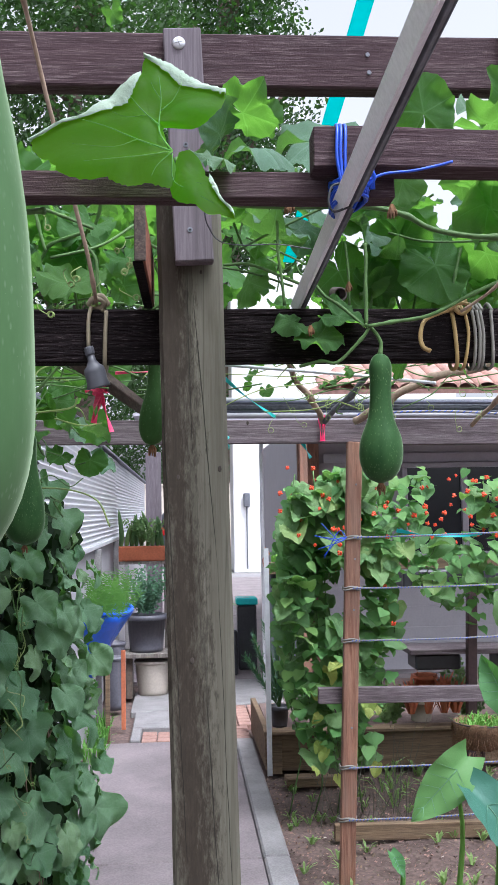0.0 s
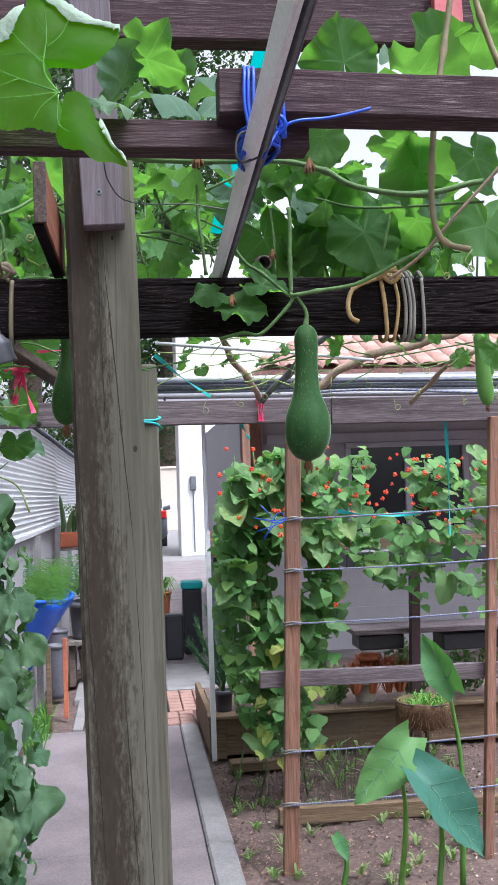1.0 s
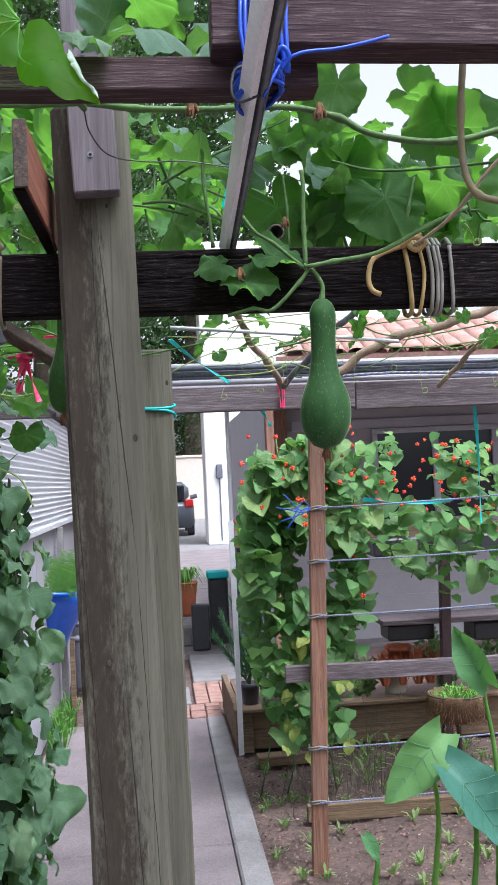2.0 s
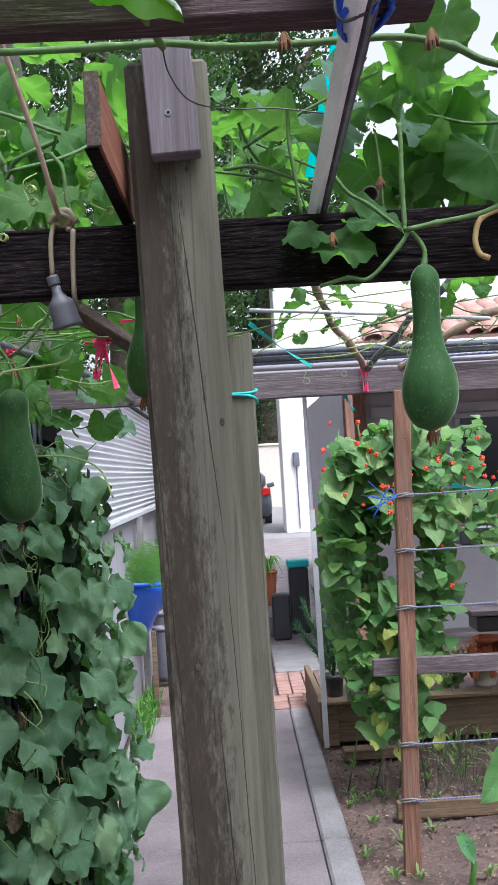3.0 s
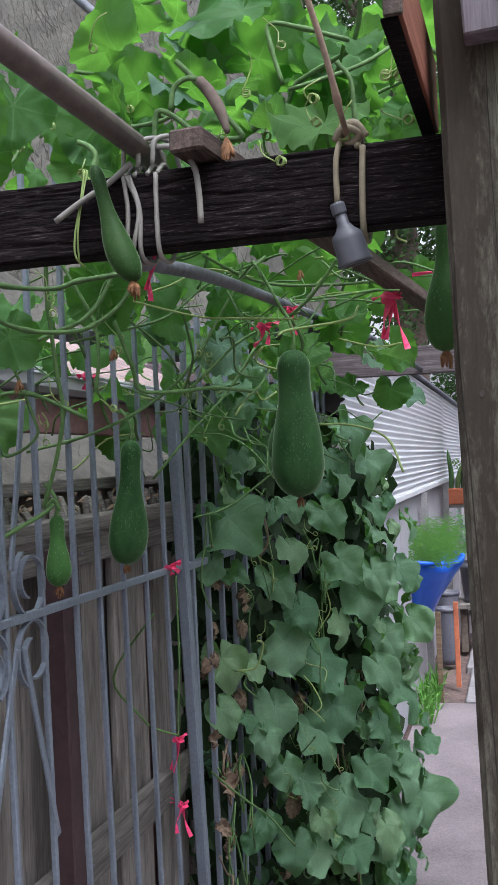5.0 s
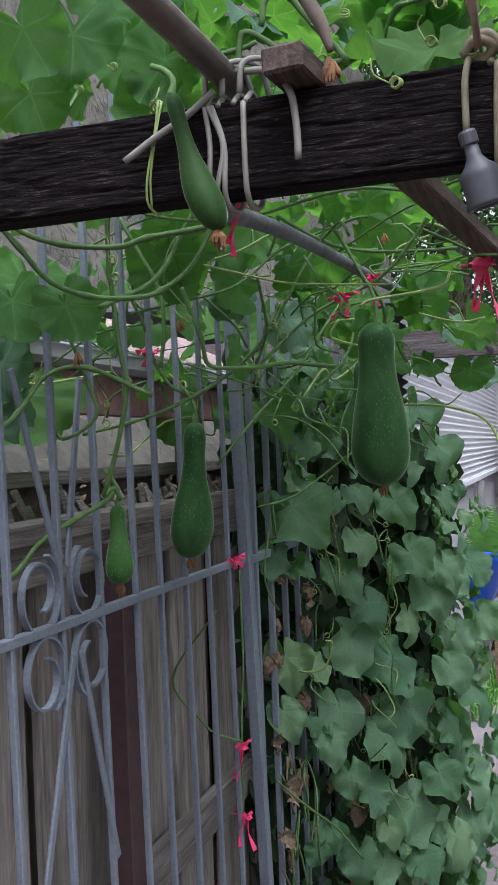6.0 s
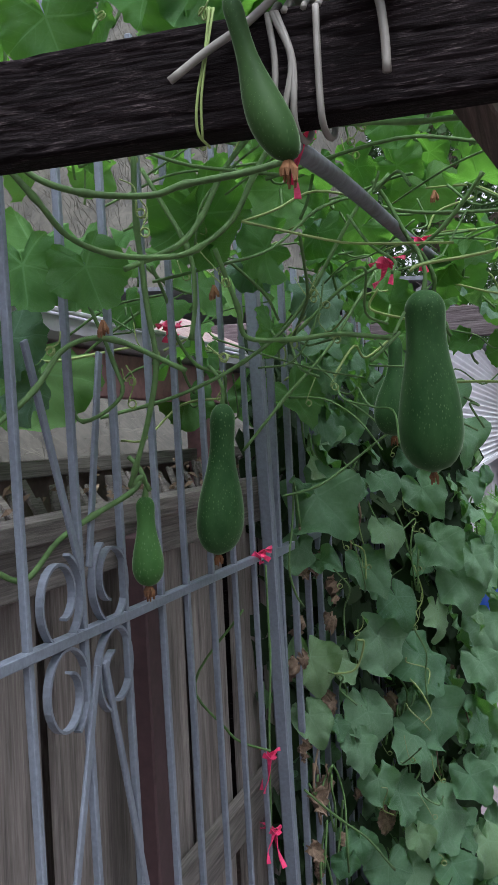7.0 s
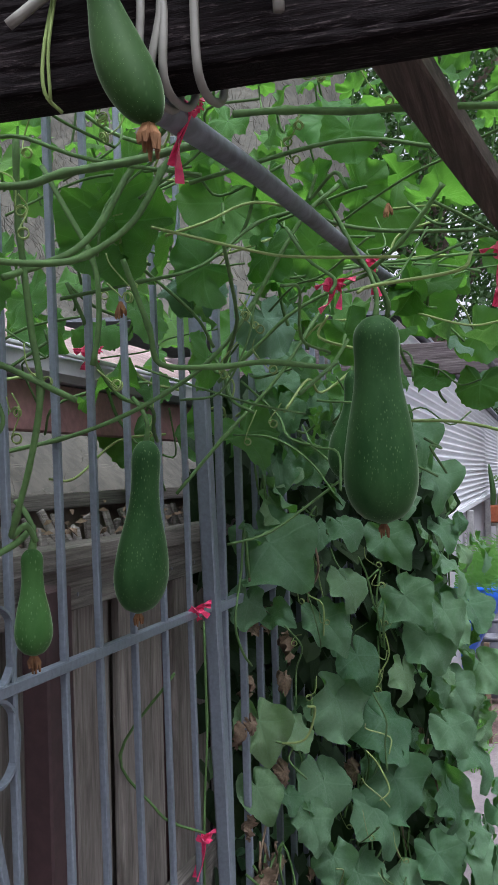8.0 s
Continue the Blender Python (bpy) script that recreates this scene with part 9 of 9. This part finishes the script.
part("pole", tube([(0.7, 8.25, 0.0), (0.7, 8.25, 2.2)], 0.018, 10), ZINC, stand)
part("tool", tube(bend([(0.72, 8.2, 1.0), (0.7, 8.18, 1.1), (0.74, 8.18, 1.15), (0.71, 8.18, 1.2)], 4), 0.012, 6), TERRACOTTA, stand)
teal_tape = thing("teal_tape", "teal plastic tape strips tied on the trellis", "ribbon", (0.4, 4.3, 1.9))
ribbon(teal_tape, [(0.15, 3.4, 2.0), (0.24, 3.45, 1.93), (0.35, 3.5, 1.86)], 0.014, TEAL)
ribbon(teal_tape, [(0.95, 4.2, 1.42), (1.06, 4.18, 1.4), (1.2, 4.16, 1.395), (1.32, 4.15, 1.4)], 0.018, TEAL)
ribbon(teal_tape, [(1.42, 4.1, 1.8), (1.425, 4.1, 1.6), (1.42, 4.1, 1.3)], 0.014, TEAL)
ribbon(teal_tape, [(0.52, 4.1, 1.82), (0.54, 4.1, 1.78), (0.56, 4.1, 1.74)], 0.02, TEAL)
shade = thing("teal_strap", "long teal strap stretched high across the sky", "strap", (0.269, 2.300, 2.121))
part("strap", board((0.269, 2.300, 2.121), (0.409, 1.100, 2.722), 0.032, 0.0015, (1, 0, 0.0), 0.0004), TEAL_SHEET, shade)
blue_tail = thing("blue_rope_end", "frayed blue rope ends on the stake", "rope", (0.62, 3.96, 1.42))
for k in range(6):
    e = (0.62 - 0.05 * r.random() - 0.03, 3.95, 1.4 + r.uniform(-0.1, 0.08))
    part("strand", tube(bend([(0.685, 3.965, 1.4), (0.65, 3.955, 1.4 + r.uniform(-0.02, 0.03)), e], 4), 0.002, 5), BLUEWIRE, blue_tail, "", True)

# two slim pods hanging by the second stake
gourd("slim pale green pod hanging by the stake", (1.165, 3.0, 2.0), 0.24, 0.02, 0.026, 0.5, (0.02, 0), POD, vary=21, stalk=0.04)
gourd("short pale green pod beside a longer one", (1.19, 3.02, 2.02), 0.17, 0.018, 0.022, 0.5, (0.01, 0), POD, vary=22, stalk=0.04)
